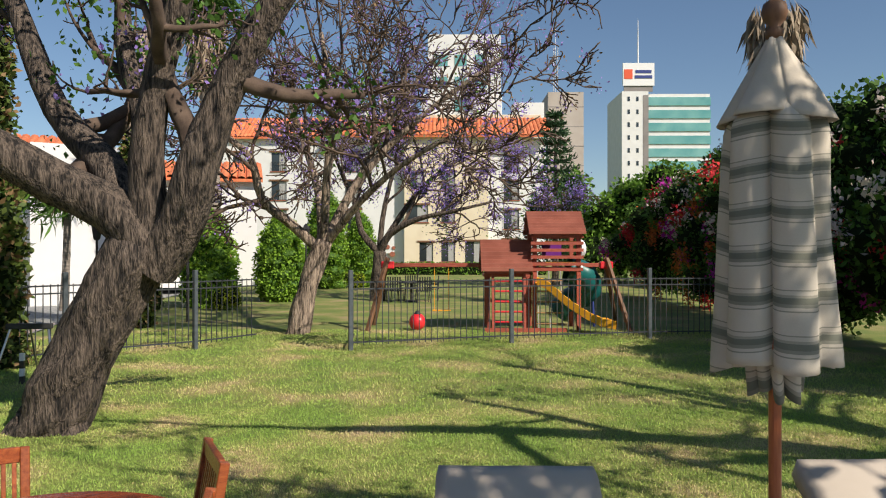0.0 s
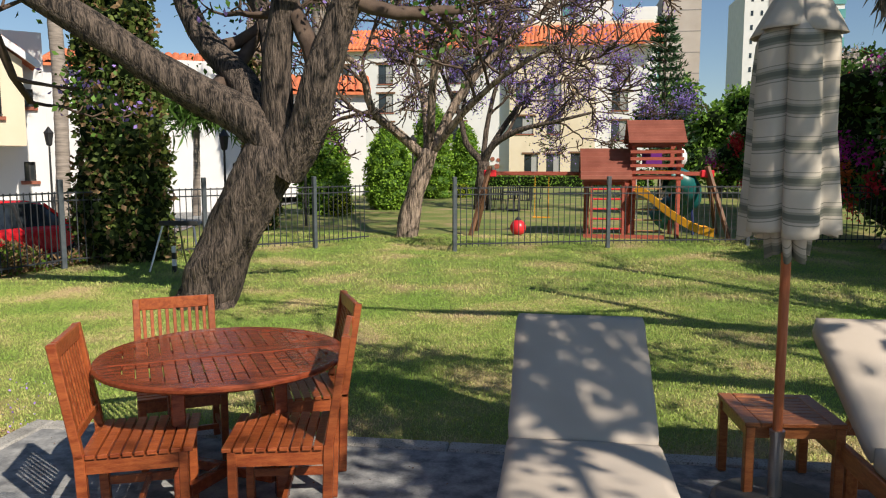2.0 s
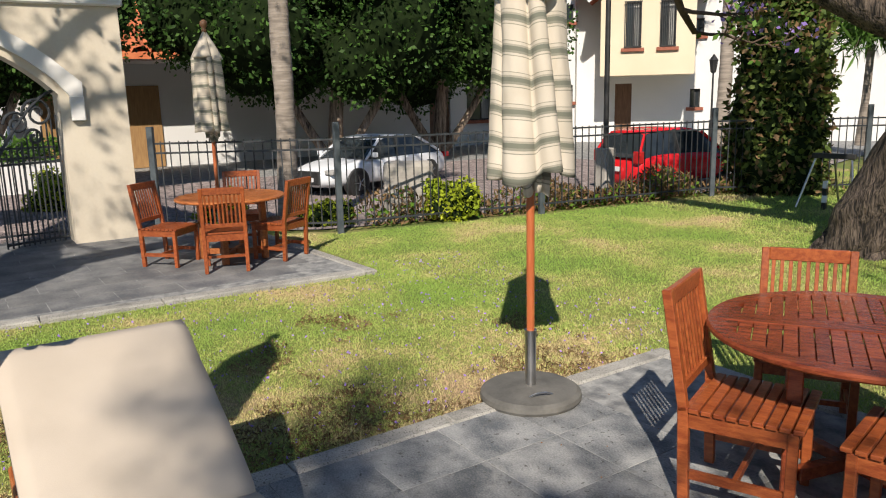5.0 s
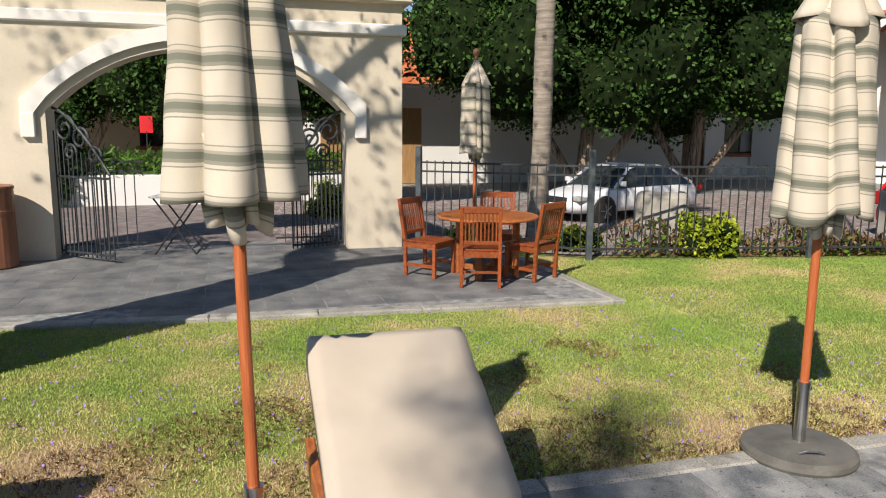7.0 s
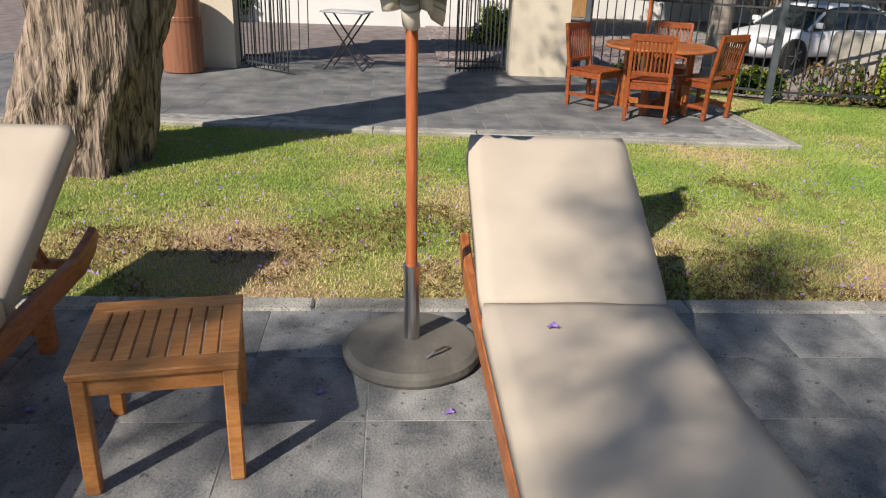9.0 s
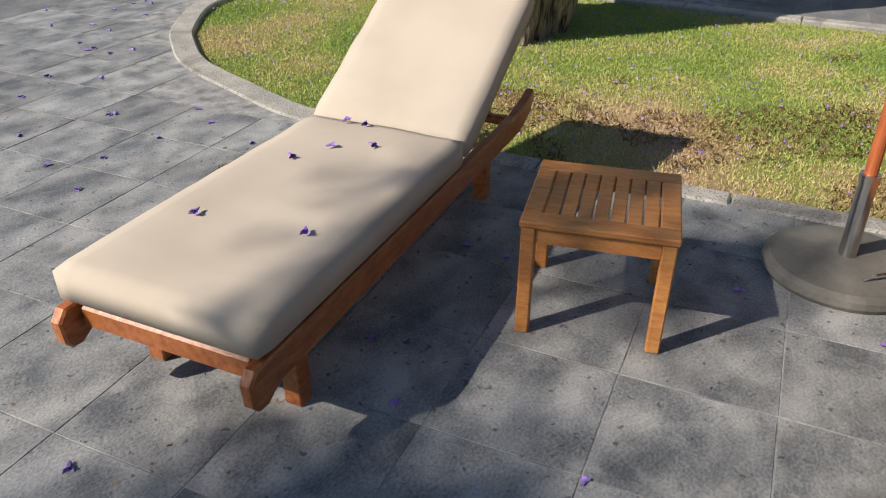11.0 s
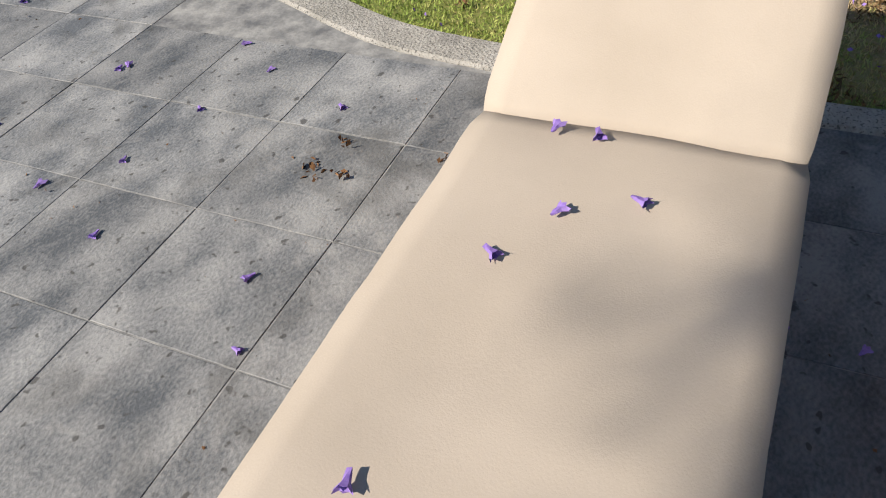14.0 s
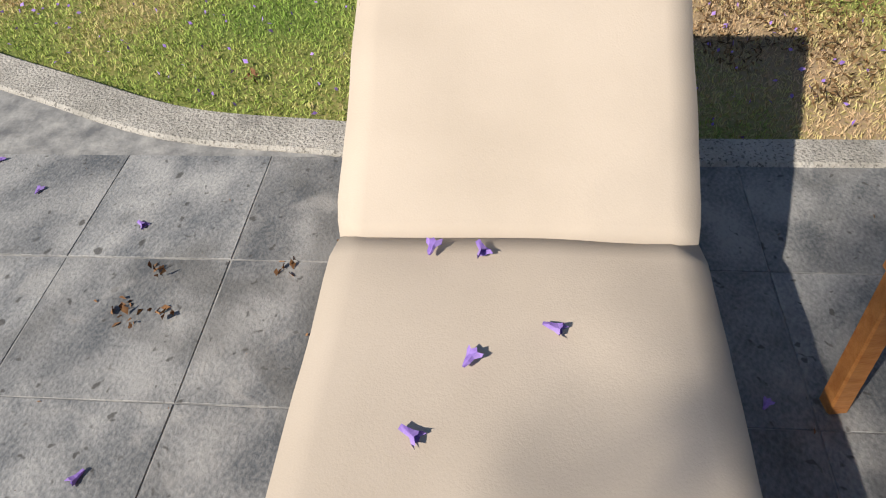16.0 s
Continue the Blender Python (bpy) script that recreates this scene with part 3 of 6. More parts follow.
tree("jacaranda_tree", (-2.24, 19.2, -0.04),
     [poly([(0, 0, -0.1), (0.06, 0, 0.3), (0.2, 0, 0.9), (0.4, 0, 1.55), (0.62, 0, 2.15)], 0.27, 0.2)],
     [poly([j1(625, 345), j1(585, 305, -0.2), j1(540, 265, -0.5), j1(527, 200, -0.8), j1(490, 165, -1.2)], 0.13, 0.06),
      poly([j1(632, 340), j1(620, 250, 0.5), j1(585, 150, 1.0), j1(545, 50, 1.4)], 0.12, 0.05),
      poly([j1(635, 330), j1(645, 220, -0.4), j1(655, 110, -0.6), j1(640, 0, -0.9)], 0.11, 0.05),
      poly([j1(640, 330), j1(680, 245, 0.3), j1(740, 170, 0.4), j1(830, 95, 0.2), j1(940, 20, 0.0)], 0.12, 0.04),
      poly([j1(640, 335), j1(700, 270, -0.6), j1(770, 215, -1.2), j1(850, 175, -1.8)], 0.1, 0.035),
      poly([j1(640, 330), j1(690, 210, 1.0), j1(740, 100, 1.6), j1(800, 10, 2.0)], 0.1, 0.04)],
     "nearly bare jacaranda with pale trunk and some violet blossom",
     [("blossom", M_jac, 6500, 0.06, 0.1, 0.05), ("dry_foliage", M_ivydry, 3000, 0.07, 0.15, 0.5)], depth=4, kids=5, seed=22, bark=M_bark_lt, least=0.016, ratio=0.55, spread=0.6, lift=0.03)

S = 29.7 / 1326.0


def j2(px, py, dy=0.0):
    return ((px - 722) * S, dy, 1.86 + (352 - py) * S)


tree("jacaranda_tree", (-1.5, 30.7, -0.04),
     [poly([(0, 0, -0.1), (0.02, 0, 0.4), (0.05, 0, 1.1), (0.1, 0, 1.9)], 0.3, 0.22)],
     [poly([j2(725, 352), j2(695, 318, 0.2), j2(683, 270, 0.3), j2(660, 215, 0.3), j2(640, 170, 0.2)], 0.15, 0.05),
      poly([j2(728, 352), j2(745, 322, -0.3), j2(790, 298, -0.8), j2(850, 285, -1.2), j2(915, 270, -1.4)], 0.16, 0.04),
      poly([j2(728, 345), j2(760, 290, 0.5), j2(800, 235, 0.9), j2(860, 190, 1.0), j2(925, 165, 1.0)], 0.13, 0.04),
      poly([j2(726, 345), j2(735, 270, 0.2), j2(755, 200, 0.2), j2(790, 140, 0.2)], 0.12, 0.04)],
     "jacaranda in violet bloom by the hotel lawn",
     [("blossom", M_jac, 15000, 0.09, 0.2, 0.07), ("leaves", M_leaf, 1500, 0.13, 0.3, 0.3)], depth=4, kids=5, seed=33, bark=M_bark, least=0.02, ratio=0.5, spread=0.6, lift=0.02)

# the rough trunk in the grass between the terraces
tree("grass_strip_tree", (-4.78, -1.12, -0.04),
     [[(Vector((0.05 * z, 0.27 * z - 0.032 * z * z - 0.2, z)), 0.52 - 0.025 * z + 0.12 * max(0.0, 0.35 - z)) for z in np.linspace(-0.1, 3.9, 60)]],
     [poly([(0.1, 0.3, 3.8), (0.4, 0.9, 4.6), (0.8, 1.6, 5.4), (1.0, 2.0, 6.4)], 0.27, 0.12),
      poly([(0.1, 0.3, 3.8), (-0.6, -0.2, 4.8), (-1.2, -0.5, 5.8), (-1.4, -1.1, 7.4), (-1.5, -2.0, 9.0)], 0.27, 0.12),
      poly([(0.1, 0.3, 3.8), (0.3, -0.6, 4.9), (0.7, -1.3, 6.0), (0.9, -1.8, 7.6), (0.8, -2.4, 9.2)], 0.26, 0.12)],
     "stout tree with deeply furrowed brown bark in the grass strip",
     [("leaves", M_leaf, 5000, 0.12, 0.35, 0.5)], depth=3, kids=3, seed=44, bark=M_bark_lt, ratio=0.55, trunk_seg=90, ridge=0.13)

tree("shade_tree", (12.65, -9.95, -0.04),
     [poly([(0, 0, -0.1), (0, 0, 1.5), (-0.1, 0.05, 4.0), (-0.3, 0.2, 6.4)], 0.4, 0.26)],
     [poly([(-0.3, 0.2, 6.3), (-1.3, 1.2, 8.0), (-2.2, 2.4, 9.2), (-2.9, 3.5, 9.8)], 0.16, 0.06),
      poly([(-0.3, 0.2, 6.3), (-1.4, 1.4, 8.2), (-2.6, 3.0, 9.4), (-3.4, 4.0, 9.8)], 0.16, 0.06),
      poly([(-0.3, 0.2, 6.3), (-0.6, 2.2, 8.6), (-1.2, 4.0, 9.8), (-1.6, 5.2, 10.0)], 0.16, 0.06)],
     "tall leafy tree behind the terrace", [("leaves", M_leaf, 8800, 0.11, 0.22, 0.5)], depth=3, kids=3, seed=56, ratio=0.36)
tree("bare_tree", (10.6, 3.2, -0.04),
     [poly([(0, 0, -0.1), (0, 0, 0.6), (-0.1, 0.05, 1.6), (-0.2, 0.1, 2.6)], 0.34, 0.24)],
     [poly([(-0.2, 0.1, 2.5), (-1.2, 0.2, 3.8), (-2.6, 0.2, 4.8), (-4.0, 0.0, 5.4)], 0.26, 0.1),
      poly([(-0.2, 0.1, 2.5), (0.3, 1.0, 4.0), (0.4, 2.0, 5.5), (0.2, 2.6, 7.0)], 0.18, 0.06),
      poly([(-0.2, 0.1, 2.5), (0.2, -0.9, 4.4), (0.6, -1.6, 6.0)], 0.24, 0.1),
      poly([(-0.2, 0.1, 2.5), (1.0, 0.3, 4.4), (1.8, 0.4, 6.5)], 0.16, 0.06)],
     "open-branched leafy tree beside the hedge", [("leaves", M_leaf, 1000, 0.13, 0.2, 0.25)], depth=3, kids=3, seed=57, ratio=0.5)
copy_thing(bpy.data.objects["bare_tree"], pose(8.9, 6.3, -0.04, rz=10))
# trees behind the walk, whose crowns shade the loungers
tree("shade_tree", (6.7, 0.3, -0.04),
     [poly([(0, 0, -0.1), (0, 0, 0.6), (-0.1, 0.05, 1.8), (-0.2, 0.1, 3.0)], 0.3, 0.22)],
     [poly([(-0.2, 0.1, 2.9), (-0.9, 0.6, 3.7), (-1.7, 1.3, 4.2), (-2.4, 1.9, 4.6)], 0.14, 0.05),
      poly([(-0.2, 0.1, 2.9), (-0.5, 1.0, 3.9), (-0.9, 1.8, 4.5), (-1.2, 2.4, 4.8)], 0.14, 0.05),
      poly([(-0.2, 0.1, 2.9), (-0.9, 0.9, 4.1), (-1.6, 2.0, 5.0)], 0.13, 0.05),
      poly([(-0.2, 0.1, 2.9), (-0.9, -0.5, 3.9), (-1.8, -0.9, 4.7)], 0.12, 0.05)],
     "leafy terrace tree with open crown", [("leaves", M_leaf, 4000, 0.12, 0.28, 0.8)], depth=3, kids=3, seed=55, ratio=0.5)


def foliage(name, base, centres, radii, sets, label, category, seed, core=0.8, group="", kind="", trunk=None, inner=None):
    """A dense plant: an added core, coloured as shade unless inner is given, leaves in sets (part, material, count,
    size), perhaps a stem.
    """
    rg = np.random.default_rng(seed)
    root = empty(name, Matrix.Translation(base), label, category, group, kind)
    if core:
        mesh_ob("inner_filler", blob(centres, radii, core), inner or M_core_shade, root)
    for pn, m, n, size in sets:
        P, d = lumps(centres, radii, n, rg, 0.8)
        keep = P[:, 2] > 0.0
        data_ob(pn, cards(P[keep], size, rg, up=d[keep] * 0.8), m, root)
    for tk in trunk or ():
        data_ob("trunk", tubes([tk], 16, 0.2, 0.08), M_bark_lt, root, smooth=True)
    return root


def cone_lumps(h, w, rg, n=34):
    cs, rs = [], []
    for i in range(n):
        t = (i + 0.5) / n
        rad = w / 2 * (0.92 - 0.25 * (1 - t) ** 3) * math.sqrt(max(0.03, 1 - t ** 2.2))
        a = i * 2.4
        k = 0.5
        cs.append((math.cos(a) * rad * k, math.sin(a) * rad * k, 0.12 + t * (h - 0.3)))
        rs.append((rad * 0.58 + 0.06, rad * 0.58 + 0.06, 0.35))
    return cs, rs


for i, (x, y, h, w) in enumerate([(-6.9, 27.3, 3.35, 2.2), (-5.1, 30.3, 3.3, 2.2), (-5.0, 40.0, 5.1, 2.6), (-3.4, 41.5, 3.9, 2.0)]):
    rg = np.random.default_rng(70 + i)
    cs, rs = cone_lumps(h, w, rg)
    foliage("topiary_bush", (x, y, -0.04), cs, rs, [("leaves", M_topiary, 14000, 0.13)], "clipped dense green cypress topiary on the lawn", "bush", 70 + i, 0.86, "clipped cypresses", inner=M_leaf)

# ivy-clad palm stumps
for i, (x, y, w, h) in enumerate([(-6.55, 14.0, 1.75, 9.0), (-6.6, 20.6, 1.0, 4.6), (-8.6, 26.0, 1.2, 8.0)]):
    rg = np.random.default_rng(90 + i)
    n = int(h * 9)
    cs, rs = [], []
    for k in range(n):
        t = k / n
        a = k * 2.4
        rr = w / 2 * (1.0 - 0.45 * t) * (0.85 + 0.25 * rg.random())
        cs.append((math.cos(a) * rr * 0.45, math.sin(a) * rr * 0.45, 0.2 + t * h))
        rs.append((rr * 0.62, rr * 0.62, 0.55))
    foliage("ivy_palm", (x, y, -0.05), cs, rs, [("ivy", M_ivy, 26000 if i == 0 else 9000, 0.13), ("dry_ivy", M_ivydry, 7000 if i == 0 else 3500, 0.14)],
            "tall palm trunk wrapped in ivy and dry leaves", "palm", 90 + i, 0.85,
            trunk=[poly([(0, 0, 0), (0, 0, h * 0.5), (0.05, 0, h + 1)], 0.3, 0.22)])

# the flowering hedge on the sun side
rg = np.random.default_rng(120)
cs, rs = [], []
for i in range(95):
    t = rg.random()
    y = 10.5 + 24 * t
    top = 4.9 + 0.6 * math.sin(y * 0.8)
    z = 0.9 + rg.random() * (top - 1.6)
    cs.append((9.6 + rg.normal() * 0.5 + 0.5 * abs(z - 2.6) * 0.3, y, z))
    rs.append((rg.uniform(0.9, 1.3), rg.uniform(0.9, 1.3), rg.uniform(0.6, 0.95)))
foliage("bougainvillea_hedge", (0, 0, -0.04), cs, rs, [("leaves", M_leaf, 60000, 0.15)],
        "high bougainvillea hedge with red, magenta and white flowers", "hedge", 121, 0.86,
        trunk=[poly([(8.2, 17.0, 0), (8.3, 17.0, 0.35), (8.35, 17.05, 1.0), (8.9, 17.1, 2.2)], 0.4, 0.2), poly([(8.7, 12.6, 0), (8.8, 12.6, 1.0), (9.2, 12.7, 2.2)], 0.25, 0.15)])
hedge = bpy.data.objects["bougainvillea_hedge"]
C = np.array(cs)
R = np.array(rs)
for pn, m, k, per in (("red_bloom", M_red, 60, 90), ("magenta_bloom", M_mag, 36, 90), ("white_bloom", M_wht, 90, 60), ("orange_bloom", M_org, 40, 110)):
    pts = []
    pool = np.where((C[:, 1] > 20) if pn == "orange_bloom" else (C[:, 2] > 0.3))[0]
    for j in rg.choice(pool, k):
        d = rg.normal(size=3)
        d[0] = -abs(d[0])
        if pn == "white_bloom":
            d[2] = abs(d[2])
        d /= np.linalg.norm(d)
        pts.append(C[j] + d * R[j] * 1.1 + rg.normal(size=(per, 3)) * np.array((0.1, 0.22, 0.16)))
    data_ob(pn, cards(np.concatenate(pts), 0.12, rg), m, hedge)

# far bright trees behind the hedge
for i, (x, y, r, h) in enumerate([(10.2, 44, 2.6, 6.2), (13.2, 46, 2.9, 6.8), (16, 40, 2.6, 6.6), (19, 36, 3, 7.2)]):
    rg = np.random.default_rng(140 + i)
    cs = [(rg.normal() * r * 0.5, rg.normal() * r * 0.5, 1.2 + rg.random() * (h - 2.0)) for _ in range(26)]
    rs = [rg.uniform(0.6, 1.2) for _ in cs]
    foliage("garden_tree", (x, y, -0.04), cs, rs, [("leaves", M_lime, 9000, 0.24)], "bright green leafy tree beyond the playground", "tree", 140 + i, 0.75, "bright garden trees",
            trunk=[poly([(0, 0, 0), (0, 0, 1.5), (0.1, 0, 3)], 0.25, 0.15)])

# low yellow shrubs
for i, (x, y, r) in enumerate([(-3.6, 40.5, 0.55), (-6.0, 26.0, 0.5), (-7.9, 7.9, 0.42), (-10.4, 6.9, 0.5), (-11.8, 5.6, 0.45), (-10.6, -2.4, 0.5), (-13.2, 3.2, 0.5)]):
    rg = np.random.default_rng(160 + i)
    cs = [(rg.normal() * r * 0.35, rg.normal() * r * 0.35, r * (0.3 + 0.9 * rg.random())) for _ in range(14)]
    rs = [r * rg.uniform(0.3, 0.5) for _ in cs]
    foliage("golden_shrub", (x, y, height(x, y) - 0.01), cs, rs, [("leaves", M_yellow, 2600, 0.07)], "small golden-green shrub at the foot of the fence", "shrub", 160 + i, 0.8, "golden shrubs")


def araucaria(base, h, w):
    """Tiered conifer: whorls of drooping boughs set with needles."""
    rg = np.random.default_rng(180)
    root = empty("araucaria_tree", Matrix.Translation(base), "dark tiered conifer in front of the hotel", "tree")
    data_ob("trunk", tubes([poly([(0, 0, 0), (0, 0, h * 0.5), (0, 0, h)], 0.2, 0.03)], 8), M_bark, root, smooth=True)
    paths, P, U = [], [], []
    for k in range(17):
        z = 1.2 + (h - 1.5) * (k / 16)
        L = w / 2 * (1 - k / 17) ** 0.8 + 0.12
        for j in range(9):
            a = 2 * math.pi * j / 9 + k * 0.5
            d = Vector((math.cos(a), math.sin(a), 0.25))
            pa = poly([(0, 0, z), d * L * 0.55 + Vector((0, 0, z - 0.1 * L)), d * L + Vector((0, 0, z - 0.05 * L))], 0.03, 0.01)
            paths.append(pa)
            for q in range(30):
                s = 0.2 + 0.8 * rg.random()
                p = pa[0][0].lerp(pa[-1][0], s) + Vector((0, 0, -0.1 * L * math.sin(s * 3.1)))
                P.append(tuple(p + Vector(rg.normal(size=3)) * 0.06))
                U.append((d.x, d.y, 0.5))
    data_ob("boughwork", tubes(paths, 4), M_twig, root)
    data_ob("needles", cards(np.array(P), 0.3, rg, aspect=4.0, up=np.array(U), spread=0.6), M_pine, root)


araucaria((6.95, 42, -0.04), 9.4, 4.0)


def ficus(base, seed, rx, ry, h):
    rg = np.random.default_rng(seed)
    cs = [(rg.uniform(-rx, rx), rg.uniform(-ry, ry), rg.uniform(2.7, h)) for _ in range(60)]
    rs = [rg.uniform(0.9, 1.5) for _ in cs]
    return foliage("ficus_tree", base, cs, rs, [("leaves", M_ficus, 62000, 0.13)], "broad dark green ficus shading the parking bays", "tree", seed, 0.86, "ficus trees",
                   trunk=[poly([(0, 0, 0), (0.1, 0, 1.2), (0.2, 0.2, 3.5)], 0.22, 0.15), poly([(0.1, 0.1, 0.2), (0.6, 0.9, 1.6), (1.0, 1.6, 3.2)], 0.12, 0.09), poly([(0, -0.1, 0.2), (-0.3, -0.9, 1.6), (-0.6, -1.5, 3.2)], 0.12, 0.09)])


down_drive(ficus((-16.6, 10.2, -0.04), 201, 2.0, 3.6, 7.6))
down_drive(ficus((-17.4, 14.0, -0.04), 202, 2.0, 2.2, 7.4))
ficus((-29, -13, -0.04), 203, 3.0, 5.0, 6.5)
ficus((-20.5, 2.2, -0.04), 204, 1.5, 2.8, 5.4)
ficus((-24.0, -3.2, -0.04), 205, 1.5, 2.6, 5.0)


def palm(base, h, r, label, skirt=False, fronds=True, seed=1):
    rg = np.random.default_rng(seed)
    root = empty("palm_tree", Matrix.Translation(base), label, "palm")
    rings = []
    for i in range(int(h * 6)):
        z = i / 6
        rings.append((Vector((0.12 * math.sin(z * 0.4), 0, z - 0.05)), r * (1.25 - 0.3 * min(1, z / 1.5)) * (1 + 0.05 * (i % 2))))
    data_ob("trunk", tubes([rings], 14, 0.1), M_palm, root, smooth=True)
    top = np.array((0.12 * math.sin(h * 0.4), 0, h))
    if skirt:
        n = 900
        a = rg.random(n) * 6.28
        z = rg.random(n)
        P = np.stack([np.cos(a) * (0.25 + 0.35 * z), np.sin(a) * (0.25 + 0.35 * z), h - 2.6 + 2.6 * z], 1) + np.array((top[0], 0, 0))
        U = np.stack([np.cos(a) * 0.3, np.sin(a) * 0.3, np.full(n, -1.2)], 1)
        data_ob("dry_skirt", cards(P, 1.0, rg, aspect=9, up=U * 2, spread=0.3), M_thatch, root)
    if fronds:
        paths, P, U = [], [], []
        for j in range(26):
            a = j * 2.4
            e = rg.uniform(-0.1, 0.9)
            d = Vector((math.cos(a), math.sin(a), e)).normalized()
            pa = poly([tuple(top), tuple(Vector(top) + d * 1.0), tuple(Vector(top) + d * 1.9 + Vector((0, 0, -0.5)))], 0.025, 0.008)
            paths.append(pa)
            for q in range(60):
                s = pa[1 + int(rg.random() * (len(pa) - 1))][0]
                P.append(tuple(s + Vector(rg.normal(size=3)) * 0.05))
                U.append(tuple(d + Vector((0, 0, -0.5))))
        data_ob("stalks", tubes(paths, 4), M_twig, root)
        data_ob("fronds", cards(np.array(P), 0.7, rg, aspect=10, up=np.array(U), spread=0.8), M_leaf, root)
    return root


palm((-11.0, 6.5, -0.6), 8.5, 0.17, "slender grey palm trunk by the fence", seed=3)
palm((10.9, 24.0, -0.04), 9.2, 0.28, "tall palm with a skirt of dead fronds", skirt=True, fronds=False, seed=4)
palm((-8.4, 32, -0.04), 11.5, 0.35, "shaggy palm trunk behind the lawn tree", skirt=True, seed=5)
down_drive(palm((-12.9, 21.2, -0.04), 10.0, 0.2, "rough palm trunk with creeper beside the white house", seed=6))
palm((-11.4, 26.5, -0.04), 3.4, 0.12, "young fan palm between the houses", seed=7)

# ---- buildings ----
def wall_with_holes(x0, x1, z0, z1, holes, th, bm=None):
    """An upright wall in the xz plane (front at y=0, depth th) with rectangular openings through it."""
    bm = bm or bmesh.new()
    xs = sorted({x0, x1, *[h[0] for h in holes], *[h[1] for h in holes]})
    zs = sorted({z0, z1, *[h[2] for h in holes], *[h[3] for h in holes]})
    for a, b in zip(xs, xs[1:]):
        run = None
        for c, d in zip(zs, zs[1:]):
            mx, mz = (a + b) / 2, (c + d) / 2
            solid = not any(h[0] < mx < h[1] and h[2] < mz < h[3] for h in holes)
            if solid:
                run = (run[0], d) if run else (c, d)
            if run and (not solid or d == zs[-1]):
                box(a, b, 0, th, run[0], run[1], bm=bm)
                run = None
    bmesh.ops.remove_doubles(bm, verts=bm.verts[:], dist=0.0005)
    return bm


def window(parent, x, z, w, h, y=0.12, rail=False, lintel=False, bars=False, curtain=True, sill=M_sill):
    """A window in its opening: frame, panes, sill and, if any, rail or bars."""
    f = 0.05
    bm = bmesh.new()
    for a, b, c, d in ((x - w / 2, x + w / 2, z, z + f), (x - w / 2, x + w / 2, z + h - f, z + h), (x - w / 2, x - w / 2 + f, z, z + h), (x + w / 2 - f, x + w / 2, z, z + h), (x - f / 2, x + f / 2, z, z + h)):
        box(a, b, y, y + 0.05, c, d, bm=bm)
    win = part("window", bm, M_blackp, parent)
    for s in (-1, 1):
        part("pane", box(x + s * w / 4 - w / 4 + 0.02, x + s * w / 4 + w / 4 - 0.02, y + 0.02, y + 0.03, z + 0.02, z + h - 0.02), M_glass if not curtain else M_curtain if s > 0 else M_glass, win)
    part("sill", box(x - w / 2 - 0.12, x + w / 2 + 0.12, -0.1, 0.1, z - 0.12, z, 0.01), sill, win)
    if lintel:
        part("lintel", box(x - w / 2 - 0.25, x + w / 2 + 0.25, -0.08, 0.05, z + h, z + h + 0.2, 0.01), M_wood_d, win)
    if rail or bars:
        bm = bmesh.new()
        hh = h if bars else 1.0
        for k in range(9):
            xx = x - w / 2 + w * k / 8
            box(xx - 0.012, xx + 0.012, -0.12, -0.095, z, z + hh, bm=bm)
        for zz in (z + 0.04, z + hh):
            box(x - w / 2 - 0.03, x + w / 2 + 0.03, -0.125, -0.09, zz - 0.02, zz + 0.02, bm=bm)
        part("window_rail", bm, M_blackp, win)
    return win


def tiled_roof(parent, x0, x1, y0, y1, z0, z1, name="roof", pitch=0.45):
    """A slope of barrel tiles from the eave (y0, z0) up to (y1, z1)."""
    bm = bmesh.new()
    n = max(2, int((x1 - x0) / pitch))
    rows = 7
    for i in range(n):
        xa = x0 + (x1 - x0) * (i + 0.5) / n
        w = (x1 - x0) / n * 0.52
        prev = None
        for r in range(rows + 1):
            t = r / rows
            ring = []
            for j in range(5):
                a = math.pi * j / 4
                ring.append(bm.verts.new((xa + math.cos(a) * w, y0 + (y1 - y0) * t, z0 + (z1 - z0) * t + math.sin(a) * w * 0.7 + 0.02 * (r % 2))))
            if prev:
                for j in range(4):
                    bm.faces.new((prev[j], prev[j + 1], ring[j + 1], ring[j]))
            prev = ring
    box(x0, x1, y0, y0 + 0.05, z0 - 0.15, z0, bm=bm)
    v = [bm.verts.new(p) for p in ((x0, y0, z0), (x1, y0, z0), (x1, y1, z1), (x0, y1, z1))]
    bm.faces.new(v)
    return part(name, bm, M_rooft, parent)


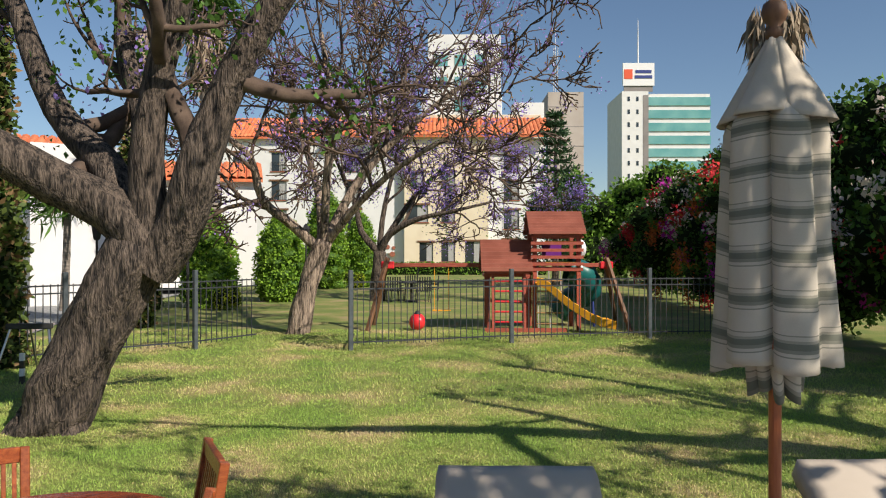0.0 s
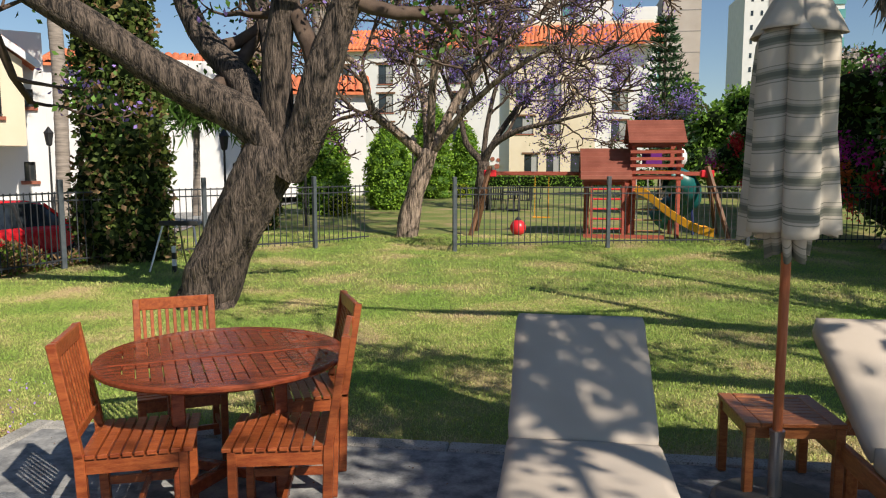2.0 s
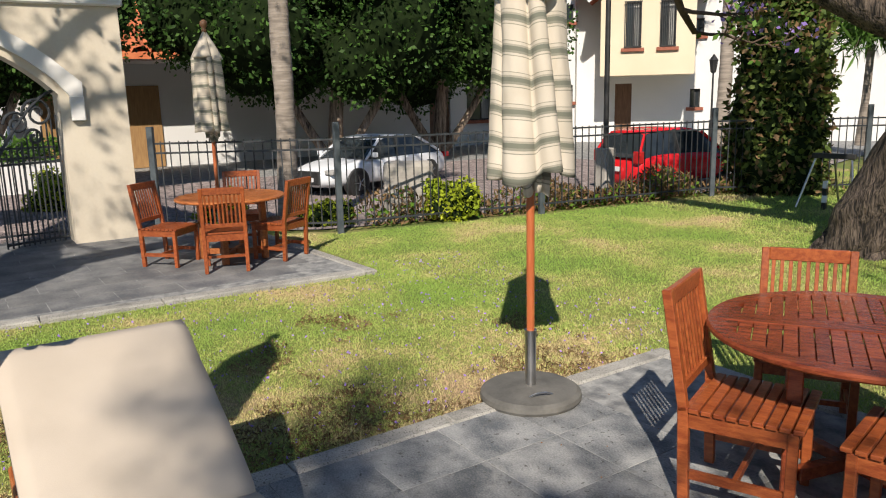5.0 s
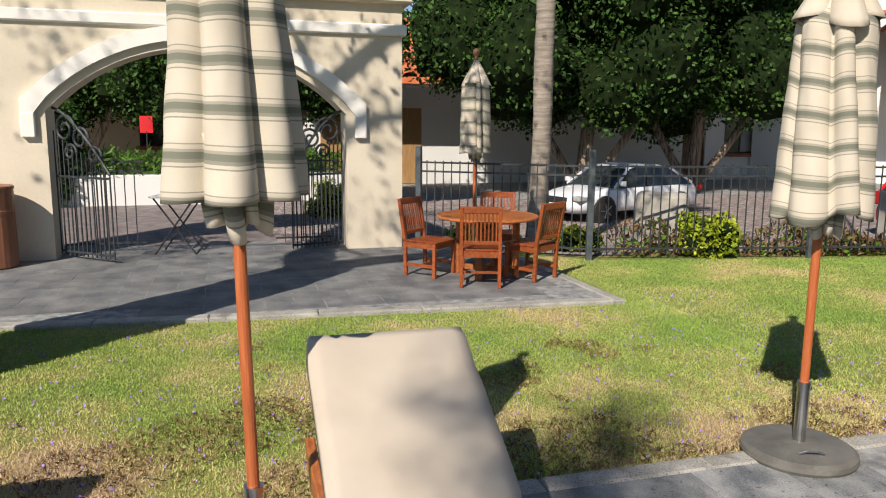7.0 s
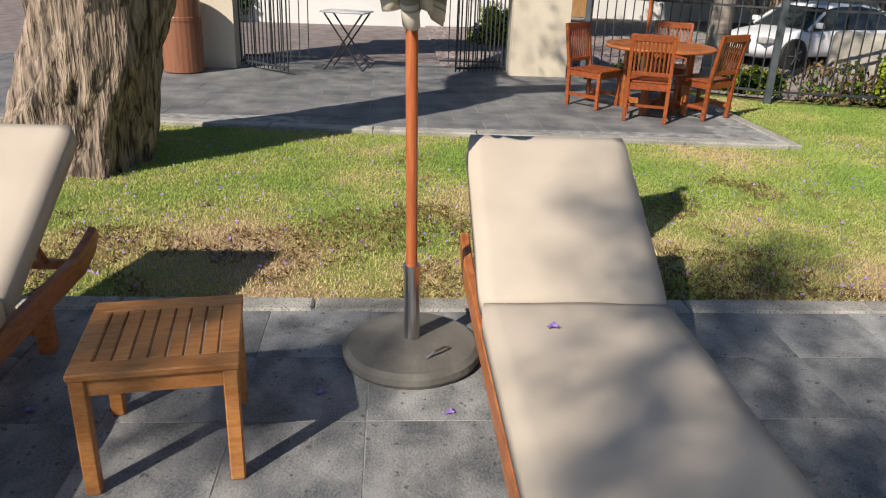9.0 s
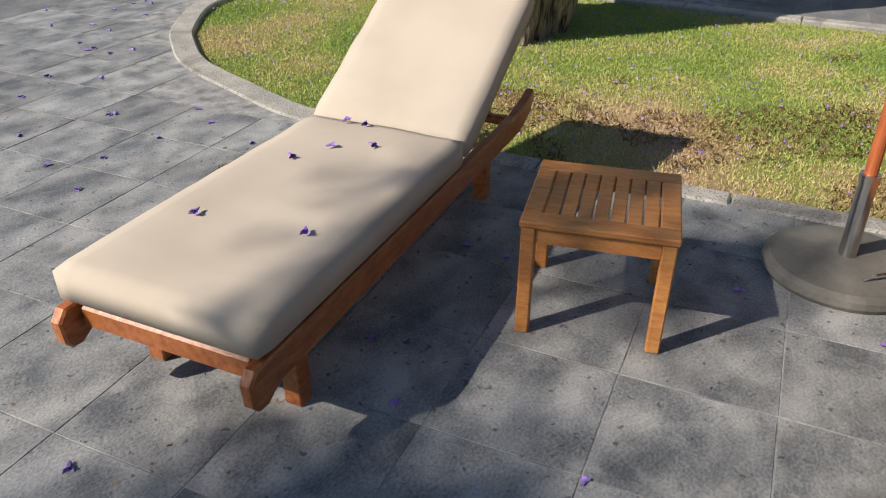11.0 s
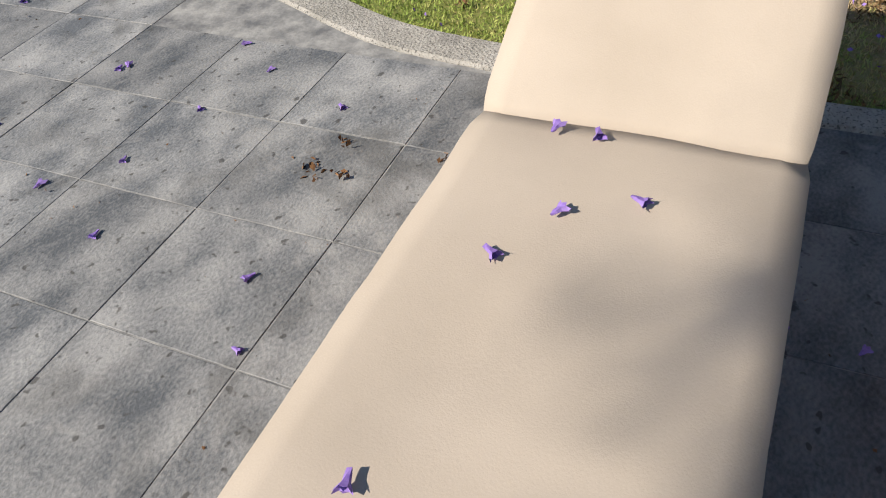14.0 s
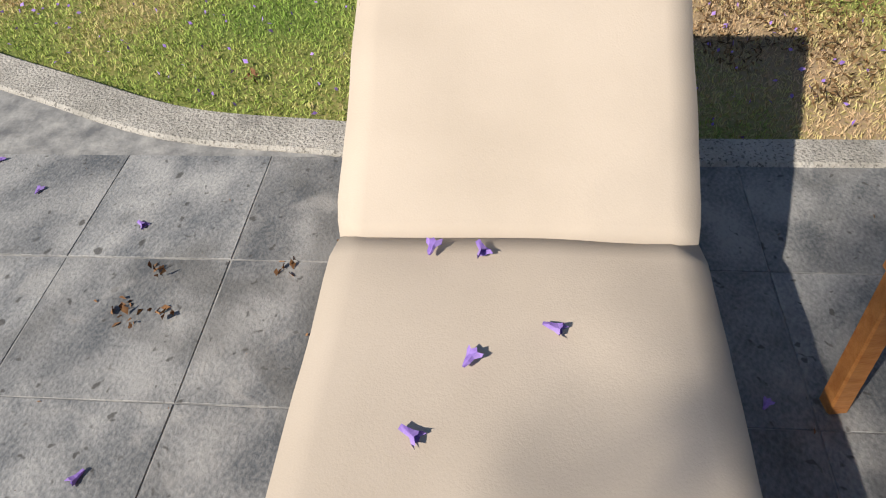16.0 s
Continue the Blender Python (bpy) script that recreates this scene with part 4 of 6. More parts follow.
def hotel():
    root = empty("hotel_building", Matrix.Translation((0, 85, 0)), "white and cream hotel with red tile roof and many windows", "building")
    wins = []
    for z in (1.0, 4.3, 7.5, 10.7):
        for x in (-21.9, -17.6, -9.4, 8.2):
            wins.append((x, z + (0.0), 1.7, 2.1, True))
    cream = [(-1.2, 0.7, 1.5, 2.1), (1.2, 0.7, 1.5, 2.1), (4.0, 0.5, 1.9, 2.4), (1.2, 5.0, 1.5, 1.9), (-2.2, 5.0, 2.4, 1.9), (1.2, 8.6, 1.5, 1.9), (-2.2, 8.6, 1.5, 1.9)]
    hl = [(x - w / 2, x + w / 2, z, z + h) for x, z, w, h, _ in wins if x < -3.6]
    part("wall", wall_with_holes(-27, -3.6, -0.1, 14.4, hl + [(-7.0, -4.3, -0.1, 1.6)], 0.4), M_white, root)
    hl = [(x - w / 2, x + w / 2, z, z + h) for x, z, w, h, _ in wins if x > 0]
    part("wall", wall_with_holes(5.6, 12.0, -0.1, 14.4, hl, 0.4), M_white, root)
    bm = wall_with_holes(-3.6, 5.6, -0.1, 14.4, [(x - w / 2, x + w / 2, z, z + h) for x, z, w, h in cream], 0.4)
    bmesh.ops.translate(bm, verts=bm.verts[:], vec=(0, -1.0, 0))
    part("bay_wall", bm, M_cream, root)
    part("bay_side", box(-3.6, -3.2, -0.6, 0, -0.1, 14.4), M_cream, root)
    part("bay_side", box(5.2, 5.6, -0.6, 0, -0.1, 14.4), M_cream, root)
    part("back_wall", box(-27, 12, 7.6, 8, -0.1, 14.4), M_white, root)
    part("end_wall", box(11.7, 12, 0.4, 7.6, -0.1, 14.4), M_white, root)
    part("floor_slab", box(-26.6, 11.6, 0.45, 7.5, 3.4, 3.6), M_curtain, root)
    for x, z, w, h, _ in wins:
        window(root, x, z, w, h, rail=True, lintel=True)
    for x, z, w, h in cream:
        wn = window(root, x, z, w, h, lintel=True)
        for o in (wn,):
            o.location.y = -1.0
    part("arched_niche", box(-7.0, -4.3, 0.3, 0.36, -0.1, 1.6), M_whitep, root)
    for k, (dx, dz, r) in enumerate([(-0.7, 1.9, 0.35), (0.1, 2.3, 0.25), (0.6, 1.5, 0.3), (-0.2, 1.0, 0.3), (0.75, 2.2, 0.2)]):
        bm = lathe([(r, 0), (r, 0.06)], 14)
        bmesh.ops.rotate(bm, verts=bm.verts[:], matrix=Matrix.Rotation(radians(90), 3, "X"))
        bmesh.ops.translate(bm, verts=bm.verts[:], vec=(-5.6 + dx, -0.02, dz))
        part("niche_disc", bm, M_sill, root)
    tiled_roof(root, -27.5, -12, -0.6, 4.0, 14.4, 17.2)
    tiled_roof(root, -12, 12.6, -1.6, 4.0, 14.4, 17.2)
    part("parapet", box(-12, 12.0, 4.0, 4.5, 16.6, 17.7, 0.05), M_cream, root)
    part("roof_back", box(-27, 12, 4.0, 8, 14.4, 16.6), M_white, root)
    for x in (-12, -7, -2, 4, 9):
        part("roof_house", box(x, x + 3.6, 6, 10, 16.6, 19.5 + (x % 3), 0.05), M_white, root)
    return root


hotel()


def tower(name, x0, x1, y, h, label, body, d=18):
    root = empty(name, Matrix.Translation((x0, y, 0)), label, "building")
    part("wall", box(0, x1 - x0, 0, d, -0.1, h), body, root)
    return root


t1 = tower("office_tower", 14.6, 19.5, 140, 27.5, "stone-grey office block on the skyline", M_greyp)
part("stone_face", box(4.9, 11.4, -0.6, 16, -0.1, 31), M_stone, t1)
part("glass_strip", box(1.5, 4.6, -0.3, 0, -0.1, 24), M_teal, t1)
for k in range(8):
    part("joint_band", box(4.88, 11.42, -0.63, -0.55, 3 + k * 3.6, 3.15 + k * 3.6), M_greyp, t1)
t2 = tower("hospital_tower", 47, 54, 200, 44, "white high-rise with teal glass bands and rooftop sign", M_white)
part("glass_body", box(7, 23.5, 1, 18, -0.1, 43.5), M_white, t2)
part("dark_slot", box(5.6, 7.0, -0.1, 1.0, 2, 43), M_greyp, t2)
for k in range(12):
    part("glass_band", box(7.2, 23.7, 0.7, 1.0, 3.0 + k * 3.4, 5.2 + k * 3.4), M_teal, t2)
    for x in (1.5, 3.8):
        part("window", box(x, x + 0.6, -0.06, 0.02, 4 + k * 3.4, 5.2 + k * 3.4), M_glass, t2)
part("sign_board", box(0.3, 8.6, 0, 0.8, 45.5, 51.5), M_whitep, t2)
part("sign_board_support", box(0.6, 8.2, 0.3, 0.7, 44, 45.5), M_greyp, t2)
part("sign_square", box(0.6, 2.8, -0.1, 0, 47.3, 49.8), M_signr, t2)
part("sign_bar", box(3.6, 7.8, -0.1, 0, 48.8, 49.6), M_signb, t2)
part("sign_bar", box(3.4, 8.0, -0.1, 0, 47.4, 48.2), M_signb, t2)
part("roof_mast", cyl((5, 3, 51), (5, 3, 64), 0.25, 0.08, 6), M_whitep, t2)
t3 = tower("white_tower", -2.0, 9.5, 120, 36, "pale apartment tower behind the bare trees", M_white, 14)
for k in range(9):
    for x in (1.2, 4.2, 7.4):
        part("window", box(x, x + 1.9, -0.06, 0.02, 3 + k * 3.5, 4.8 + k * 3.5), M_teal, t3)
mast = empty("radio_mast", Matrix.Translation((22, 150, 0)), "thin lattice antenna mast on the skyline", "antenna")
for dx, dy in ((0, 0), (0.8, 0), (0.4, 0.7)):
    part("leg", cyl((dx, dy, 0), (dx, dy, 42), 0.06, 0.06, 5), M_whitep, mast)
part("brace", cyl((0.4, 0.3, 38), (0.4, 0.3, 46), 0.05, 0.03, 5), M_whitep, mast)


def simple_house(name, m, w, d, h, label, wins=(), roof=True, wall=M_white, door=None):
    root = empty(name, m, label, "house")
    holes = [(x - ww / 2, x + ww / 2, z, z + hh) for x, z, ww, hh in wins] + ([door] if door else [])
    part("wall", wall_with_holes(0, w, -0.1, h, holes, 0.25), wall, root)
    part("side_wall", box(0, 0.25, 0.25, d, -0.1, h), wall, root)
    part("side_wall", box(w - 0.25, w, 0.25, d, -0.1, h), wall, root)
    part("back_wall", box(0.25, w - 0.25, d - 0.25, d, -0.1, h), wall, root)
    part("roof_slab", box(0, w, 0, d, h, h + 0.15), wall, root)
    for x, z, ww, hh in wins:
        window(root, x, z, ww, hh)
    if roof:
        tiled_roof(root, -0.3, w + 0.3, -0.4, d * 0.6, h + 0.15, h + 1.5)
    if door:
        part("door", box(door[0], door[1], 0.1, 0.16, door[2], door[3]), M_wood_d, root)
    return root


# the white houses along the drive
yaw = 41
D = Matrix.Translation((-16.4, 21.9, 0)) @ Matrix.Rotation(radians(yaw), 4, "Z")
house = empty("town_house", D, "white house with projecting cream gabled storey", "house")
bm = wall_with_holes(-1.55, 1.55, 2.35, 5.0, [(-0.72, -0.2, 3.25, 4.75), (0.42, 0.9, 3.25, 4.75)], 0.25)
v = [bm.verts.new(p) for p in ((-1.55, 0, 5.0), (1.55, 0, 5.0), (0, 0, 6.15), (-1.55, 0.25, 5.0), (1.55, 0.25, 5.0), (0, 0.25, 6.15))]
for f in ((0, 1, 2), (5, 4, 3), (0, 2, 5, 3), (1, 4, 5, 2)):
    bm.faces.new([v[i] for i in f])
part("gable_wall", bm, M_cream, house)
part("bay_side", box(-1.55, -1.3, 0.25, 2.0, 2.35, 5.0), M_cream, house)
part("bay_side", box(1.3, 1.55, 0.25, 2.0, 2.35, 5.0), M_cream, house)
part("bay_floor", box(-1.3, 1.3, 0.25, 2.0, 2.35, 2.5), M_cream, house)
for s in (-1, 1):
    part("barge_board", beam((0, -0.25, 6.32), (s * 2.0, -0.25, 4.85), 0.14, 0.2), M_whitep, house)
    bm = bmesh.new()
    for k in range(12):
        t0, t1_ = k / 12, (k + 1) / 12
        beam((s * 2.0 * t0, 0.9, 6.42 - 1.47 * t0), (s * 2.0 * t1_, 0.9, 6.40 - 1.47 * t1_), 2.4, 0.07, 0, bm)
    part("roof", bm, M_rooft, house)
window(house, -0.48, 3.25, 0.52, 1.5, bars=True)
window(house, 0.66, 3.25, 0.48, 1.5, bars=True)
bm = wall_with_holes(-2.5, 2.3, -0.1, 6.2, [(-1.1, -0.5, -0.1, 2.1), (1.55, 1.9, 1.2, 1.85), (1.6, 1.95, 3.7, 4.3)], 0.3)
bmesh.ops.translate(bm, verts=bm.verts[:], vec=(0, 2.0, 0))
part("wall", bm, M_white, house)
part("door", box(-1.1, -0.5, 2.1, 2.16, -0.1, 2.1), M_wood_d, house)
for x, z, w, h in ((1.725, 1.2, 0.35, 0.65), (1.775, 3.7, 0.35, 0.6)):
    window(house, x, z, w, h, curtain=False).location.y = 2.0
part("side_wing", box(-5.6, -2.5, 1.2, 6, -0.1, 6.8), M_white, house)
for z in (1.5, 4.3):
    w_ = window(house, -2.85, z, 0.55, 0.6, y=-0.03, curtain=False)
    w_.location.y = 1.15
part("back", box(-2.5, 2.3, 2.3, 6, -0.1, 6.2), M_white, house)
part("eave_tiles", box(-2.6, -1.2, 0.4, 2.0, 5.3, 5.42, 0.02), M_rooft, house)
down_drive(house)

down_drive(simple_house("white_house", Matrix.Translation((-12.9, 27, 0)) @ Matrix.Rotation(radians(32), 4, "Z"), 4.0, 6, 5.4, "plain white house with small windows", [(2.8, 3.4, 0.6, 0.8), (2.8, 1.0, 0.6, 0.8)], roof=False))
simple_house("white_house", Matrix.Translation((-16.5, 41, 0)) @ Matrix.Rotation(radians(15), 4, "Z"), 7.5, 8, 5.6, "white house with low red tile roof", [(1.5, 3.2, 0.9, 1.2), (4.0, 3.2, 0.9, 1.2), (1.5, 0.8, 0.9, 1.2)])
simple_house("white_house", Matrix.Translation((-27, 40, 0)) @ Matrix.Rotation(radians(25), 4, "Z"), 10, 8, 7.2, "white house with low red tile roof", [(3, 4.2, 0.9, 1.2), (7, 4.2, 0.9, 1.2)])
# bungalows under the ficus trees
B = Matrix.Translation((-21.5, 3.4, 0)) @ Matrix.Rotation(radians(90), 4, "Z")
bung = simple_house("bungalow_row", B, 19, 5, 2.9, "low white bungalows with brown doors behind the parked cars", [(15.4, 0.9, 1.5, 1.4)], roof=False, door=(13.0, 13.9, -0.1, 2.1))
for x in (0.6, 2.4):
    part("front_door", box(x, x + 1.3, -0.05, 0.02, 0, 2.3), M_door_y, bung)
part("porch_roof", box(-0.5, 19, -1.6, 0, 2.9, 3.05), M_white, bung)
tiled_roof(bung, -0.6, 6, -1.7, 3, 3.1, 5.2)
down_drive(bung)
simple_house("courtyard_house", Matrix.Translation((-26, -14, 0)) @ Matrix.Rotation(radians(90), 4, "Z"), 16, 5, 3.2, "low cream building across the courtyard", [(10, 1, 1.5, 1.5), (13.2, 1, 1.5, 1.5)], roof=True, wall=M_cream, door=(7, 8.2, -0.1, 2.2))


# ---- the arched gate ----
def gate_arch():
    root = empty("gate_arch", Matrix.Translation((-9.6, 0, 0)), "cream rendered gateway with a shallow arch and mouldings", "gateway", kind="structure")
    y0, y1, a0, a1 = -1.95, 3.72, -1.0, 2.9
    zs, rise = 1.95, 0.86
    n = 24
    half = (a1 - a0) / 2
    rad = (half * half + rise * rise) / (2 * rise)
    yc, zc = (a0 + a1) / 2, zs + rise - rad

    def archz(y, off=0.0):
        return zc + math.sqrt(max(0, (rad + off) ** 2 - (y - yc) ** 2))
    T = 0.55
    bm = bmesh.new()
    box(-T, 0, y0, a0, -0.05, 3.1, bm=bm)
    box(-T, 0, a1, y1, -0.05, 3.1, bm=bm)
    for i in range(n):
        ya, yb = a0 + (a1 - a0) * i / n, a0 + (a1 - a0) * (i + 1) / n
        za, zb = archz(ya), archz(yb)
        q = [bm.verts.new(p) for p in ((0, ya, za), (0, yb, zb), (0, yb, 3.1), (0, ya, 3.1), (-T, ya, za), (-T, yb, zb), (-T, yb, 3.1), (-T, ya, 3.1))]
        for f in ((0, 1, 2, 3), (7, 6, 5, 4), (0, 4, 5, 1)):
            bm.faces.new([q[k] for k in f])
    bmesh.ops.remove_doubles(bm, verts=bm.verts[:], dist=0.0005)
    part("wall", bm, M_arch, root)
    part("upper_wall", box(-T, -0.002, y0, y1, 3.104, 4.1), M_arch, root)
    part("string_course", box(-T - 0.05, 0.06, y0 - 0.06, y1 + 0.06, 3.06, 3.22, 0.02), M_trim, root)
    part("cornice", box(-T - 0.12, 0.14, y0 - 0.12, y1 + 0.14, 3.5, 3.62, 0.03), M_arch, root)
    part("cornice", box(-T - 0.18, 0.2, y0 - 0.18, y1 + 0.2, 3.62, 3.74, 0.02), M_trim, root)
    bm = bmesh.new()
    m = 28
    e = 0.28
    prev = None
    for i in range(m + 1):
        y = a0 - e + (a1 - a0 + 2 * e) * i / m
        zi, zo = archz(y, 0.10) if a0 - 0.1 < y < a1 + 0.1 else zs - 0.02, archz(y, 0.29)
        zi = max(zi, zs - 0.02)
        zo = max(zo, zi + 0.17)
        q = [bm.verts.new(p) for p in ((0.0, y, zi), (0.07, y, zi), (0.07, y, zo), (0.0, y, zo))]
        if prev:
            for k in range(4):
                bm.faces.new((prev[k], prev[(k + 1) % 4], q[(k + 1) % 4], q[k]))
        else:
            bm.faces.new(q)
        prev = q
    bm.faces.new(prev[::-1])
    bmesh.ops.recalc_face_normals(bm, faces=bm.faces[:])
    part("arch_moulding", bm, M_trim, root)
    for y in (a0 - 0.2, a1 + 0.2):
        part("moulding_end", box(0, 0.08, y - 0.085, y + 0.085, zs - 0.34, zs - 0.02, 0.012), M_trim, root)


gate_arch()


def scroll(cx, cz, r, turns, y=0.0):
    return [(Vector((cx + math.cos(a) * r * (1 - 0.8 * a / (turns * 6.283)), y, cz + math.sin(a) * r * (1 - 0.8 * a / (turns * 6.283)))), 0.019) for a in np.linspace(0, turns * 6.283, 26)]


def gate_leaf(m, w=1.0, label="black wrought-iron gate leaf with scrolled crest, standing open"):
    g = empty("iron_gate", m, label, "gate", "archway gates")
    for k in range(13):
        x = w * k / 12
        part("bar", cyl((x, 0, 0.05), (x, 0, 1.15 + 0.55 * (1 - x / w)), 0.011, seg=6), M_iron, g)
    for z in (0.1, 1.1):
        part("rail", beam((0, 0, z), (w, 0, z), 0.03, 0.03), M_iron, g)
    data_ob("scrollwork", tubes([scroll(0.22, 1.72, 0.2, 1.6), scroll(0.5, 1.6, 0.16, 1.5), scroll(0.75, 1.38, 0.13, 1.4), scroll(0.3, 1.42, 0.12, 1.3),
                                 [(Vector((x, 0, 2.0 - 0.85 * (x / w) ** 1.5)), 0.02) for x in np.linspace(0, w, 10)]], 6), M_iron, g)
    return g


gate_leaf(Matrix.Translation((-9.75, -0.95, 0)) @ Matrix.Rotation(radians(18), 4, "Z") @ Matrix.Rotation(radians(30), 4, "Z"))
gate_leaf(Matrix.Translation((-9.75, 2.85, 0)) @ Matrix.Rotation(radians(-70), 4, "Z"), 0.8)

# ---- fence ----
PH, BH = 1.5, 1.3


def fence_run(p, q, posts=True):
    """A fence panel: two rails and round bars between two posts."""
    p, q = Vector((*p, 0)), Vector((*q, 0))
    d = q - p
    L = d.length
    m = Matrix.Translation(p) @ Matrix.Rotation(math.atan2(d.y, d.x), 4, "Z")
    f = empty("iron_fence_panel", m, "black iron railing panel with thin upright bars", "fence", "garden fence")
    n = int(L / 0.125)
    me = None
    for k in range(1, n):
        x = L * k / n
        if me is None:
            bm = box(-0.007, 0.007, -0.007, 0.007, 0.06, BH)
            me = bpy.data.meshes.new("bar")
            bm.to_mesh(me)
            bm.free()
        data_ob("bar", me, M_iron, f).location.x = x
    for z in (0.12, BH - 0.16, BH - 0.03):
        part("rail", box(0, L, -0.013, 0.013, z - 0.013, z + 0.013), M_iron, f)
    if posts:
        part("post", box(-0.042, 0.042, -0.042, 0.042, -0.1, PH, 0.008), M_post, f)
    return f


FENCE = [(-9.5, 3.95), (-8.1, 6.05), (-7.5, 9.25), (-6.95, 12.75), (-5.4, 14.9), (-3.65, 16.4), (-2.8, 17.7)]
for p, q in zip(FENCE, FENCE[1:]):
    fence_run(p, q)
FENCE2 = [(-0.62, 16.25), (2.55, 17.45), (5.6, 18.2), (8.6, 18.6)]
for p, q in zip(FENCE2, FENCE2[1:]):
    fence_run(p, q)
fence_run((-0.66, 16.33), (-0.75, 17.7), False)
fence_run((-10.1, -0.95), (-10.1, 0.1), False)
fence_run((-10.1, 1.9), (-10.1, 2.85), False)


# ---- furniture ----
def lounger_at(m, label, petals=False):
    """A teak sunlounger: rails, legs, slats, raised back and a two-part cushion."""
    g = empty("sun_lounger", m, label, "sun lounger", "sunloungers")
    W = 0.33
    for s in (-1, 1):
        y = s * (W + 0.005)
        pts = [(0.005, 0.235), (0.025, 0.21), (0.06, 0.205), (0.12, 0.24), (2.12, 0.24), (2.27, 0.29), (2.33, 0.36), (2.31, 0.4), (2.22, 0.375), (2.05, 0.345), (0.03, 0.345), (0.0, 0.31)]
        bm = bmesh.new()
        a = [bm.verts.new((x, y - 0.022, z)) for x, z in pts]
        b = [bm.verts.new((x, y + 0.022, z)) for x, z in pts]
        bm.faces.new(a)
        bm.faces.new(b[::-1])
        for i in range(len(pts)):
            j = (i + 1) % len(pts)
            bm.faces.new((a[i], b[i], b[j], a[j]))
        bmesh.ops.recalc_face_normals(bm, faces=bm.faces[:])
        bmesh.ops.bevel(bm, geom=[e for e in bm.edges if abs(e.verts[0].co.y - e.verts[1].co.y) < 0.001], offset=0.007, segments=1, affect="EDGES")
        part("side_rail", bm, M_teak, g)
        for x in (0.3, 1.85):
            part("leg", box(x - 0.032, x + 0.032, s * 0.27 - 0.032, s * 0.27 + 0.032, 0, 0.27, 0.005), M_teak, g)
        part("back_rail", beam((1.42, s * 0.27, 0.345), (2.14, s * 0.27, 0.73), 0.035, 0.05), M_teak, g)
        part("back_prop", beam((1.9, s * 0.2, 0.58), (2.1, s * 0.2, 0.3), 0.03, 0.03), M_teak, g)
    for x in (0.3, 1.85):
        part("stretcher", box(x - 0.02, x + 0.02, -0.24, 0.24, 0.08, 0.14, 0.004), M_teak, g)
    part("foot_rail", box(0.07, 0.11, -0.305, 0.305, 0.26, 0.335, 0.008), M_teak, g)
    part("prop_bar", box(2.08, 2.12, -0.3, 0.3, 0.28, 0.32, 0.004), M_teak, g)
    for k in range(13):
        x = 0.16 + k * 0.097
        part("slat", box(x, x + 0.07, -0.3, 0.3, 0.32, 0.337, 0.003), M_teak, g)
    for k in range(7):
        t = 0.08 + k * 0.13
        part("slat", beam((1.42 + 0.72 * t, -0.26, 0.36 + 0.385 * t), (1.42 + 0.72 * t, 0.26, 0.36 + 0.385 * t), 0.06, 0.018), M_teak, g)

    def pad(L, w, th, seed):
        bm = bmesh.new()
        nx, ny = 22, 12
        top, bot = [], []
        for i in range(nx + 1):
            for j in range(ny + 1):
                x, y = L * i / nx, w * (j / ny - 0.5)
                e = min(i / nx, 1 - i / nx) * L
                f = min(j / ny, 1 - j / ny) * w
                ed = min(e, f)
                roundc = 0.014 * (1 - min(1, e / 0.06)) * (1 - min(1, f / 0.06))
                yy = y * (1 - roundc * 2.2)
                dz = 0.014 * min(1, ed / 0.1) ** 0.6 + 0.004 * noise.noise(Vector((x * 4, y * 5, seed))) + 0.004 * noise.noise(Vector((x * 11, y * 4, seed + 3)))
                top.append(bm.verts.new((x, yy + 0.004 * noise.noise(Vector((x * 5, seed, 1))), th + dz - 0.011)))
                bot.append(bm.verts.new((x, yy, 0)))
        k = ny + 1
        for i in range(nx):
            for j in range(ny):
                a = i * k + j
                bm.faces.new((top[a], top[a + k], top[a + k + 1], top[a + 1]))
                bm.faces.new((bot[a], bot[a + 1], bot[a + k + 1], bot[a + k]))
        rim = [i * k for i in range(nx + 1)] + [nx * k + j for j in range(1, ny + 1)] + [i * k + ny for i in range(nx - 1, -1, -1)] + [j for j in range(ny - 1, 0, -1)]
        for a, b in zip(rim, rim[1:] + rim[:1]):
            bm.faces.new((top[b], top[a], bot[a], bot[b]))
        bmesh.ops.recalc_face_normals(bm, faces=bm.faces[:])
        return bm
    seat = part("seat_cushion", pad(1.38, 0.715, 0.105, 1.0), M_cush, g, smooth=True)
    seat.location = (0.05, 0, 0.365)
    back = part("back_cushion", pad(0.92, 0.715, 0.105, 7.0), M_cush, g, smooth=True)
    back.matrix_local = Matrix.Translation((1.462, 0, 0.372)) @ Matrix.Rotation(-0.515, 4, "Y")
    for s in (-1, 1):
        data_ob("piping", tubes([[(Vector((0.01 + 1.33 * k / 20, s * 0.35, 0.091)), 0.001) for k in range(21)]], 6), M_pipe, seat)
        data_ob("piping", tubes([[(Vector((0.02 + 0.85 * k / 14, s * 0.35, 0.091)), 0.001) for k in range(15)]], 6), M_pipe, back)
    return g


lounger_at(pose(0.26, -0.55, 0, rz=180), "teak sunlounger with raised back and cream cushion strewn with blossoms")
lounger_at(pose(0.28, 1.88, 0, rz=180), "teak sunlounger with raised back and cream cushion")
lounger_at(pose(1.55, 3.1, 0, rz=90), "teak sunlounger with cream cushion in dappled shade")
lounger_at(pose(3.28, 3.22, 0, rz=92), "teak sunlounger with cream cushion beside an umbrella")


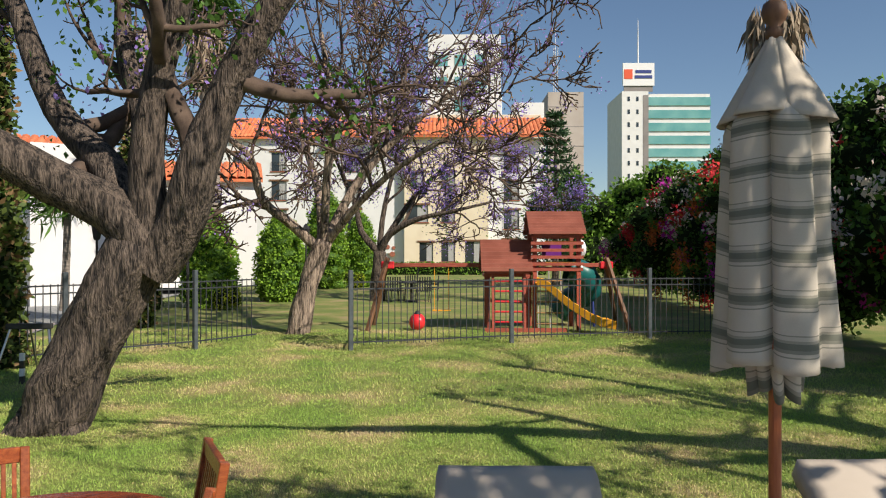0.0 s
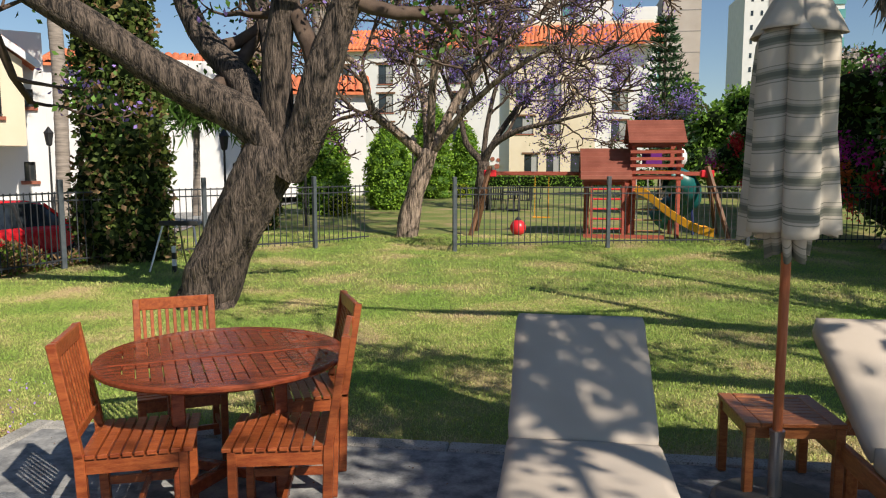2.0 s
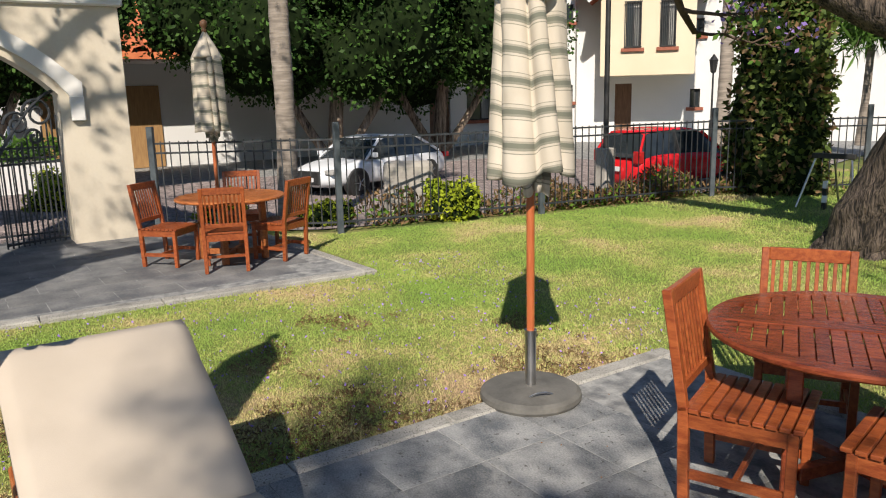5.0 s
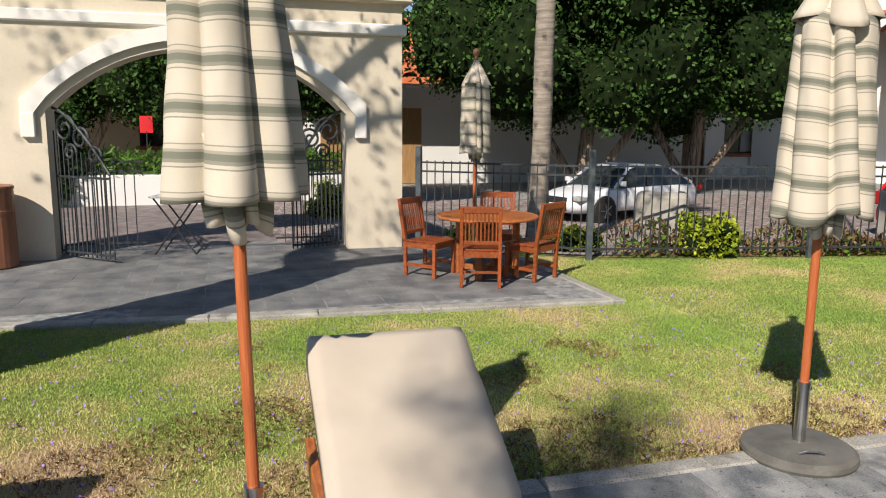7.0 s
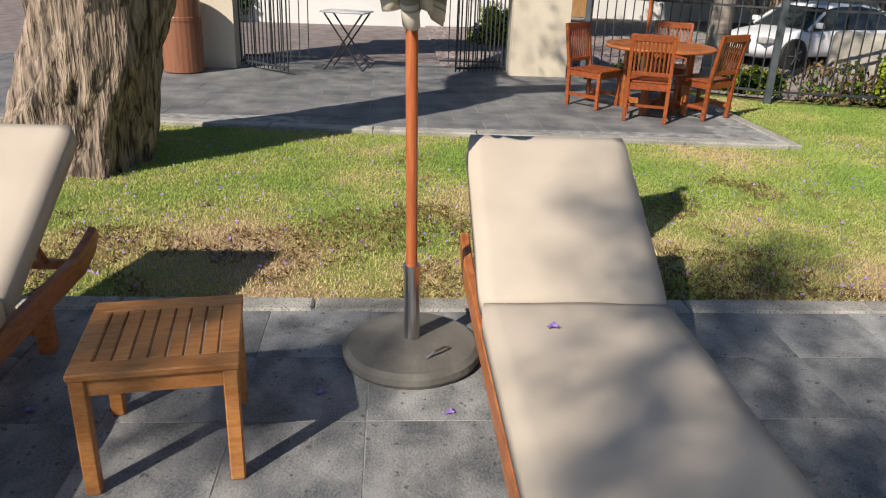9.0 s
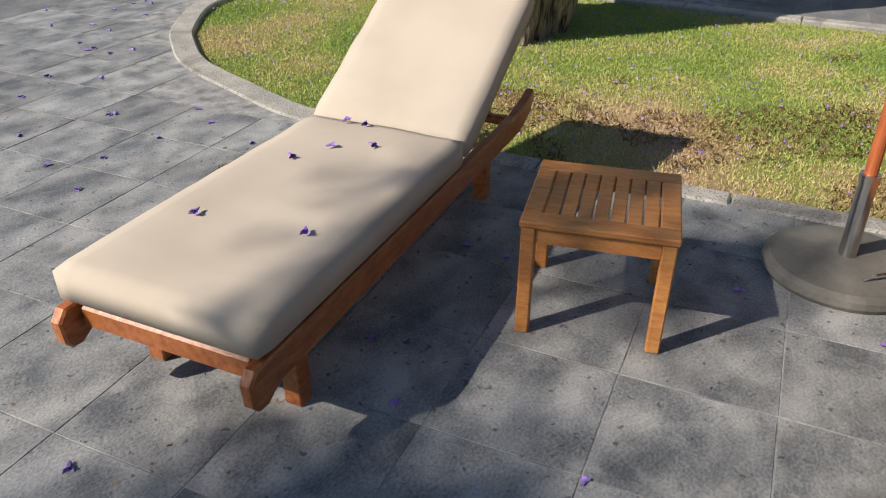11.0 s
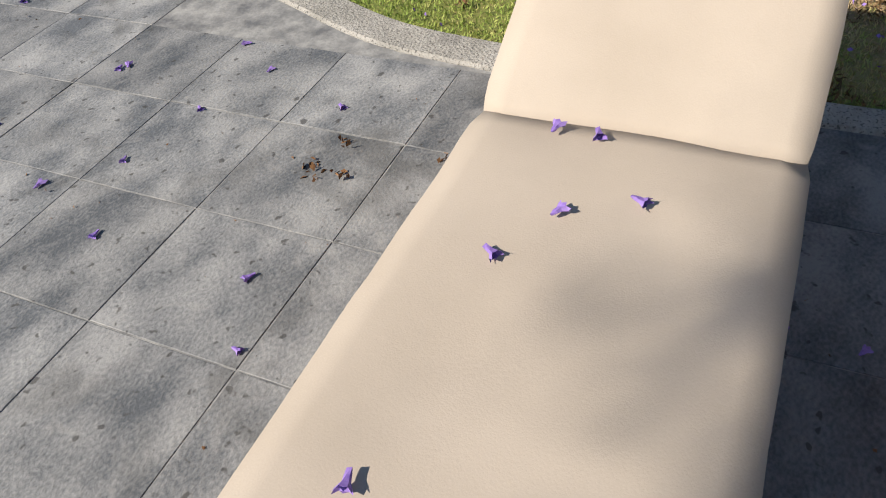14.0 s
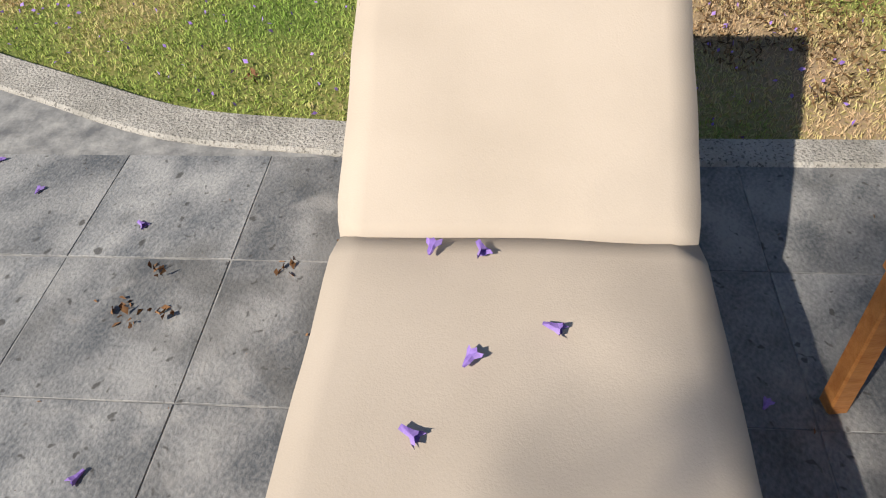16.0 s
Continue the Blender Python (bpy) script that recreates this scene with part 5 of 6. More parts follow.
def side_table(m, label, material):
    g = empty("side_table", m, label, "table", "side tables")
    w = 0.255
    for sx in (-1, 1):
        for sy in (-1, 1):
            part("leg", box(sx * 0.225 - 0.024, sx * 0.225 + 0.024, sy * 0.225 - 0.024, sy * 0.225 + 0.024, 0, 0.425, 0.005), material, g)
        part("apron", box(-0.2, 0.2, sx * 0.228 - 0.01, sx * 0.228 + 0.01, 0.365, 0.424), material, g)
        part("apron", box(sx * 0.228 - 0.01, sx * 0.228 + 0.01, -0.2, 0.2, 0.365, 0.424), material, g)
        part("top_rail", box(sx * 0.215 - 0.04, sx * 0.215 + 0.04, -w, w, 0.425, 0.45, 0.005), material, g)
        part("top_rail", box(-0.173, 0.173, sx * 0.222 - 0.033, sx * 0.222 + 0.033, 0.425, 0.45, 0.005), material, g)
    for k in range(7):
        y = -0.187 + (k + 0.5) * 0.374 / 7
        part("slat", box(-0.174, 0.174, y - 0.0235, y + 0.0235, 0.428, 0.447, 0.003), material, g)
    return g


side_table(pose(-0.935, 0.425, 0, rz=9), "small square honey-coloured teak side table beside loungers", M_teak_lt)
side_table(pose(2.62, 5.2, 0, rz=4), "small square weathered teak side table beside the umbrella", M_teak)


def dining_table(m, label, material, R=0.66):
    g = empty("round_table", m, label, "table", "dining tables")
    n = 56
    bm = bmesh.new()
    rings = []
    for r, z in ((R - 0.09, 0.715), (R - 0.012, 0.712), (R, 0.722), (R, 0.735), (R - 0.01, 0.745), (R - 0.09, 0.745)):
        rings.append([bm.verts.new((r * math.cos(6.28319 * i / n), r * math.sin(6.28319 * i / n), z)) for i in range(n)])
    for a, b in zip(rings, rings[1:] + rings[:1]):
        for i in range(n):
            bm.faces.new((a[i], a[(i + 1) % n], b[(i + 1) % n], b[i]))
    bmesh.ops.recalc_face_normals(bm, faces=bm.faces[:])
    part("rim", bm, material, g)
    part("centre_board", box(-R + 0.05, R - 0.05, -0.07, 0.07, 0.716, 0.747, 0.003), material, g)
    k = 18
    for i in range(k):
        x = -R + 0.09 + (i + 0.5) * (2 * R - 0.18) / k
        ly = math.sqrt(max(0.0, (R - 0.085) ** 2 - x * x))
        for s in (-1, 1):
            if ly > 0.1:
                part("slat", box(x - 0.029, x + 0.029, min(s * 0.073, s * ly), max(s * 0.073, s * ly), 0.722, 0.744, 0.002), material, g)
    for a in (45, 135, 225, 315):
        c, s = math.cos(radians(a)) * 0.36, math.sin(radians(a)) * 0.36
        part("leg", box(c - 0.034, c + 0.034, s - 0.034, s + 0.034, 0, 0.714, 0.006), material, g)
    for s in (-1, 1):
        part("apron", box(-0.3, 0.3, s * 0.255 - 0.012, s * 0.255 + 0.012, 0.63, 0.713), material, g)
        part("cross_foot", beam((-0.22, s * 0.22, 0.09), (0.22, -s * 0.22, 0.09 + s * 0.002), 0.05, 0.06 - 0.004 * s), material, g)
    return g


def chair_at(m, label, material):
    """Slatted teak dining chair, facing +x."""
    g = empty("dining_chair", m, label, "chair", "slatted garden chairs")
    for s in (-1, 1):
        y = s * 0.215
        part("front_leg", box(0.19, 0.23, y - 0.02, y + 0.02, 0, 0.42, 0.004), material, g)
        bm = beam((-0.2, y, 0.0), (-0.215, y, 0.44), 0.04, 0.045, 0.004)
        beam((-0.214, y, 0.42), (-0.30, y, 0.93), 0.04, 0.04, 0.004, bm)
        part("rear_leg", bm, material, g)
        part("side_apron", box(-0.19, 0.19, y - 0.011, y + 0.011, 0.35, 0.419), material, g)
        part("side_stretcher", box(-0.18, 0.19, y - 0.009, y + 0.009, 0.12, 0.16), material, g)
    part("front_apron", box(0.2, 0.222, -0.195, 0.195, 0.35, 0.419), material, g)
    part("rear_apron", box(-0.222, -0.2, -0.195, 0.195, 0.35, 0.419), material, g)
    part("cross_stretcher", box(-0.01, 0.01, -0.205, 0.205, 0.125, 0.155), material, g)
    for k in range(9):
        x = -0.19 + k * 0.05
        part("seat_slat", box(x, x + 0.041, -0.24, 0.24, 0.42, 0.44, 0.003), material, g)
    part("top_rail", beam((-0.294, -0.197, 0.895), (-0.294, 0.197, 0.895), 0.03, 0.075, 0.005), material, g)
    part("lower_rail", beam((-0.228, -0.197, 0.52), (-0.228, 0.197, 0.52), 0.026, 0.045), material, g)
    for k in range(9):
        y = -0.172 + k * 0.043
        part("back_slat", beam((-0.231, y, 0.54), (-0.289, y, 0.86), 0.019, 0.013, 0.002), material, g)
    return g


dining_table(pose(-0.37, 4.8, 0, rz=31), "round slatted teak dining table with glossy dark red-brown oil", M_teak_top)
c1 = chair_at(pose(-0.58, 4.305, 0, rz=22) @ Matrix.Scale(1.05, 4), "red-brown slatted teak chair drawn up to the round table", M_teak_red)
for x, y, a in ((0.1, 4.47, 193), (-0.84, 5.2, -58), (-0.08, 5.18, 206)):
    copy_thing(c1, pose(x, y, 0, rz=a) @ Matrix.Diagonal((1, 1, 0.94 if a == -58 else 1, 1)))
dining_table(pose(-7.28, 4.25, 0, rz=10), "round teak table with orange-brown top on the far terrace", M_teak, 0.62)
c2 = chair_at(pose(-6.78, 4.0, 0, rz=160), "red-brown slatted teak chair round the far table", M_teak_red)
for x, y, a in ((-7.5, 3.58, 42), (-7.0, 4.72, -148), (-7.95, 4.6, -25)):
    copy_thing(c2, pose(x, y, 0, rz=a))


def umbrella(m, label, seed, zb=1.38, flare=0.015, hem=0.07, twist=0.25):
    """A closed market umbrella: base, sleeve, pole, furled canopy with top flap, finial."""
    g = empty("closed_umbrella", m, label, "umbrella", "closed umbrellas")
    base = part("base", lathe([(0.3, 0.0), (0.31, 0.02), (0.305, 0.045), (0.28, 0.062), (0.1, 0.08), (0.05, 0.085)], 40), M_base, g, smooth=False)
    data_ob("base_handle", tubes([[(Vector((-0.07, -0.17, 0.075)), 0.006), (Vector((-0.03, -0.18, 0.095)), 0.006), (Vector((0.03, -0.18, 0.095)), 0.006), (Vector((0.07, -0.17, 0.075)), 0.006)]], 6), M_steel, base)
    sl = part("sleeve", lathe([(0.034, 0.08), (0.034, 0.4), (0.038, 0.4), (0.038, 0.43), (0.03, 0.43)], 18), M_steel, g, smooth=False)
    part("clamp_knob", cyl((0.03, 0.03, 0.37), (0.06, 0.06, 0.37), 0.012, seg=8), M_blackp, sl)
    part("pole", cyl((0, 0, 0.38), (0, 0, 2.72), 0.024, seg=14), M_pole, g, smooth=False)
    part("finial", lathe([(0.03, 2.7), (0.035, 2.735), (0.02, 2.75), (0.042, 2.775), (0.05, 2.805), (0.042, 2.84), (0.015, 2.86)], 18), M_wood_d, g, smooth=True)
    n = 144

    def sheet(zs, rs, amp, lobes, sd, material, name, hem=0.0, twist=0.0, sharp=0.5, slip=0.3):
        """Cloth gathered round the pole: lobes of uneven width with sharp creases between them, turning as they fall."""
        rg = np.random.default_rng(int(sd * 10))
        cut = np.concatenate([[0.0], np.cumsum(rg.uniform(0.6, 1.5, lobes))])
        cut = cut / cut[-1]
        depth, drop, shift, lean = rg.uniform(0.65, 1.25, lobes), rg.uniform(0.1, 1.0, lobes), rg.uniform(-1, 1, lobes), rg.uniform(-0.25, 0.25, lobes)
        bm = bmesh.new()
        lay = bm.verts.layers.float.new("band")
        rings = []
        for z, r in zip(zs, rs):
            ring = []
            t = (zs[0] - z) / (zs[0] - zs[-1])
            for i in range(n):
                f = i / n
                k = min(lobes - 1, int(np.searchsorted(cut, f, "right")) - 1)
                u = (f - cut[k]) / (cut[k + 1] - cut[k])
                fold = max(0.0, 4 * u * (1 - u)) ** sharp
                wob = noise.noise(Vector((math.cos(f * 6.283) * 1.6, math.sin(f * 6.283) * 1.6, z * 1.8 + sd)))
                fine = noise.noise(Vector((math.cos(f * 6.283) * 4, math.sin(f * 6.283) * 4, z * 6 + sd)))
                rr = r * (1 - amp * depth[k] * (1 - fold)) * (1 + 0.1 * wob + 0.03 * fine)
                a = 2 * math.pi * f + twist * t + lean[k] * fold * (0.4 + 0.6 * t)
                zz = z - hem * t ** 3 * (drop[k] * (0.4 + 0.6 * fold))
                v = bm.verts.new((rr * math.cos(a), rr * math.sin(a), zz))
                v[lay] = (z + slip * 0.06 * shift[k] * fold + 0.012 * wob) / 0.16
                ring.append(v)
            rings.append(ring)
        for a, b in zip(rings, rings[1:]):
            for i in range(n):
                bm.faces.new((a[i], b[i], b[(i + 1) % n], a[(i + 1) % n]))
        return part(name, bm, material, g, smooth=True)
    zs = list(np.linspace(2.5, zb + 0.07, 34))
    rs = [0.05 + 0.14 * min(1, (2.5 - z) / 0.14) ** 0.7 + 0.035 * (2.5 - z) / 1.1 + flare * ((2.5 - z) / 1.1) ** 2 for z in zs]
    can = sheet(zs, rs, 0.42, 7, seed, M_canvas, "canopy", hem, twist, 0.5 if flare < 0.05 else 0.85, 1.0 if hem > 0.03 else 0.2)
    can.modifiers.new("cloth", "SOLIDIFY").thickness = 0.004
    zi = list(np.linspace(zb + 0.3, zb - 0.01, 10))
    inn = sheet(zi, [0.13 + 0.4 * flare - 0.004 * k for k in range(10)], 0.6, 8, seed + 9, M_canvas, "inner_fold", 0.1, 0.5, 0.6)
    inn.modifiers.new("cloth", "SOLIDIFY").thickness = 0.004
    zt = list(np.linspace(2.71, 2.4, 14))
    top = sheet(zt, [0.028 + 0.19 * ((2.71 - z) / 0.31) ** 1.1 for z in zt], 0.4, 4, seed + 5, M_canvas_plain, "top_flap", 0.09, 0.0, 0.7)
    top.modifiers.new("cloth", "SOLIDIFY").thickness = 0.004
    for a in range(0, 360, 45):
        c, s = math.cos(radians(a)), math.sin(radians(a))
        part("rib", beam((0.06 * c, 0.06 * s, 2.48), (0.15 * c, 0.15 * s, zb + 0.12), 0.016, 0.02, 0.002), M_pole, g)
    return g


umbrella(pose(2.53, 4.9, 0, rz=20), "closed grey and cream striped umbrella on a wooden pole", 2.0, 1.38, 0.02, 0.09, 0.1)
umbrella(pose(-2.02, 4.27, 0, rz=70), "closed striped canvas umbrella standing at the terrace edge", 5.0, 1.33, 0.035, 0.09, 0.5)
umbrella(Matrix.Translation((-1.57, 1.285, 0)) @ Matrix.Rotation(radians(1.2), 4, "X") @ Matrix.Rotation(radians(130), 4, "Z"),
         "closed striped canvas umbrella between two loungers", 8.0, 1.49, 0.075, 0.012, 0.0)
umbrella(pose(-8.85, 4.6, 0, rz=10), "closed striped umbrella behind the far table", 11.0, 1.38, 0.0, 0.05, 0.2)

# ---- gate clutter ----
bin_ = empty("waste_bin", Matrix.Translation((-9.2, -1.62, 0)), "brown cylindrical waste bin beside the gateway", "bin")
part("body", lathe([(0.25, 0), (0.27, 0.02), (0.27, 0.66), (0.275, 0.68), (0.275, 0.72), (0.27, 0.73), (0.27, 0.98)], 28), M_copper, bin_, smooth=False)
part("lid_ring", lathe([(0.275, 0.98), (0.28, 0.99), (0.28, 1.02), (0.26, 1.03)], 28), M_copper, bin_)
ts = empty("tray_stand", Matrix.Translation((-9.85, 0.55, 0)) @ Matrix.Rotation(radians(75), 4, "Z"), "folding black stand with a white tray", "stand")
for s in (-0.2, 0.2):
    part("leg", cyl((-0.28, s, 0), (0.28, s, 0.78), 0.013, seg=8), M_blackp, ts)
    part("leg", cyl((0.28, s * 0.9, 0), (-0.28, s * 0.9, 0.78), 0.013, seg=8), M_blackp, ts)
part("tray", box(-0.33, 0.33, -0.23, 0.23, 0.785, 0.81, 0.01), M_whitep, ts)
pl = empty("planter", Matrix.Translation((-17, 1.0, 0)), "low white planter wall in the courtyard", "planter")
part("trough", box(-0.4, 0.4, -3.5, 3.5, -0.05, 0.65, 0.02), M_white, pl)
rg = np.random.default_rng(300)
data_ob("foliage", cards(np.stack([rg.normal(size=2500) * 0.2, rg.uniform(-3.4, 3.4, 2500), 0.65 + rg.random(2500) * 0.5], 1), 0.25, rg, aspect=5), M_leaf, pl)

rg = np.random.default_rng(301)
foliage("courtyard_shrub", (-16.5, -2.7, -0.04), [(rg.normal() * 0.35, rg.normal() * 0.3, 0.3 + rg.random() * 2.0) for _ in range(16)], [rg.uniform(0.4, 0.6) for _ in range(16)],
        [("leaves", M_ficus, 9000, 0.1)], "dense dark green shrub inside the gateway", "shrub", 302, 0.85)
sg = empty("notice_board", Matrix.Translation((-20, -0.75, -0.03)), "small red notice board on a thin black post", "sign")
part("post", cyl((0, 0, 0), (0, 0, 1.6), 0.02, seg=8), M_blackp, sg)
part("board", box(-0.012, 0.012, -0.16, 0.16, 1.56, 2.0, 0.004), M_ball, sg)

# stone slab, bollard and lamp pole behind the fence
bm = box(-0.4, 0.4, -0.14, 0.14, -0.1, 0.98, 0.08, seg=2)
for v in bm.verts:
    v.co += Vector(noise.noise_vector(v.co * 3)) * 0.03
tagged(mesh_ob("stone_slab", bm, M_stoneb), "rough pale boulder slab set by the fence", "stone").matrix_world = pose(-8.75, 7.58, height(-8.75, 7.58) + 0.02, rz=55)
lp = empty("street_lamp", Matrix.Translation((-8.4, 11.6, height(-8.4, 11.6))), "black lamp pole on a pale concrete footing", "lamp")
part("footing", box(-0.13, 0.13, -0.13, 0.13, -0.1, 1.1, 0.02), M_stoneb, lp)
part("pole", cyl((0, 0, 1.1), (0, 0, 7), 0.05, 0.04, 10), M_blackp, lp)


def lantern(x, y, h, label):
    g = empty("garden_lantern", Matrix.Translation((x, y, height(x, y) - 0.01)), label, "lamp", "garden lanterns")
    part("pole", cyl((0, 0, 0), (0, 0, h), 0.045, 0.03, 10), M_blackp, g)
    part("lantern_cage", lathe([(0.06, h), (0.1, h + 0.05), (0.15, h + 0.4), (0.17, h + 0.42), (0.06, h + 0.56), (0.02, h + 0.62)], 6), M_blackp, g)
    part("glass", lathe([(0.09, h + 0.06), (0.14, h + 0.38)], 6), M_curtain, g)


lantern(-5.75, 22, 3.5, "black post lantern behind the fence")
lantern(-8.2, 22, 2.2, "black post lantern by the white houses")
lantern(-4.0, 29.5, 2.3, "black post lantern between clipped cypresses")
lantern(-14.9, 23.5, 3.0, "black post lantern by the driveway")

# small training goal on the lawn
gl = empty("swing_stand", Matrix.Translation((-4.9, 12.9, -0.035)) @ Matrix.Rotation(radians(8), 4, "Z"), "small metal trestle with grey legs on the grass", "stand")
for x, d in ((-0.42, 0.1), (0.42, 0.1)):
    part("leg", cyl((x, -0.25, 0), (x * 0.62, 0, 0.78), 0.017, seg=8), M_steel, gl)
part("leg", cyl((0, 0.35, 0), (0, 0.02, 0.78), 0.017, seg=8), M_steel, gl)
part("top_bar", box(-0.32, 0.32, -0.04, 0.04, 0.76, 0.84, 0.01), M_blackp, gl)
for k in range(4):
    part("striped_post", box(-0.03, 0.03, -0.28, -0.22, k * 0.11, k * 0.11 + 0.108), M_blackp if k % 2 == 0 else M_whitep, gl)


# ---- cars ----
def car(m, label, paint, L, W, H, hatch):
    """A parked car: body shell swept from sections, windows, wheels, lamps, mirrors."""
    g = empty("parked_car", m, label, "car")
    if hatch:
        prof = [(0, 0.5, 0.62), (0.04, 0.52, 0.92), (0.1, 0.53, 0.98), (0.3, 0.54, 0.98), (0.55, 0.54, 0.97), (0.75, 0.54, 0.93), (0.9, 0.5, 0.84), (0.97, 0.48, 0.7), (1, 0.42, 0.6)]
        cab = [(0.015, 0.98), (0.09, H - 0.08), (0.22, H), (0.45, H), (0.58, H - 0.08), (0.76, 0.95)]
    else:
        prof = [(0, 0.42, 0.6), (0.03, 0.48, 0.86), (0.08, 0.5, 0.95), (0.2, 0.52, 0.97), (0.5, 0.53, 0.94), (0.7, 0.53, 0.9), (0.88, 0.5, 0.8), (0.96, 0.45, 0.68), (1, 0.38, 0.55)]
        cab = [(0.1, 0.96), (0.27, H - 0.06), (0.4, H), (0.52, H - 0.01), (0.6, H - 0.07), (0.74, 0.92)]
    bm = bmesh.new()
    rings = []
    for t, hw, top in prof:
        x = L * (t - 0.5)
        w = W * hw * 0.95
        low = 0.2 if 0.02 < t < 0.98 else 0.3
        pts = [(w * 0.9, low), (w, low + 0.18), (w * 1.01, (low + top) / 2 + 0.1), (w * 0.97, top - 0.06), (w * 0.88, top), (0, top + 0.03)]
        pts = pts + [(-a, b) for a, b in pts[-2::-1]]
        rings.append([bm.verts.new((x, y, z)) for y, z in pts])
    k = len(rings[0])
    for a, b in zip(rings, rings[1:]):
        for i in range(k - 1):
            bm.faces.new((a[i], a[i + 1], b[i + 1], b[i]))
        bm.faces.new((a[k - 1], a[0], b[0], b[k - 1]))
    bm.faces.new(rings[0][::-1])
    bm.faces.new(rings[-1])
    bmesh.ops.recalc_face_normals(bm, faces=bm.faces[:])
    body = part("body", bm, paint, g, smooth=True)
    body.modifiers.new("round", "SUBSURF").levels = 1
    body.modifiers["round"].render_levels = 1

    def cabin(sc, dz, zcut):
        bm = bmesh.new()
        rr = []
        for t, z in cab:
            x = L * (t - 0.5)
            f = (z - 0.95) / (H - 0.95)
            wt = W * (0.47 - 0.1 * max(0, f)) * sc
            wb = W * 0.475 * sc
            rr.append([bm.verts.new(p) for p in ((x, wb, 0.88), (x, wt, z + dz - 0.03), (x, wt * 0.85, z + dz), (x, -wt * 0.85, z + dz), (x, -wt, z + dz - 0.03), (x, -wb, 0.88))])
        for a, b in zip(rr, rr[1:]):
            for i in range(5):
                bm.faces.new((a[i], a[i + 1], b[i + 1], b[i]))
        bm.faces.new(rr[0])
        bm.faces.new(rr[-1][::-1])
        bmesh.ops.recalc_face_normals(bm, faces=bm.faces[:])
        return bm
    part("cabin_glass", cabin(0.995, 0, 0), M_glass, g)
    bm = bmesh.new()
    pr = cab[1:-1]
    for (ta, za), (tb, zb_) in zip(pr, pr[1:]):
        wa = W * 0.37
        q = [bm.verts.new(p) for p in ((L * (ta - 0.5), wa, za - 0.02), (L * (tb - 0.5), wa, zb_ - 0.02), (L * (tb - 0.5), -wa, zb_ - 0.02), (L * (ta - 0.5), -wa, za - 0.02),
                                       (L * (ta - 0.5), wa * 0.9, za + 0.03), (L * (tb - 0.5), wa * 0.9, zb_ + 0.03), (L * (tb - 0.5), -wa * 0.9, zb_ + 0.03), (L * (ta - 0.5), -wa * 0.9, za + 0.03))]
        for f in ((0, 1, 5, 4), (4, 5, 6, 7), (2, 3, 7, 6), (0, 4, 7, 3), (1, 2, 6, 5)):
            bm.faces.new([q[i] for i in f])
    part("roof_panel", bm, paint, g, smooth=True)
    for s in (-1, 1):
        for (ta, za), (tb, zb_) in ((cab[0], cab[1]), (cab[-1], cab[-2])):
            part("pillar", beam((L * (ta - 0.5), s * W * 0.475, za - 0.04), (L * (tb - 0.5), s * W * 0.385, zb_), 0.05, 0.07, 0.01), paint, g)
        tm = (cab[2][0] + cab[3][0]) / 2
        part("pillar", beam((L * (tm - 0.48), s * W * 0.478, 0.9), (L * (tm - 0.5), s * W * 0.378, H), 0.04, 0.07, 0.01), M_blackp, g)
        part("mirror", box(L * 0.19, L * 0.19 + 0.12, min(s * W * 0.5, s * W * 0.6), max(s * W * 0.5, s * W * 0.6), 0.93, 1.06, 0.03, seg=2), paint, g)
        part("door_handle", box(-0.1, 0.08, min(s * W * 0.5, s * W * 0.515), max(s * W * 0.5, s * W * 0.515), 0.78, 0.81, 0.005), paint, g)
        part("tail_light", box(-L * 0.5 + 0.0, -L * 0.5 + 0.2, min(s * W * 0.36, s * W * 0.485), max(s * W * 0.36, s * W * 0.485), 0.7 if not hatch else 0.75, 0.85 if not hatch else 1.05, 0.03, seg=2), M_lamp_r, g)
        part("headlight", box(L * 0.43, L * 0.49, min(s * W * 0.3, s * W * 0.46), max(s * W * 0.3, s * W * 0.46), 0.58, 0.7, 0.03, seg=2), M_curtain, g)
        for x in (-L * 0.3, L * 0.31):
            y = s * (W * 0.5 - 0.1)
            arch = cyl((x, y - 0.1, 0.33), (x, y + 0.115, 0.33), 0.37, seg=24)
            part("wheel_arch", arch, M_blackp, g)
            wh = part("wheel", cyl((x, y - 0.1, 0.32), (x, y + 0.12, 0.32), 0.32, seg=26), M_rubber, g)
            rim = cyl((x, y + s * 0.115, 0.32), (x, y + s * 0.13, 0.32), 0.21, seg=22)
            part("rim", rim, M_blackp, wh)
            for kk in range(5):
                a = kk * 1.2566
                part("spoke", beam((x, y + s * 0.133, 0.32), (x + math.cos(a) * 0.2, y + s * 0.133, 0.32 + math.sin(a) * 0.2), 0.05, 0.02), M_steel, wh)
    part("grille", box(L * 0.485, L * 0.503, -0.4, 0.4, 0.32, 0.66, 0.02), M_blackp, g)
    part("number_plate", box(L * 0.502, L * 0.51, -0.22, 0.22, 0.4, 0.5), M_whitep, g)
    part("number_plate", box(-L * 0.512, -L * 0.5, -0.22, 0.22, 0.55, 0.66), M_whitep, g)
    return g


car(pose(-17.0, 11.5, height(-17.0, 11.5) + 0.02, rz=-72), "white saloon car parked on the cobbled drive", M_carw, 4.75, 1.82, 1.42, False)
car(pose(-11.3, 17.05, height(-11.3, 17.05) + 0.02, rz=84), "small red hatchback parked on the cobbled drive", M_carr, 3.75, 1.66, 1.52, True)


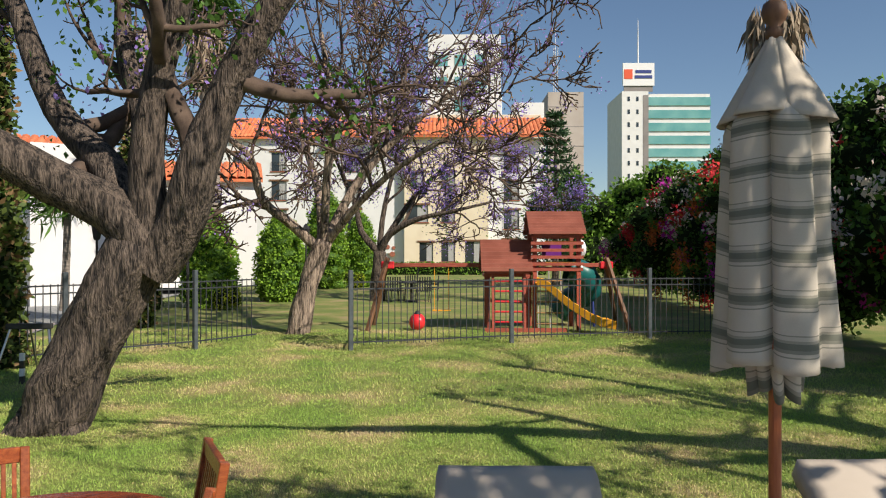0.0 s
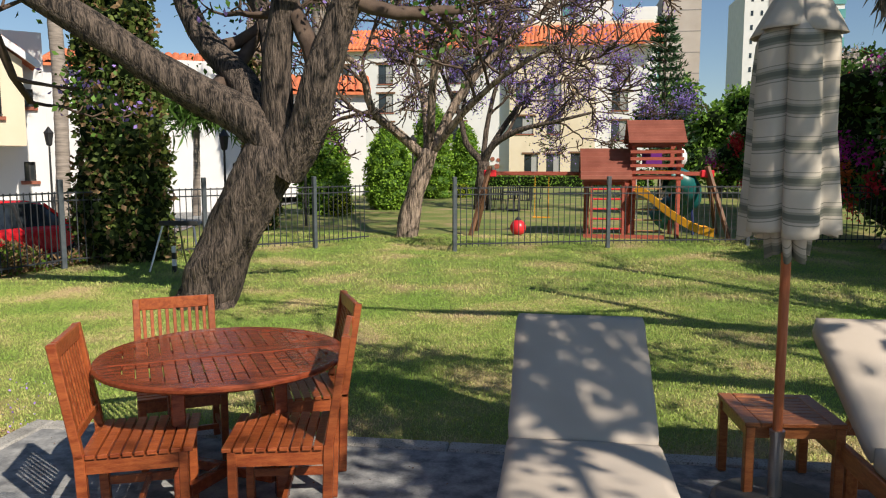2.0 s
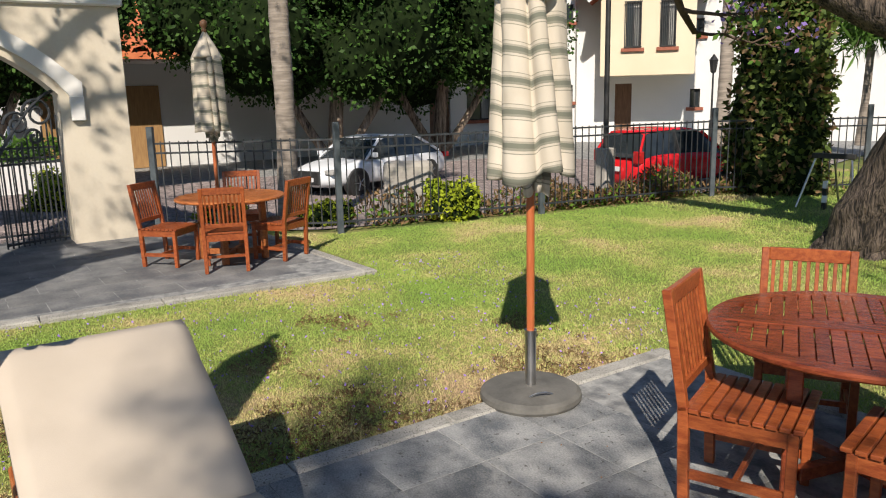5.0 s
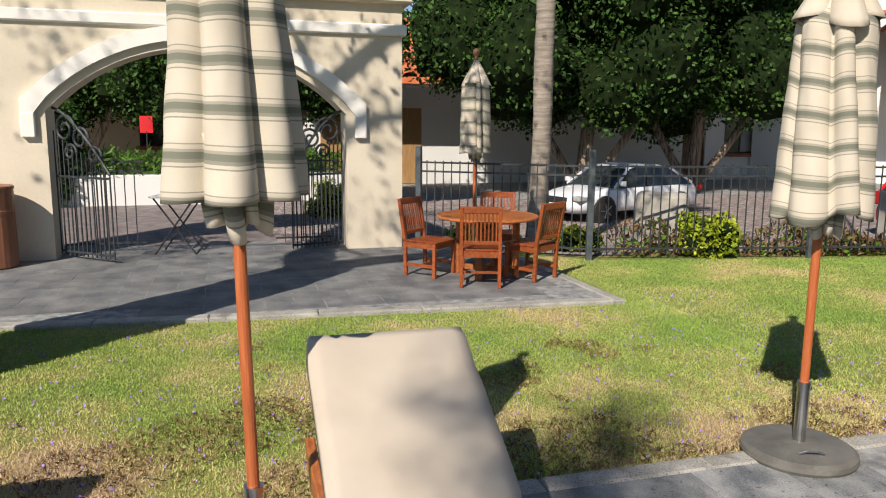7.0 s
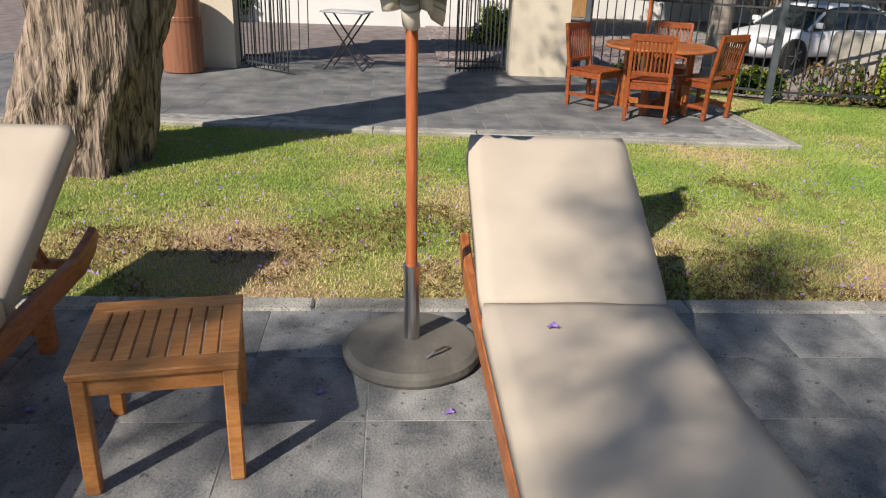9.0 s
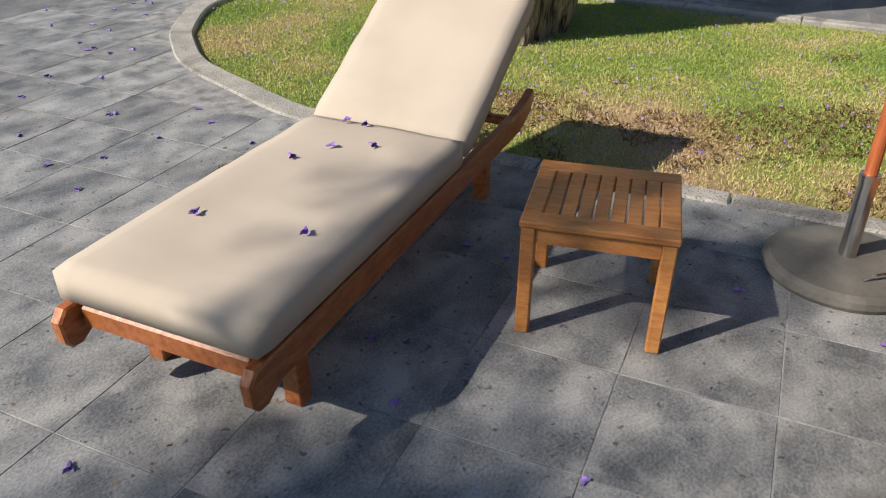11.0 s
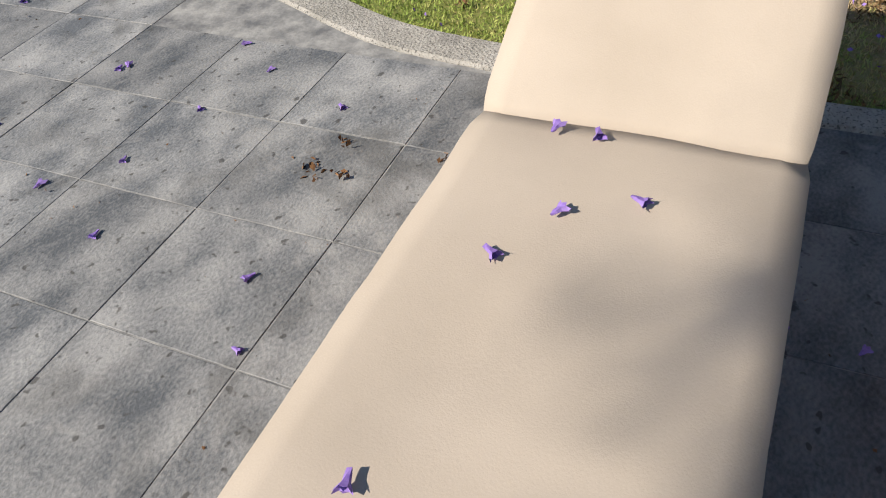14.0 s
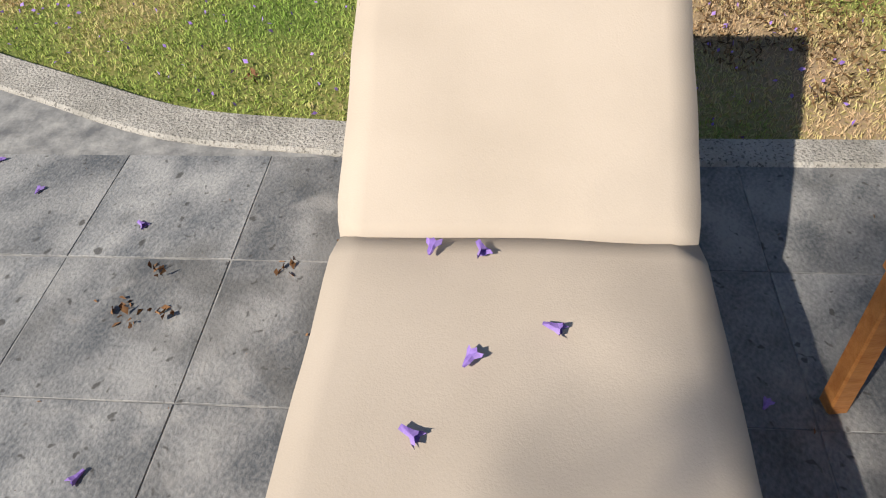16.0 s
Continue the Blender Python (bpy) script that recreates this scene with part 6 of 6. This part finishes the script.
# ---- playground ----
def playset():
    g = empty("play_tower", Matrix.Translation((0, 20.4, -0.03)), "red timber play tower with roofs, yellow slide and swing beam", "playground")
    for x in (3.3, 4.35):
        for y in (-0.55, 0.55):
            part("post", box(x - 0.05, x + 0.05, y - 0.05, y + 0.05, 0, 2.4, 0.006), M_playred, g)
    for x in (2.2, 3.15):
        for y in (-0.5, 0.5):
            part("post", box(x - 0.045, x + 0.045, y - 0.045, y + 0.045, 0, 1.5, 0.006), M_playred, g)
    part("deck", box(3.2, 4.45, -0.62, 0.62, 1.42, 1.5), M_playred, g)
    part("deck", box(2.1, 3.2, -0.55, 0.55, 1.28, 1.36), M_playred, g)
    for k in range(5):
        z = 1.55 + k * 0.165
        part("rail_board", box(3.2, 4.45, -0.67, -0.64, z, z + 0.075), M_playred, g)
        part("rail_board", box(3.2, 4.45, 0.64, 0.67, z, z + 0.075), M_playred, g)
    part("play_panel", box(3.6, 4.1, 0.5, 0.53, 1.75, 2.1), M_plpur, g)
    for k in range(2):
        part("yellow_rail", box(3.55, 4.3, -0.6, -0.56, 1.58 + k * 0.5, 1.64 + k * 0.5, 0.01), M_plyel, g)
    for x0, x1, z0, z1, dy in ((3.15, 4.5, 2.3, 2.85, 0.75), (2.02, 3.24, 1.42, 2.16, 0.8)):
        n = 8
        for s in (-1, 1):
            for k in range(n):
                t0 = k / n
                part("roof_board", beam(((x0), s * dy * (1 - t0 - 0.5 / n), z0 + (z1 - z0) * (t0 + 0.5 / n)), (x1, s * dy * (1 - t0 - 0.5 / n), z0 + (z1 - z0) * (t0 + 0.5 / n) + 0.001), dy / n * 1.25, (z1 - z0) / n * 1.08, 0.003), M_plroof, g)
        part("ridge", box(x0, x1, -0.04, 0.04, z1 - 0.02, z1 + 0.02), M_plroof, g)
        part("eave_beam", box(x0 + 0.08, x1 - 0.08, -dy + 0.04, -dy + 0.08, z0 - 0.06, z0 + 0.02), M_playred, g)
    part("swing_beam", box(-0.3, 2.1, -0.05, 0.05, 1.5, 1.6, 0.008), M_playred, g)
    part("side_beam", box(4.4, 5.2, -0.05, 0.05, 1.5, 1.6, 0.008), M_playred, g)
    for x, o in ((-0.25, -0.42), (5.12, 0.42)):
        for s in (-1, 1):
            part("swing_leg", beam((x, s * 0.05, 1.72), (x + o, s * 0.75, 0), 0.09, 0.09), M_wood_d, g)
        part("bracket", box(x - 0.16, x + 0.16, -0.09, 0.09, 1.46, 1.64, 0.02), M_ball, g)
    for x in (2.3, 3.05):
        part("ladder_rail", beam((x, -0.75, 0), (x, -0.62, 1.35), 0.06, 0.1), M_playred, g)
    for k in range(5):
        part("ladder_rung", cyl((2.3, -0.74 + k * 0.024, 0.22 + k * 0.24), (3.05, -0.74 + k * 0.024, 0.22 + k * 0.24), 0.024, seg=8), M_ball, g)
    for x in (3.35, 3.62, 3.9):
        part("net_rope", cyl((x, -0.95, 0.1), (x, -0.68, 1.42), 0.014, seg=6), M_curtain, g)
    for k in range(5):
        part("net_rung", cyl((3.3, -0.93 + k * 0.05, 0.2 + k * 0.25), (3.95, -0.93 + k * 0.05, 0.2 + k * 0.25), 0.018, seg=6), M_door_y, g)
    part("sand_board", box(2.1, 4.0, -1.0, -0.94, 0, 0.1), M_playred, g)
    path = arc([(3.3, -0.8, 1.12), (3.55, -0.85, 1.02), (3.95, -0.95, 0.68), (4.35, -1.05, 0.4), (4.7, -1.12, 0.22), (5.05, -1.18, 0.14)], 6)
    bm = bmesh.new()
    prev = None
    for i, p in enumerate(path):
        ring = []
        wv = 0.015 * math.sin(i * 2.1)
        for y, z in ((-0.26, 0.16), (-0.24, 0.17 + wv), (-0.2, 0.02), (0.2, 0.02), (0.24, 0.17 + wv), (0.26, 0.16), (0.23, -0.03), (-0.23, -0.03)):
            ring.append(bm.verts.new((p[0], p[1] + y, p[2] + z)))
        if prev:
            for j in range(8):
                bm.faces.new((prev[j], prev[(j + 1) % 8], ring[(j + 1) % 8], ring[j]))
        prev = ring
    part("slide", bm, M_plyel, g, smooth=False)
    pts = arc([(4.2, 0.2, 1.45), (4.6, 0.25, 1.3), (4.75, 0.45, 0.95), (4.4, 0.7, 0.65), (4.1, 0.9, 0.35)], 6)
    tb = tubes([[(Vector(p), 0.33 + 0.02 * (i % 3 == 0)) for i, p in enumerate(pts)]], 18)
    data_ob("tube_slide", tb, M_plgrn, g, smooth=True)
    part("tube_support", cyl((4.9, 0.4, 0), (4.85, 0.4, 0.95), 0.035, seg=8), M_signb, g)
    part("bubble_window", lathe([(0.24, 0), (0.2, 0.08), (0.1, 0.13), (0.02, 0.14)], 16, m=Matrix.Translation((4.47, -0.1, 1.95)) @ Matrix.Rotation(radians(90), 4, "Y")), M_whitep, g)
    for x in (0.9, 1.25):
        part("swing_rope", cyl((x, 0, 0.45), (x, 0, 1.5), 0.008, seg=5), M_plyel, g)
    part("swing_seat", box(0.85, 1.3, -0.08, 0.08, 0.42, 0.45, 0.005), M_plyel, g)
    b = empty("swing_ball", Matrix.Translation((0.5, 19.95, -0.03)), "red plastic buoy ball seat hanging by a rope", "ball")
    part("ball", lathe([(0.05, 0.0), (0.15, 0.05), (0.2, 0.15), (0.2, 0.24), (0.15, 0.34), (0.08, 0.39)], 22), M_ball, b, smooth=True)
    part("cap", lathe([(0.09, 0.385), (0.06, 0.43), (0.02, 0.47)], 14), M_blackp, b)
    part("rope", cyl((0, 0, 0.45), (0, 0.42, 1.5), 0.008, seg=5), M_blackp, b)


playset()


def iron_chair(m):
    g = empty("patio_chair", m, "black metal garden chair under the jacaranda", "chair", "black garden chairs")
    for sx in (-1, 1):
        for sy in (-1, 1):
            part("leg", cyl((sx * 0.25, sy * 0.25, 0), (sx * 0.22, sy * 0.22, 0.43), 0.015, seg=6), M_blackp, g)
        part("arm", box(-0.25, 0.25, sx * 0.26 - 0.015, sx * 0.26 + 0.015, 0.62, 0.65), M_blackp, g)
    for k in range(6):
        part("seat_slat", box(-0.25 + k * 0.085, -0.19 + k * 0.085, -0.25, 0.25, 0.43, 0.45), M_blackp, g)
        part("back_slat", box(-0.28, -0.25, -0.25 + k * 0.09, -0.2 + k * 0.09, 0.45, 0.95), M_blackp, g)
    return g


ic = iron_chair(pose(-0.7, 29.6, -0.035, rz=80))
for x, y, a in ((0.3, 29.4, 100), (-0.2, 30.9, -90), (0.6, 30.6, 180), (-0.9, 30.5, 0)):
    copy_thing(ic, pose(x, y, -0.035, rz=a))
tb_ = empty("patio_table", Matrix.Translation((-0.15, 30.1, -0.035)), "black metal garden table under the jacaranda", "table")
part("top", lathe([(0.5, 0.7), (0.52, 0.71), (0.52, 0.73), (0.5, 0.74)], 24), M_blackp, tb_)
part("pedestal", lathe([(0.25, 0), (0.24, 0.03), (0.05, 0.08), (0.04, 0.7)], 14), M_blackp, tb_)
hd = empty("low_hedge", Matrix.Translation((0, 62, 0)), "low clipped hedge before the hotel", "hedge")
rg = np.random.default_rng(310)
# added block, its near-black colour stands for shade within the hedge
part("inner_filler", box(-9, 9, -0.5, 0.5, -0.1, 0.75), M_core_shade, hd)
data_ob("leaves", cards(np.stack([rg.uniform(-9, 9, 9000), rg.uniform(-0.6, 0.6, 9000), rg.uniform(0, 0.9, 9000)], 1), 0.22, rg), M_lime, hd)
hd2 = empty("dry_hedge", Matrix.Translation((0, 0, -0.04)), "straggly dry hedge along the foot of the fence", "hedge")
P = []
for a, b, n in (((-8.2, 6.6), (-7.6, 9.3), 900), ((-7.6, 9.3), (-7.1, 12.6), 2600), ((-6.9, 13.1), (-5.7, 14.6), 1200)):
    t = rg.random(n)[:, None]
    q = np.array(a) * (1 - t) + np.array(b) * t + rg.normal(size=(n, 2)) * 0.13 + np.array((-0.2, 0))
    P.append(np.concatenate([q, rg.random((n, 1)) ** 1.4 * (0.36 + 0.16 * np.sin(q[:, :1] * 3 + q[:, 1:] * 2))], 1))
P = np.concatenate(P)
data_ob("dry_twig", cards(P, 0.13, rg, aspect=4, up=np.array((0, 0, 0.8))), M_ivydry, hd2)
data_ob("leaves", cards(P[::3], 0.09, rg), M_lime, hd2)

# ---- paving ----
slabs = []
for k in range(4):
    bm = box(-0.2375, 0.2375, -0.2425, 0.2425, -0.03, 0.0, 0.0)
    bmesh.ops.bevel(bm, geom=[e for e in bm.edges if all(v.co.z > -0.001 for v in e.verts)], offset=0.0012, segments=1, affect="EDGES")
    for v in bm.verts:
        v.co.x += 0.0008 * math.sin(k * 9 + v.co.y * 40)
        v.co.y += 0.0008 * math.cos(k * 5 + v.co.x * 30)
    me = bpy.data.meshes.new("slab")
    bm.to_mesh(me)
    bm.free()
    slabs.append(me)


def near_paved(x, y):
    if y > KY - 0.2:
        return False
    if y > -1.3:
        return x > KX + 0.2
    return paved_south(x, y)


def paved_south(x, y, off=0.17):
    c = arc(CURVE, 3)
    inside = False
    pts = c + [(-6.3, 0.0), (-1.9, 0.0)]
    n = len(pts)
    j = n - 1
    for i in range(n):
        if (pts[i][1] > y) != (pts[j][1] > y) and x < (pts[j][0] - pts[i][0]) * (y - pts[i][1]) / (pts[j][1] - pts[i][1]) + pts[i][0]:
            inside = not inside
        j = i
    return not inside and min(math.hypot(x - a, y - b) for a, b in c) > off


rgt = random.Random(4)
far_cells, count = [], 0
cells = []
for i in range(-20, 22):
    for j in range(-22, 12):
        x, y = KX + 0.205 + i * 0.48, -1.35 + 0.245 + j * 0.49
        if x < -10.2 or not near_paved(x, y) or x > 7:
            continue
        cells.append((math.hypot(x + 0.9, y - 0.2), x, y))
cells.sort()
for k, (d, x, y) in enumerate(cells):
    if k < 290:
        ob = data_ob("slate_slab", slabs[rgt.randrange(4)], M_slate, terrace)
        ob.location = (x, y, rgt.uniform(-0.0005, 0.0008))
        ob.rotation_euler = (rgt.uniform(-0.002, 0.002), rgt.uniform(-0.002, 0.002), rgt.uniform(-0.004, 0.004))
    else:
        far_cells.append((x, y, 0.2375, 0.2425))
for i in range(0, 12):
    for j in range(-6, 12):
        x, y = -6.3 - i * 0.4, -2.2 + j * 0.6
        if -10.5 < x < -6.25 + 0.068 * (y - 0) - 0.1 and y < 4.7 and not (-10.2 < x < -9.55 and (y < -1 or y > 2.9)):
            far_cells.append((x, y + 0.3 * (i % 2) - 0.15, 0.196, 0.296))
V, F = [], []
for x, y, a, b in far_cells:
    z = rgt.uniform(-0.002, 0.001)
    k = len(V)
    V += [(x - a, y - b, z), (x + a, y - b, z), (x + a, y + b, z), (x - a, y + b, z), (x - a, y - b, -0.03), (x + a, y - b, -0.03), (x + a, y + b, -0.03), (x - a, y + b, -0.03)]
    F += [(k, k + 1, k + 2, k + 3), (k, k + 4, k + 5, k + 1), (k + 1, k + 5, k + 6, k + 2), (k + 2, k + 6, k + 7, k + 3), (k + 3, k + 7, k + 4, k)]
me = bpy.data.meshes.new("outer_slabs")
me.from_pydata(V, [], F)
tagged(data_ob("outer_slabs", me, M_slate_far, terrace), kind="stuff")

# cobbles of the drive
V, F = [], []
for i in range(125):
    for j in range(150):
        x, y = -7.4 - i * 0.13, 2.0 + j * 0.13 + (i % 2) * 0.065
        lim = fence_x(y) - 0.5
        if x > lim or (x > -10.3 and y < 4.8) or x < -22:
            continue
        k = len(V)
        a = 0.054 + 0.008 * rgt.random()
        g = height(x, y) + 0.02 if y > 4.3 else 0.0
        z = rgt.uniform(0.012, 0.022)
        V += [(x - a, y - a, g - 0.03), (x + a, y - a, g - 0.03), (x + a, y + a, g - 0.03), (x - a, y + a, g - 0.03), (x - a * .7, y - a * .7, g + z), (x + a * .7, y - a * .7, g + z), (x + a * .7, y + a * .7, g + z), (x - a * .7, y + a * .7, g + z)]
        F += [(k + 4, k + 5, k + 6, k + 7), (k, k + 1, k + 5, k + 4), (k + 1, k + 2, k + 6, k + 5), (k + 2, k + 3, k + 7, k + 6), (k + 3, k, k + 4, k + 7)]
me = bpy.data.meshes.new("cobbles")
me.from_pydata(V, [], F)
tagged(data_ob("cobbles", me, M_cobble, drive), kind="stuff")


# ---- grass and fallen blossom ----
def on_lawn(P):
    x, y = P[:, 0], P[:, 1]
    strip = (x < KX - 0.17) & (y > -4.1) & (x > -6.2 + 0.07 * y) & ~((x < -5.6 + 0.0 * y) & (y < 5.3) & (x < -6.0 + 0.072 * y))
    south = np.ones(len(P), bool)
    k = y < -1.0
    south[k] = [not paved_south(a, b, 0.0) for a, b in P[k][:, :2]]
    edge = np.array(arc(CURVE, 6))[:, :2]
    d = np.min(np.hypot(x[k][:, None] - edge[None, :, 0], y[k][:, None] - edge[None, :, 1]), axis=1) > 0.22
    s2 = south.copy()
    s2[k] &= d
    north = (y > KY + 0.16) | ((y > 5.27) & (x < -5.4))
    fence = x > np.interp(y, [3.9, 6.05, 9.25, 12.75, 16, 24], [-9.6, -8.1, -7.5, -6.95, -7.2, -9.2]) + 0.1
    return ((strip & s2 & (y <= KY + 0.16)) | (north & fence)) & ~((y < 5.3) & (x < -5.6) & (x < -6.14 + 0.071 * y - 0.0))


def blades(n, x0, x1, y0, y1, size, seed, name):
    rg = np.random.default_rng(seed)
    P = np.stack([rg.uniform(x0, x1, n), rg.uniform(y0, y1, n), np.full(n, -0.037)], 1)
    P = P[on_lawn(P)]
    up = np.tile(np.array((0, 0, 1.7)), (len(P), 1))
    ob = data_ob(name, cards(P, size, rg, aspect=5, up=up, spread=1.0), M_blade)
    return tagged(ob, "short uneven grass blades, green and straw-dry", "grass", kind="stuff")


blades(330000, -6.2, -2.1, -4.2, 5.6, 0.024, 401, "grass")
blades(330000, -8.6, 6.5, 5.2, 11.0, 0.03, 402, "grass")
blades(120000, -7.5, 9.0, 11.0, 20.0, 0.045, 403, "grass")


def petal_mesh(rg, n=6):
    """A crumpled bell-shaped blossom lying on its side."""
    bm = bmesh.new()
    rings = []
    for k, (x, r) in enumerate(((0, 0.003), (0.012, 0.006), (0.024, 0.008), (0.034, 0.013))):
        rings.append([bm.verts.new((x, r * math.cos(6.283 * i / n) * 1.1 + rg.normal() * 0.001, 0.007 + r * 0.75 * math.sin(6.283 * i / n) + rg.normal() * 0.001)) for i in range(n)])
    for a, b in zip(rings, rings[1:]):
        for i in range(n):
            bm.faces.new((a[i], a[(i + 1) % n], b[(i + 1) % n], b[i]))
    for i in range(n):
        a, b = rings[-1][i], rings[-1][(i + 1) % n]
        v = bm.verts.new((0.042 + rg.normal() * 0.003, (a.co.y + b.co.y) * 0.75, max(0.001, (a.co.z + b.co.z) * 0.52)))
        bm.faces.new((a, v, b))
    me = bpy.data.meshes.new("blossom")
    bm.to_mesh(me)
    bm.free()
    return me


rg = np.random.default_rng(410)
bells = [petal_mesh(rg) for _ in range(4)]


def fallen(x, y, z, a, s=1.0, tilt=0.0):
    ob = data_ob("fallen_blossom", bells[rgt.randrange(4)], M_petal)
    tagged(ob, "wilted violet jacaranda blossom lying where it fell", "flower", "fallen blossoms")
    ob.matrix_world = Matrix.Translation((x, y, z)) @ Matrix.Rotation(a, 4, "Z") @ Matrix.Scale(s, 4)
    return ob


for x, y, z, a in ((-0.718, -0.718, 0.482, 1.0), (-0.834, -0.63, 0.482, 2.6), (-1.13, -0.62, 0.48, 0.4), (-1.09, -0.71, 0.48, 3.0), (-0.93, -0.5, 0.482, 1.2), (-0.265, -0.35, 0.482, 0.5), (-0.231, -0.733, 0.482, 0.2), (-0.9, 1.72, 0.482, 2.0), (0.0, 1.7, 0.48, 1.0)):
    fallen(x, y, z, a, 0.95)
for x, y in ((-1.68, -2.66), (-1.53, -2.19), (-1.68, -1.68), (-1.8, -2.07), (-0.87, -1.49), (-0.63, -1.4), (-1.2, -2.25), (-1.98, -2.26), (-0.87, -2.07), (-1.1, 0.01), (-1.13, -0.14),
             (-0.43, -0.23), (-0.17, 0.01), (-0.06, 0.62), (0.45, -0.72), (-1.25, 0.94), (-1.09, 1.4), (-0.96, -2.44), (-1.69, -2.7), (-1.22, -2.92), (-0.3, 2.7), (-1.2, 2.6)):
    fallen(x, y, 0.002, rg.uniform(0, 6.28), rg.uniform(0.8, 1.1))
for _ in range(50):
    x, y = rg.uniform(-4.6, -1.0), rg.uniform(-5.5, -3.0)
    if paved_south(x, y, 0.3):
        fallen(x, y, 0.002, rg.uniform(0, 6.28), rg.uniform(0.8, 1.1))
n = 2600
P = np.stack([rg.uniform(-6.1, -2.15, n), rg.uniform(-4, 6.5, n), np.full(n, -0.012)], 1)
P = P[on_lawn(P)]
tagged(data_ob("blossom_litter", cards(P, 0.022, rg, aspect=1.5), M_petal), "violet blossoms scattered through the grass", "flowers", kind="stuff")
n = 42000
P = np.stack([rg.uniform(-5.2, -2.15, n), rg.uniform(-1.0, 5.4, n), rg.uniform(-0.03, -0.008, n)], 1)
den = np.array([noise.noise(Vector((a * 1.1, b * 1.1, 3.0))) + 0.5 * noise.noise(Vector((a * 4, b * 4, 9.0))) for a, b in P[:, :2]])
P = P[(den > 0.3 * (-2.6 - P[:, 0]) - 0.02) & on_lawn(P)]
tagged(data_ob("dry_thatch", cards(P, 0.035, rg, aspect=4, up=np.array((0, 0, 0.25))), M_ivydry), "straw-brown dry thatch and bare patches in the grass", "dry grass", kind="stuff")
n = 260
P = np.stack([rg.uniform(-2, 1.0, n), rg.uniform(-3.5, 5.3, n), np.full(n, 0.003)], 1)
tagged(data_ob("leaf_litter", cards(P, 0.014, rg, aspect=1.5), M_dead), "tiny dry leaf crumbs on the paving", "litter", kind="stuff")
for x, y in ((-1.347, -1.603), (-1.509, -1.185), (-1.481, -1.542), (-1.328, -1.48), (-1.297, -1.55), (-2.5, -1.55)):
    ob = tagged(data_ob("dead_leaf", cards(np.array([(0, 0, 0.0)] * 9) + rg.normal(size=(9, 3)) * np.array((0.015, 0.015, 0.002)), 0.03, rg), M_dead), "crumpled brown dead leaf on the slate", "leaf", "dead leaves")
    ob.location = (x, y, 0.006 if x > -2 else 0.0)
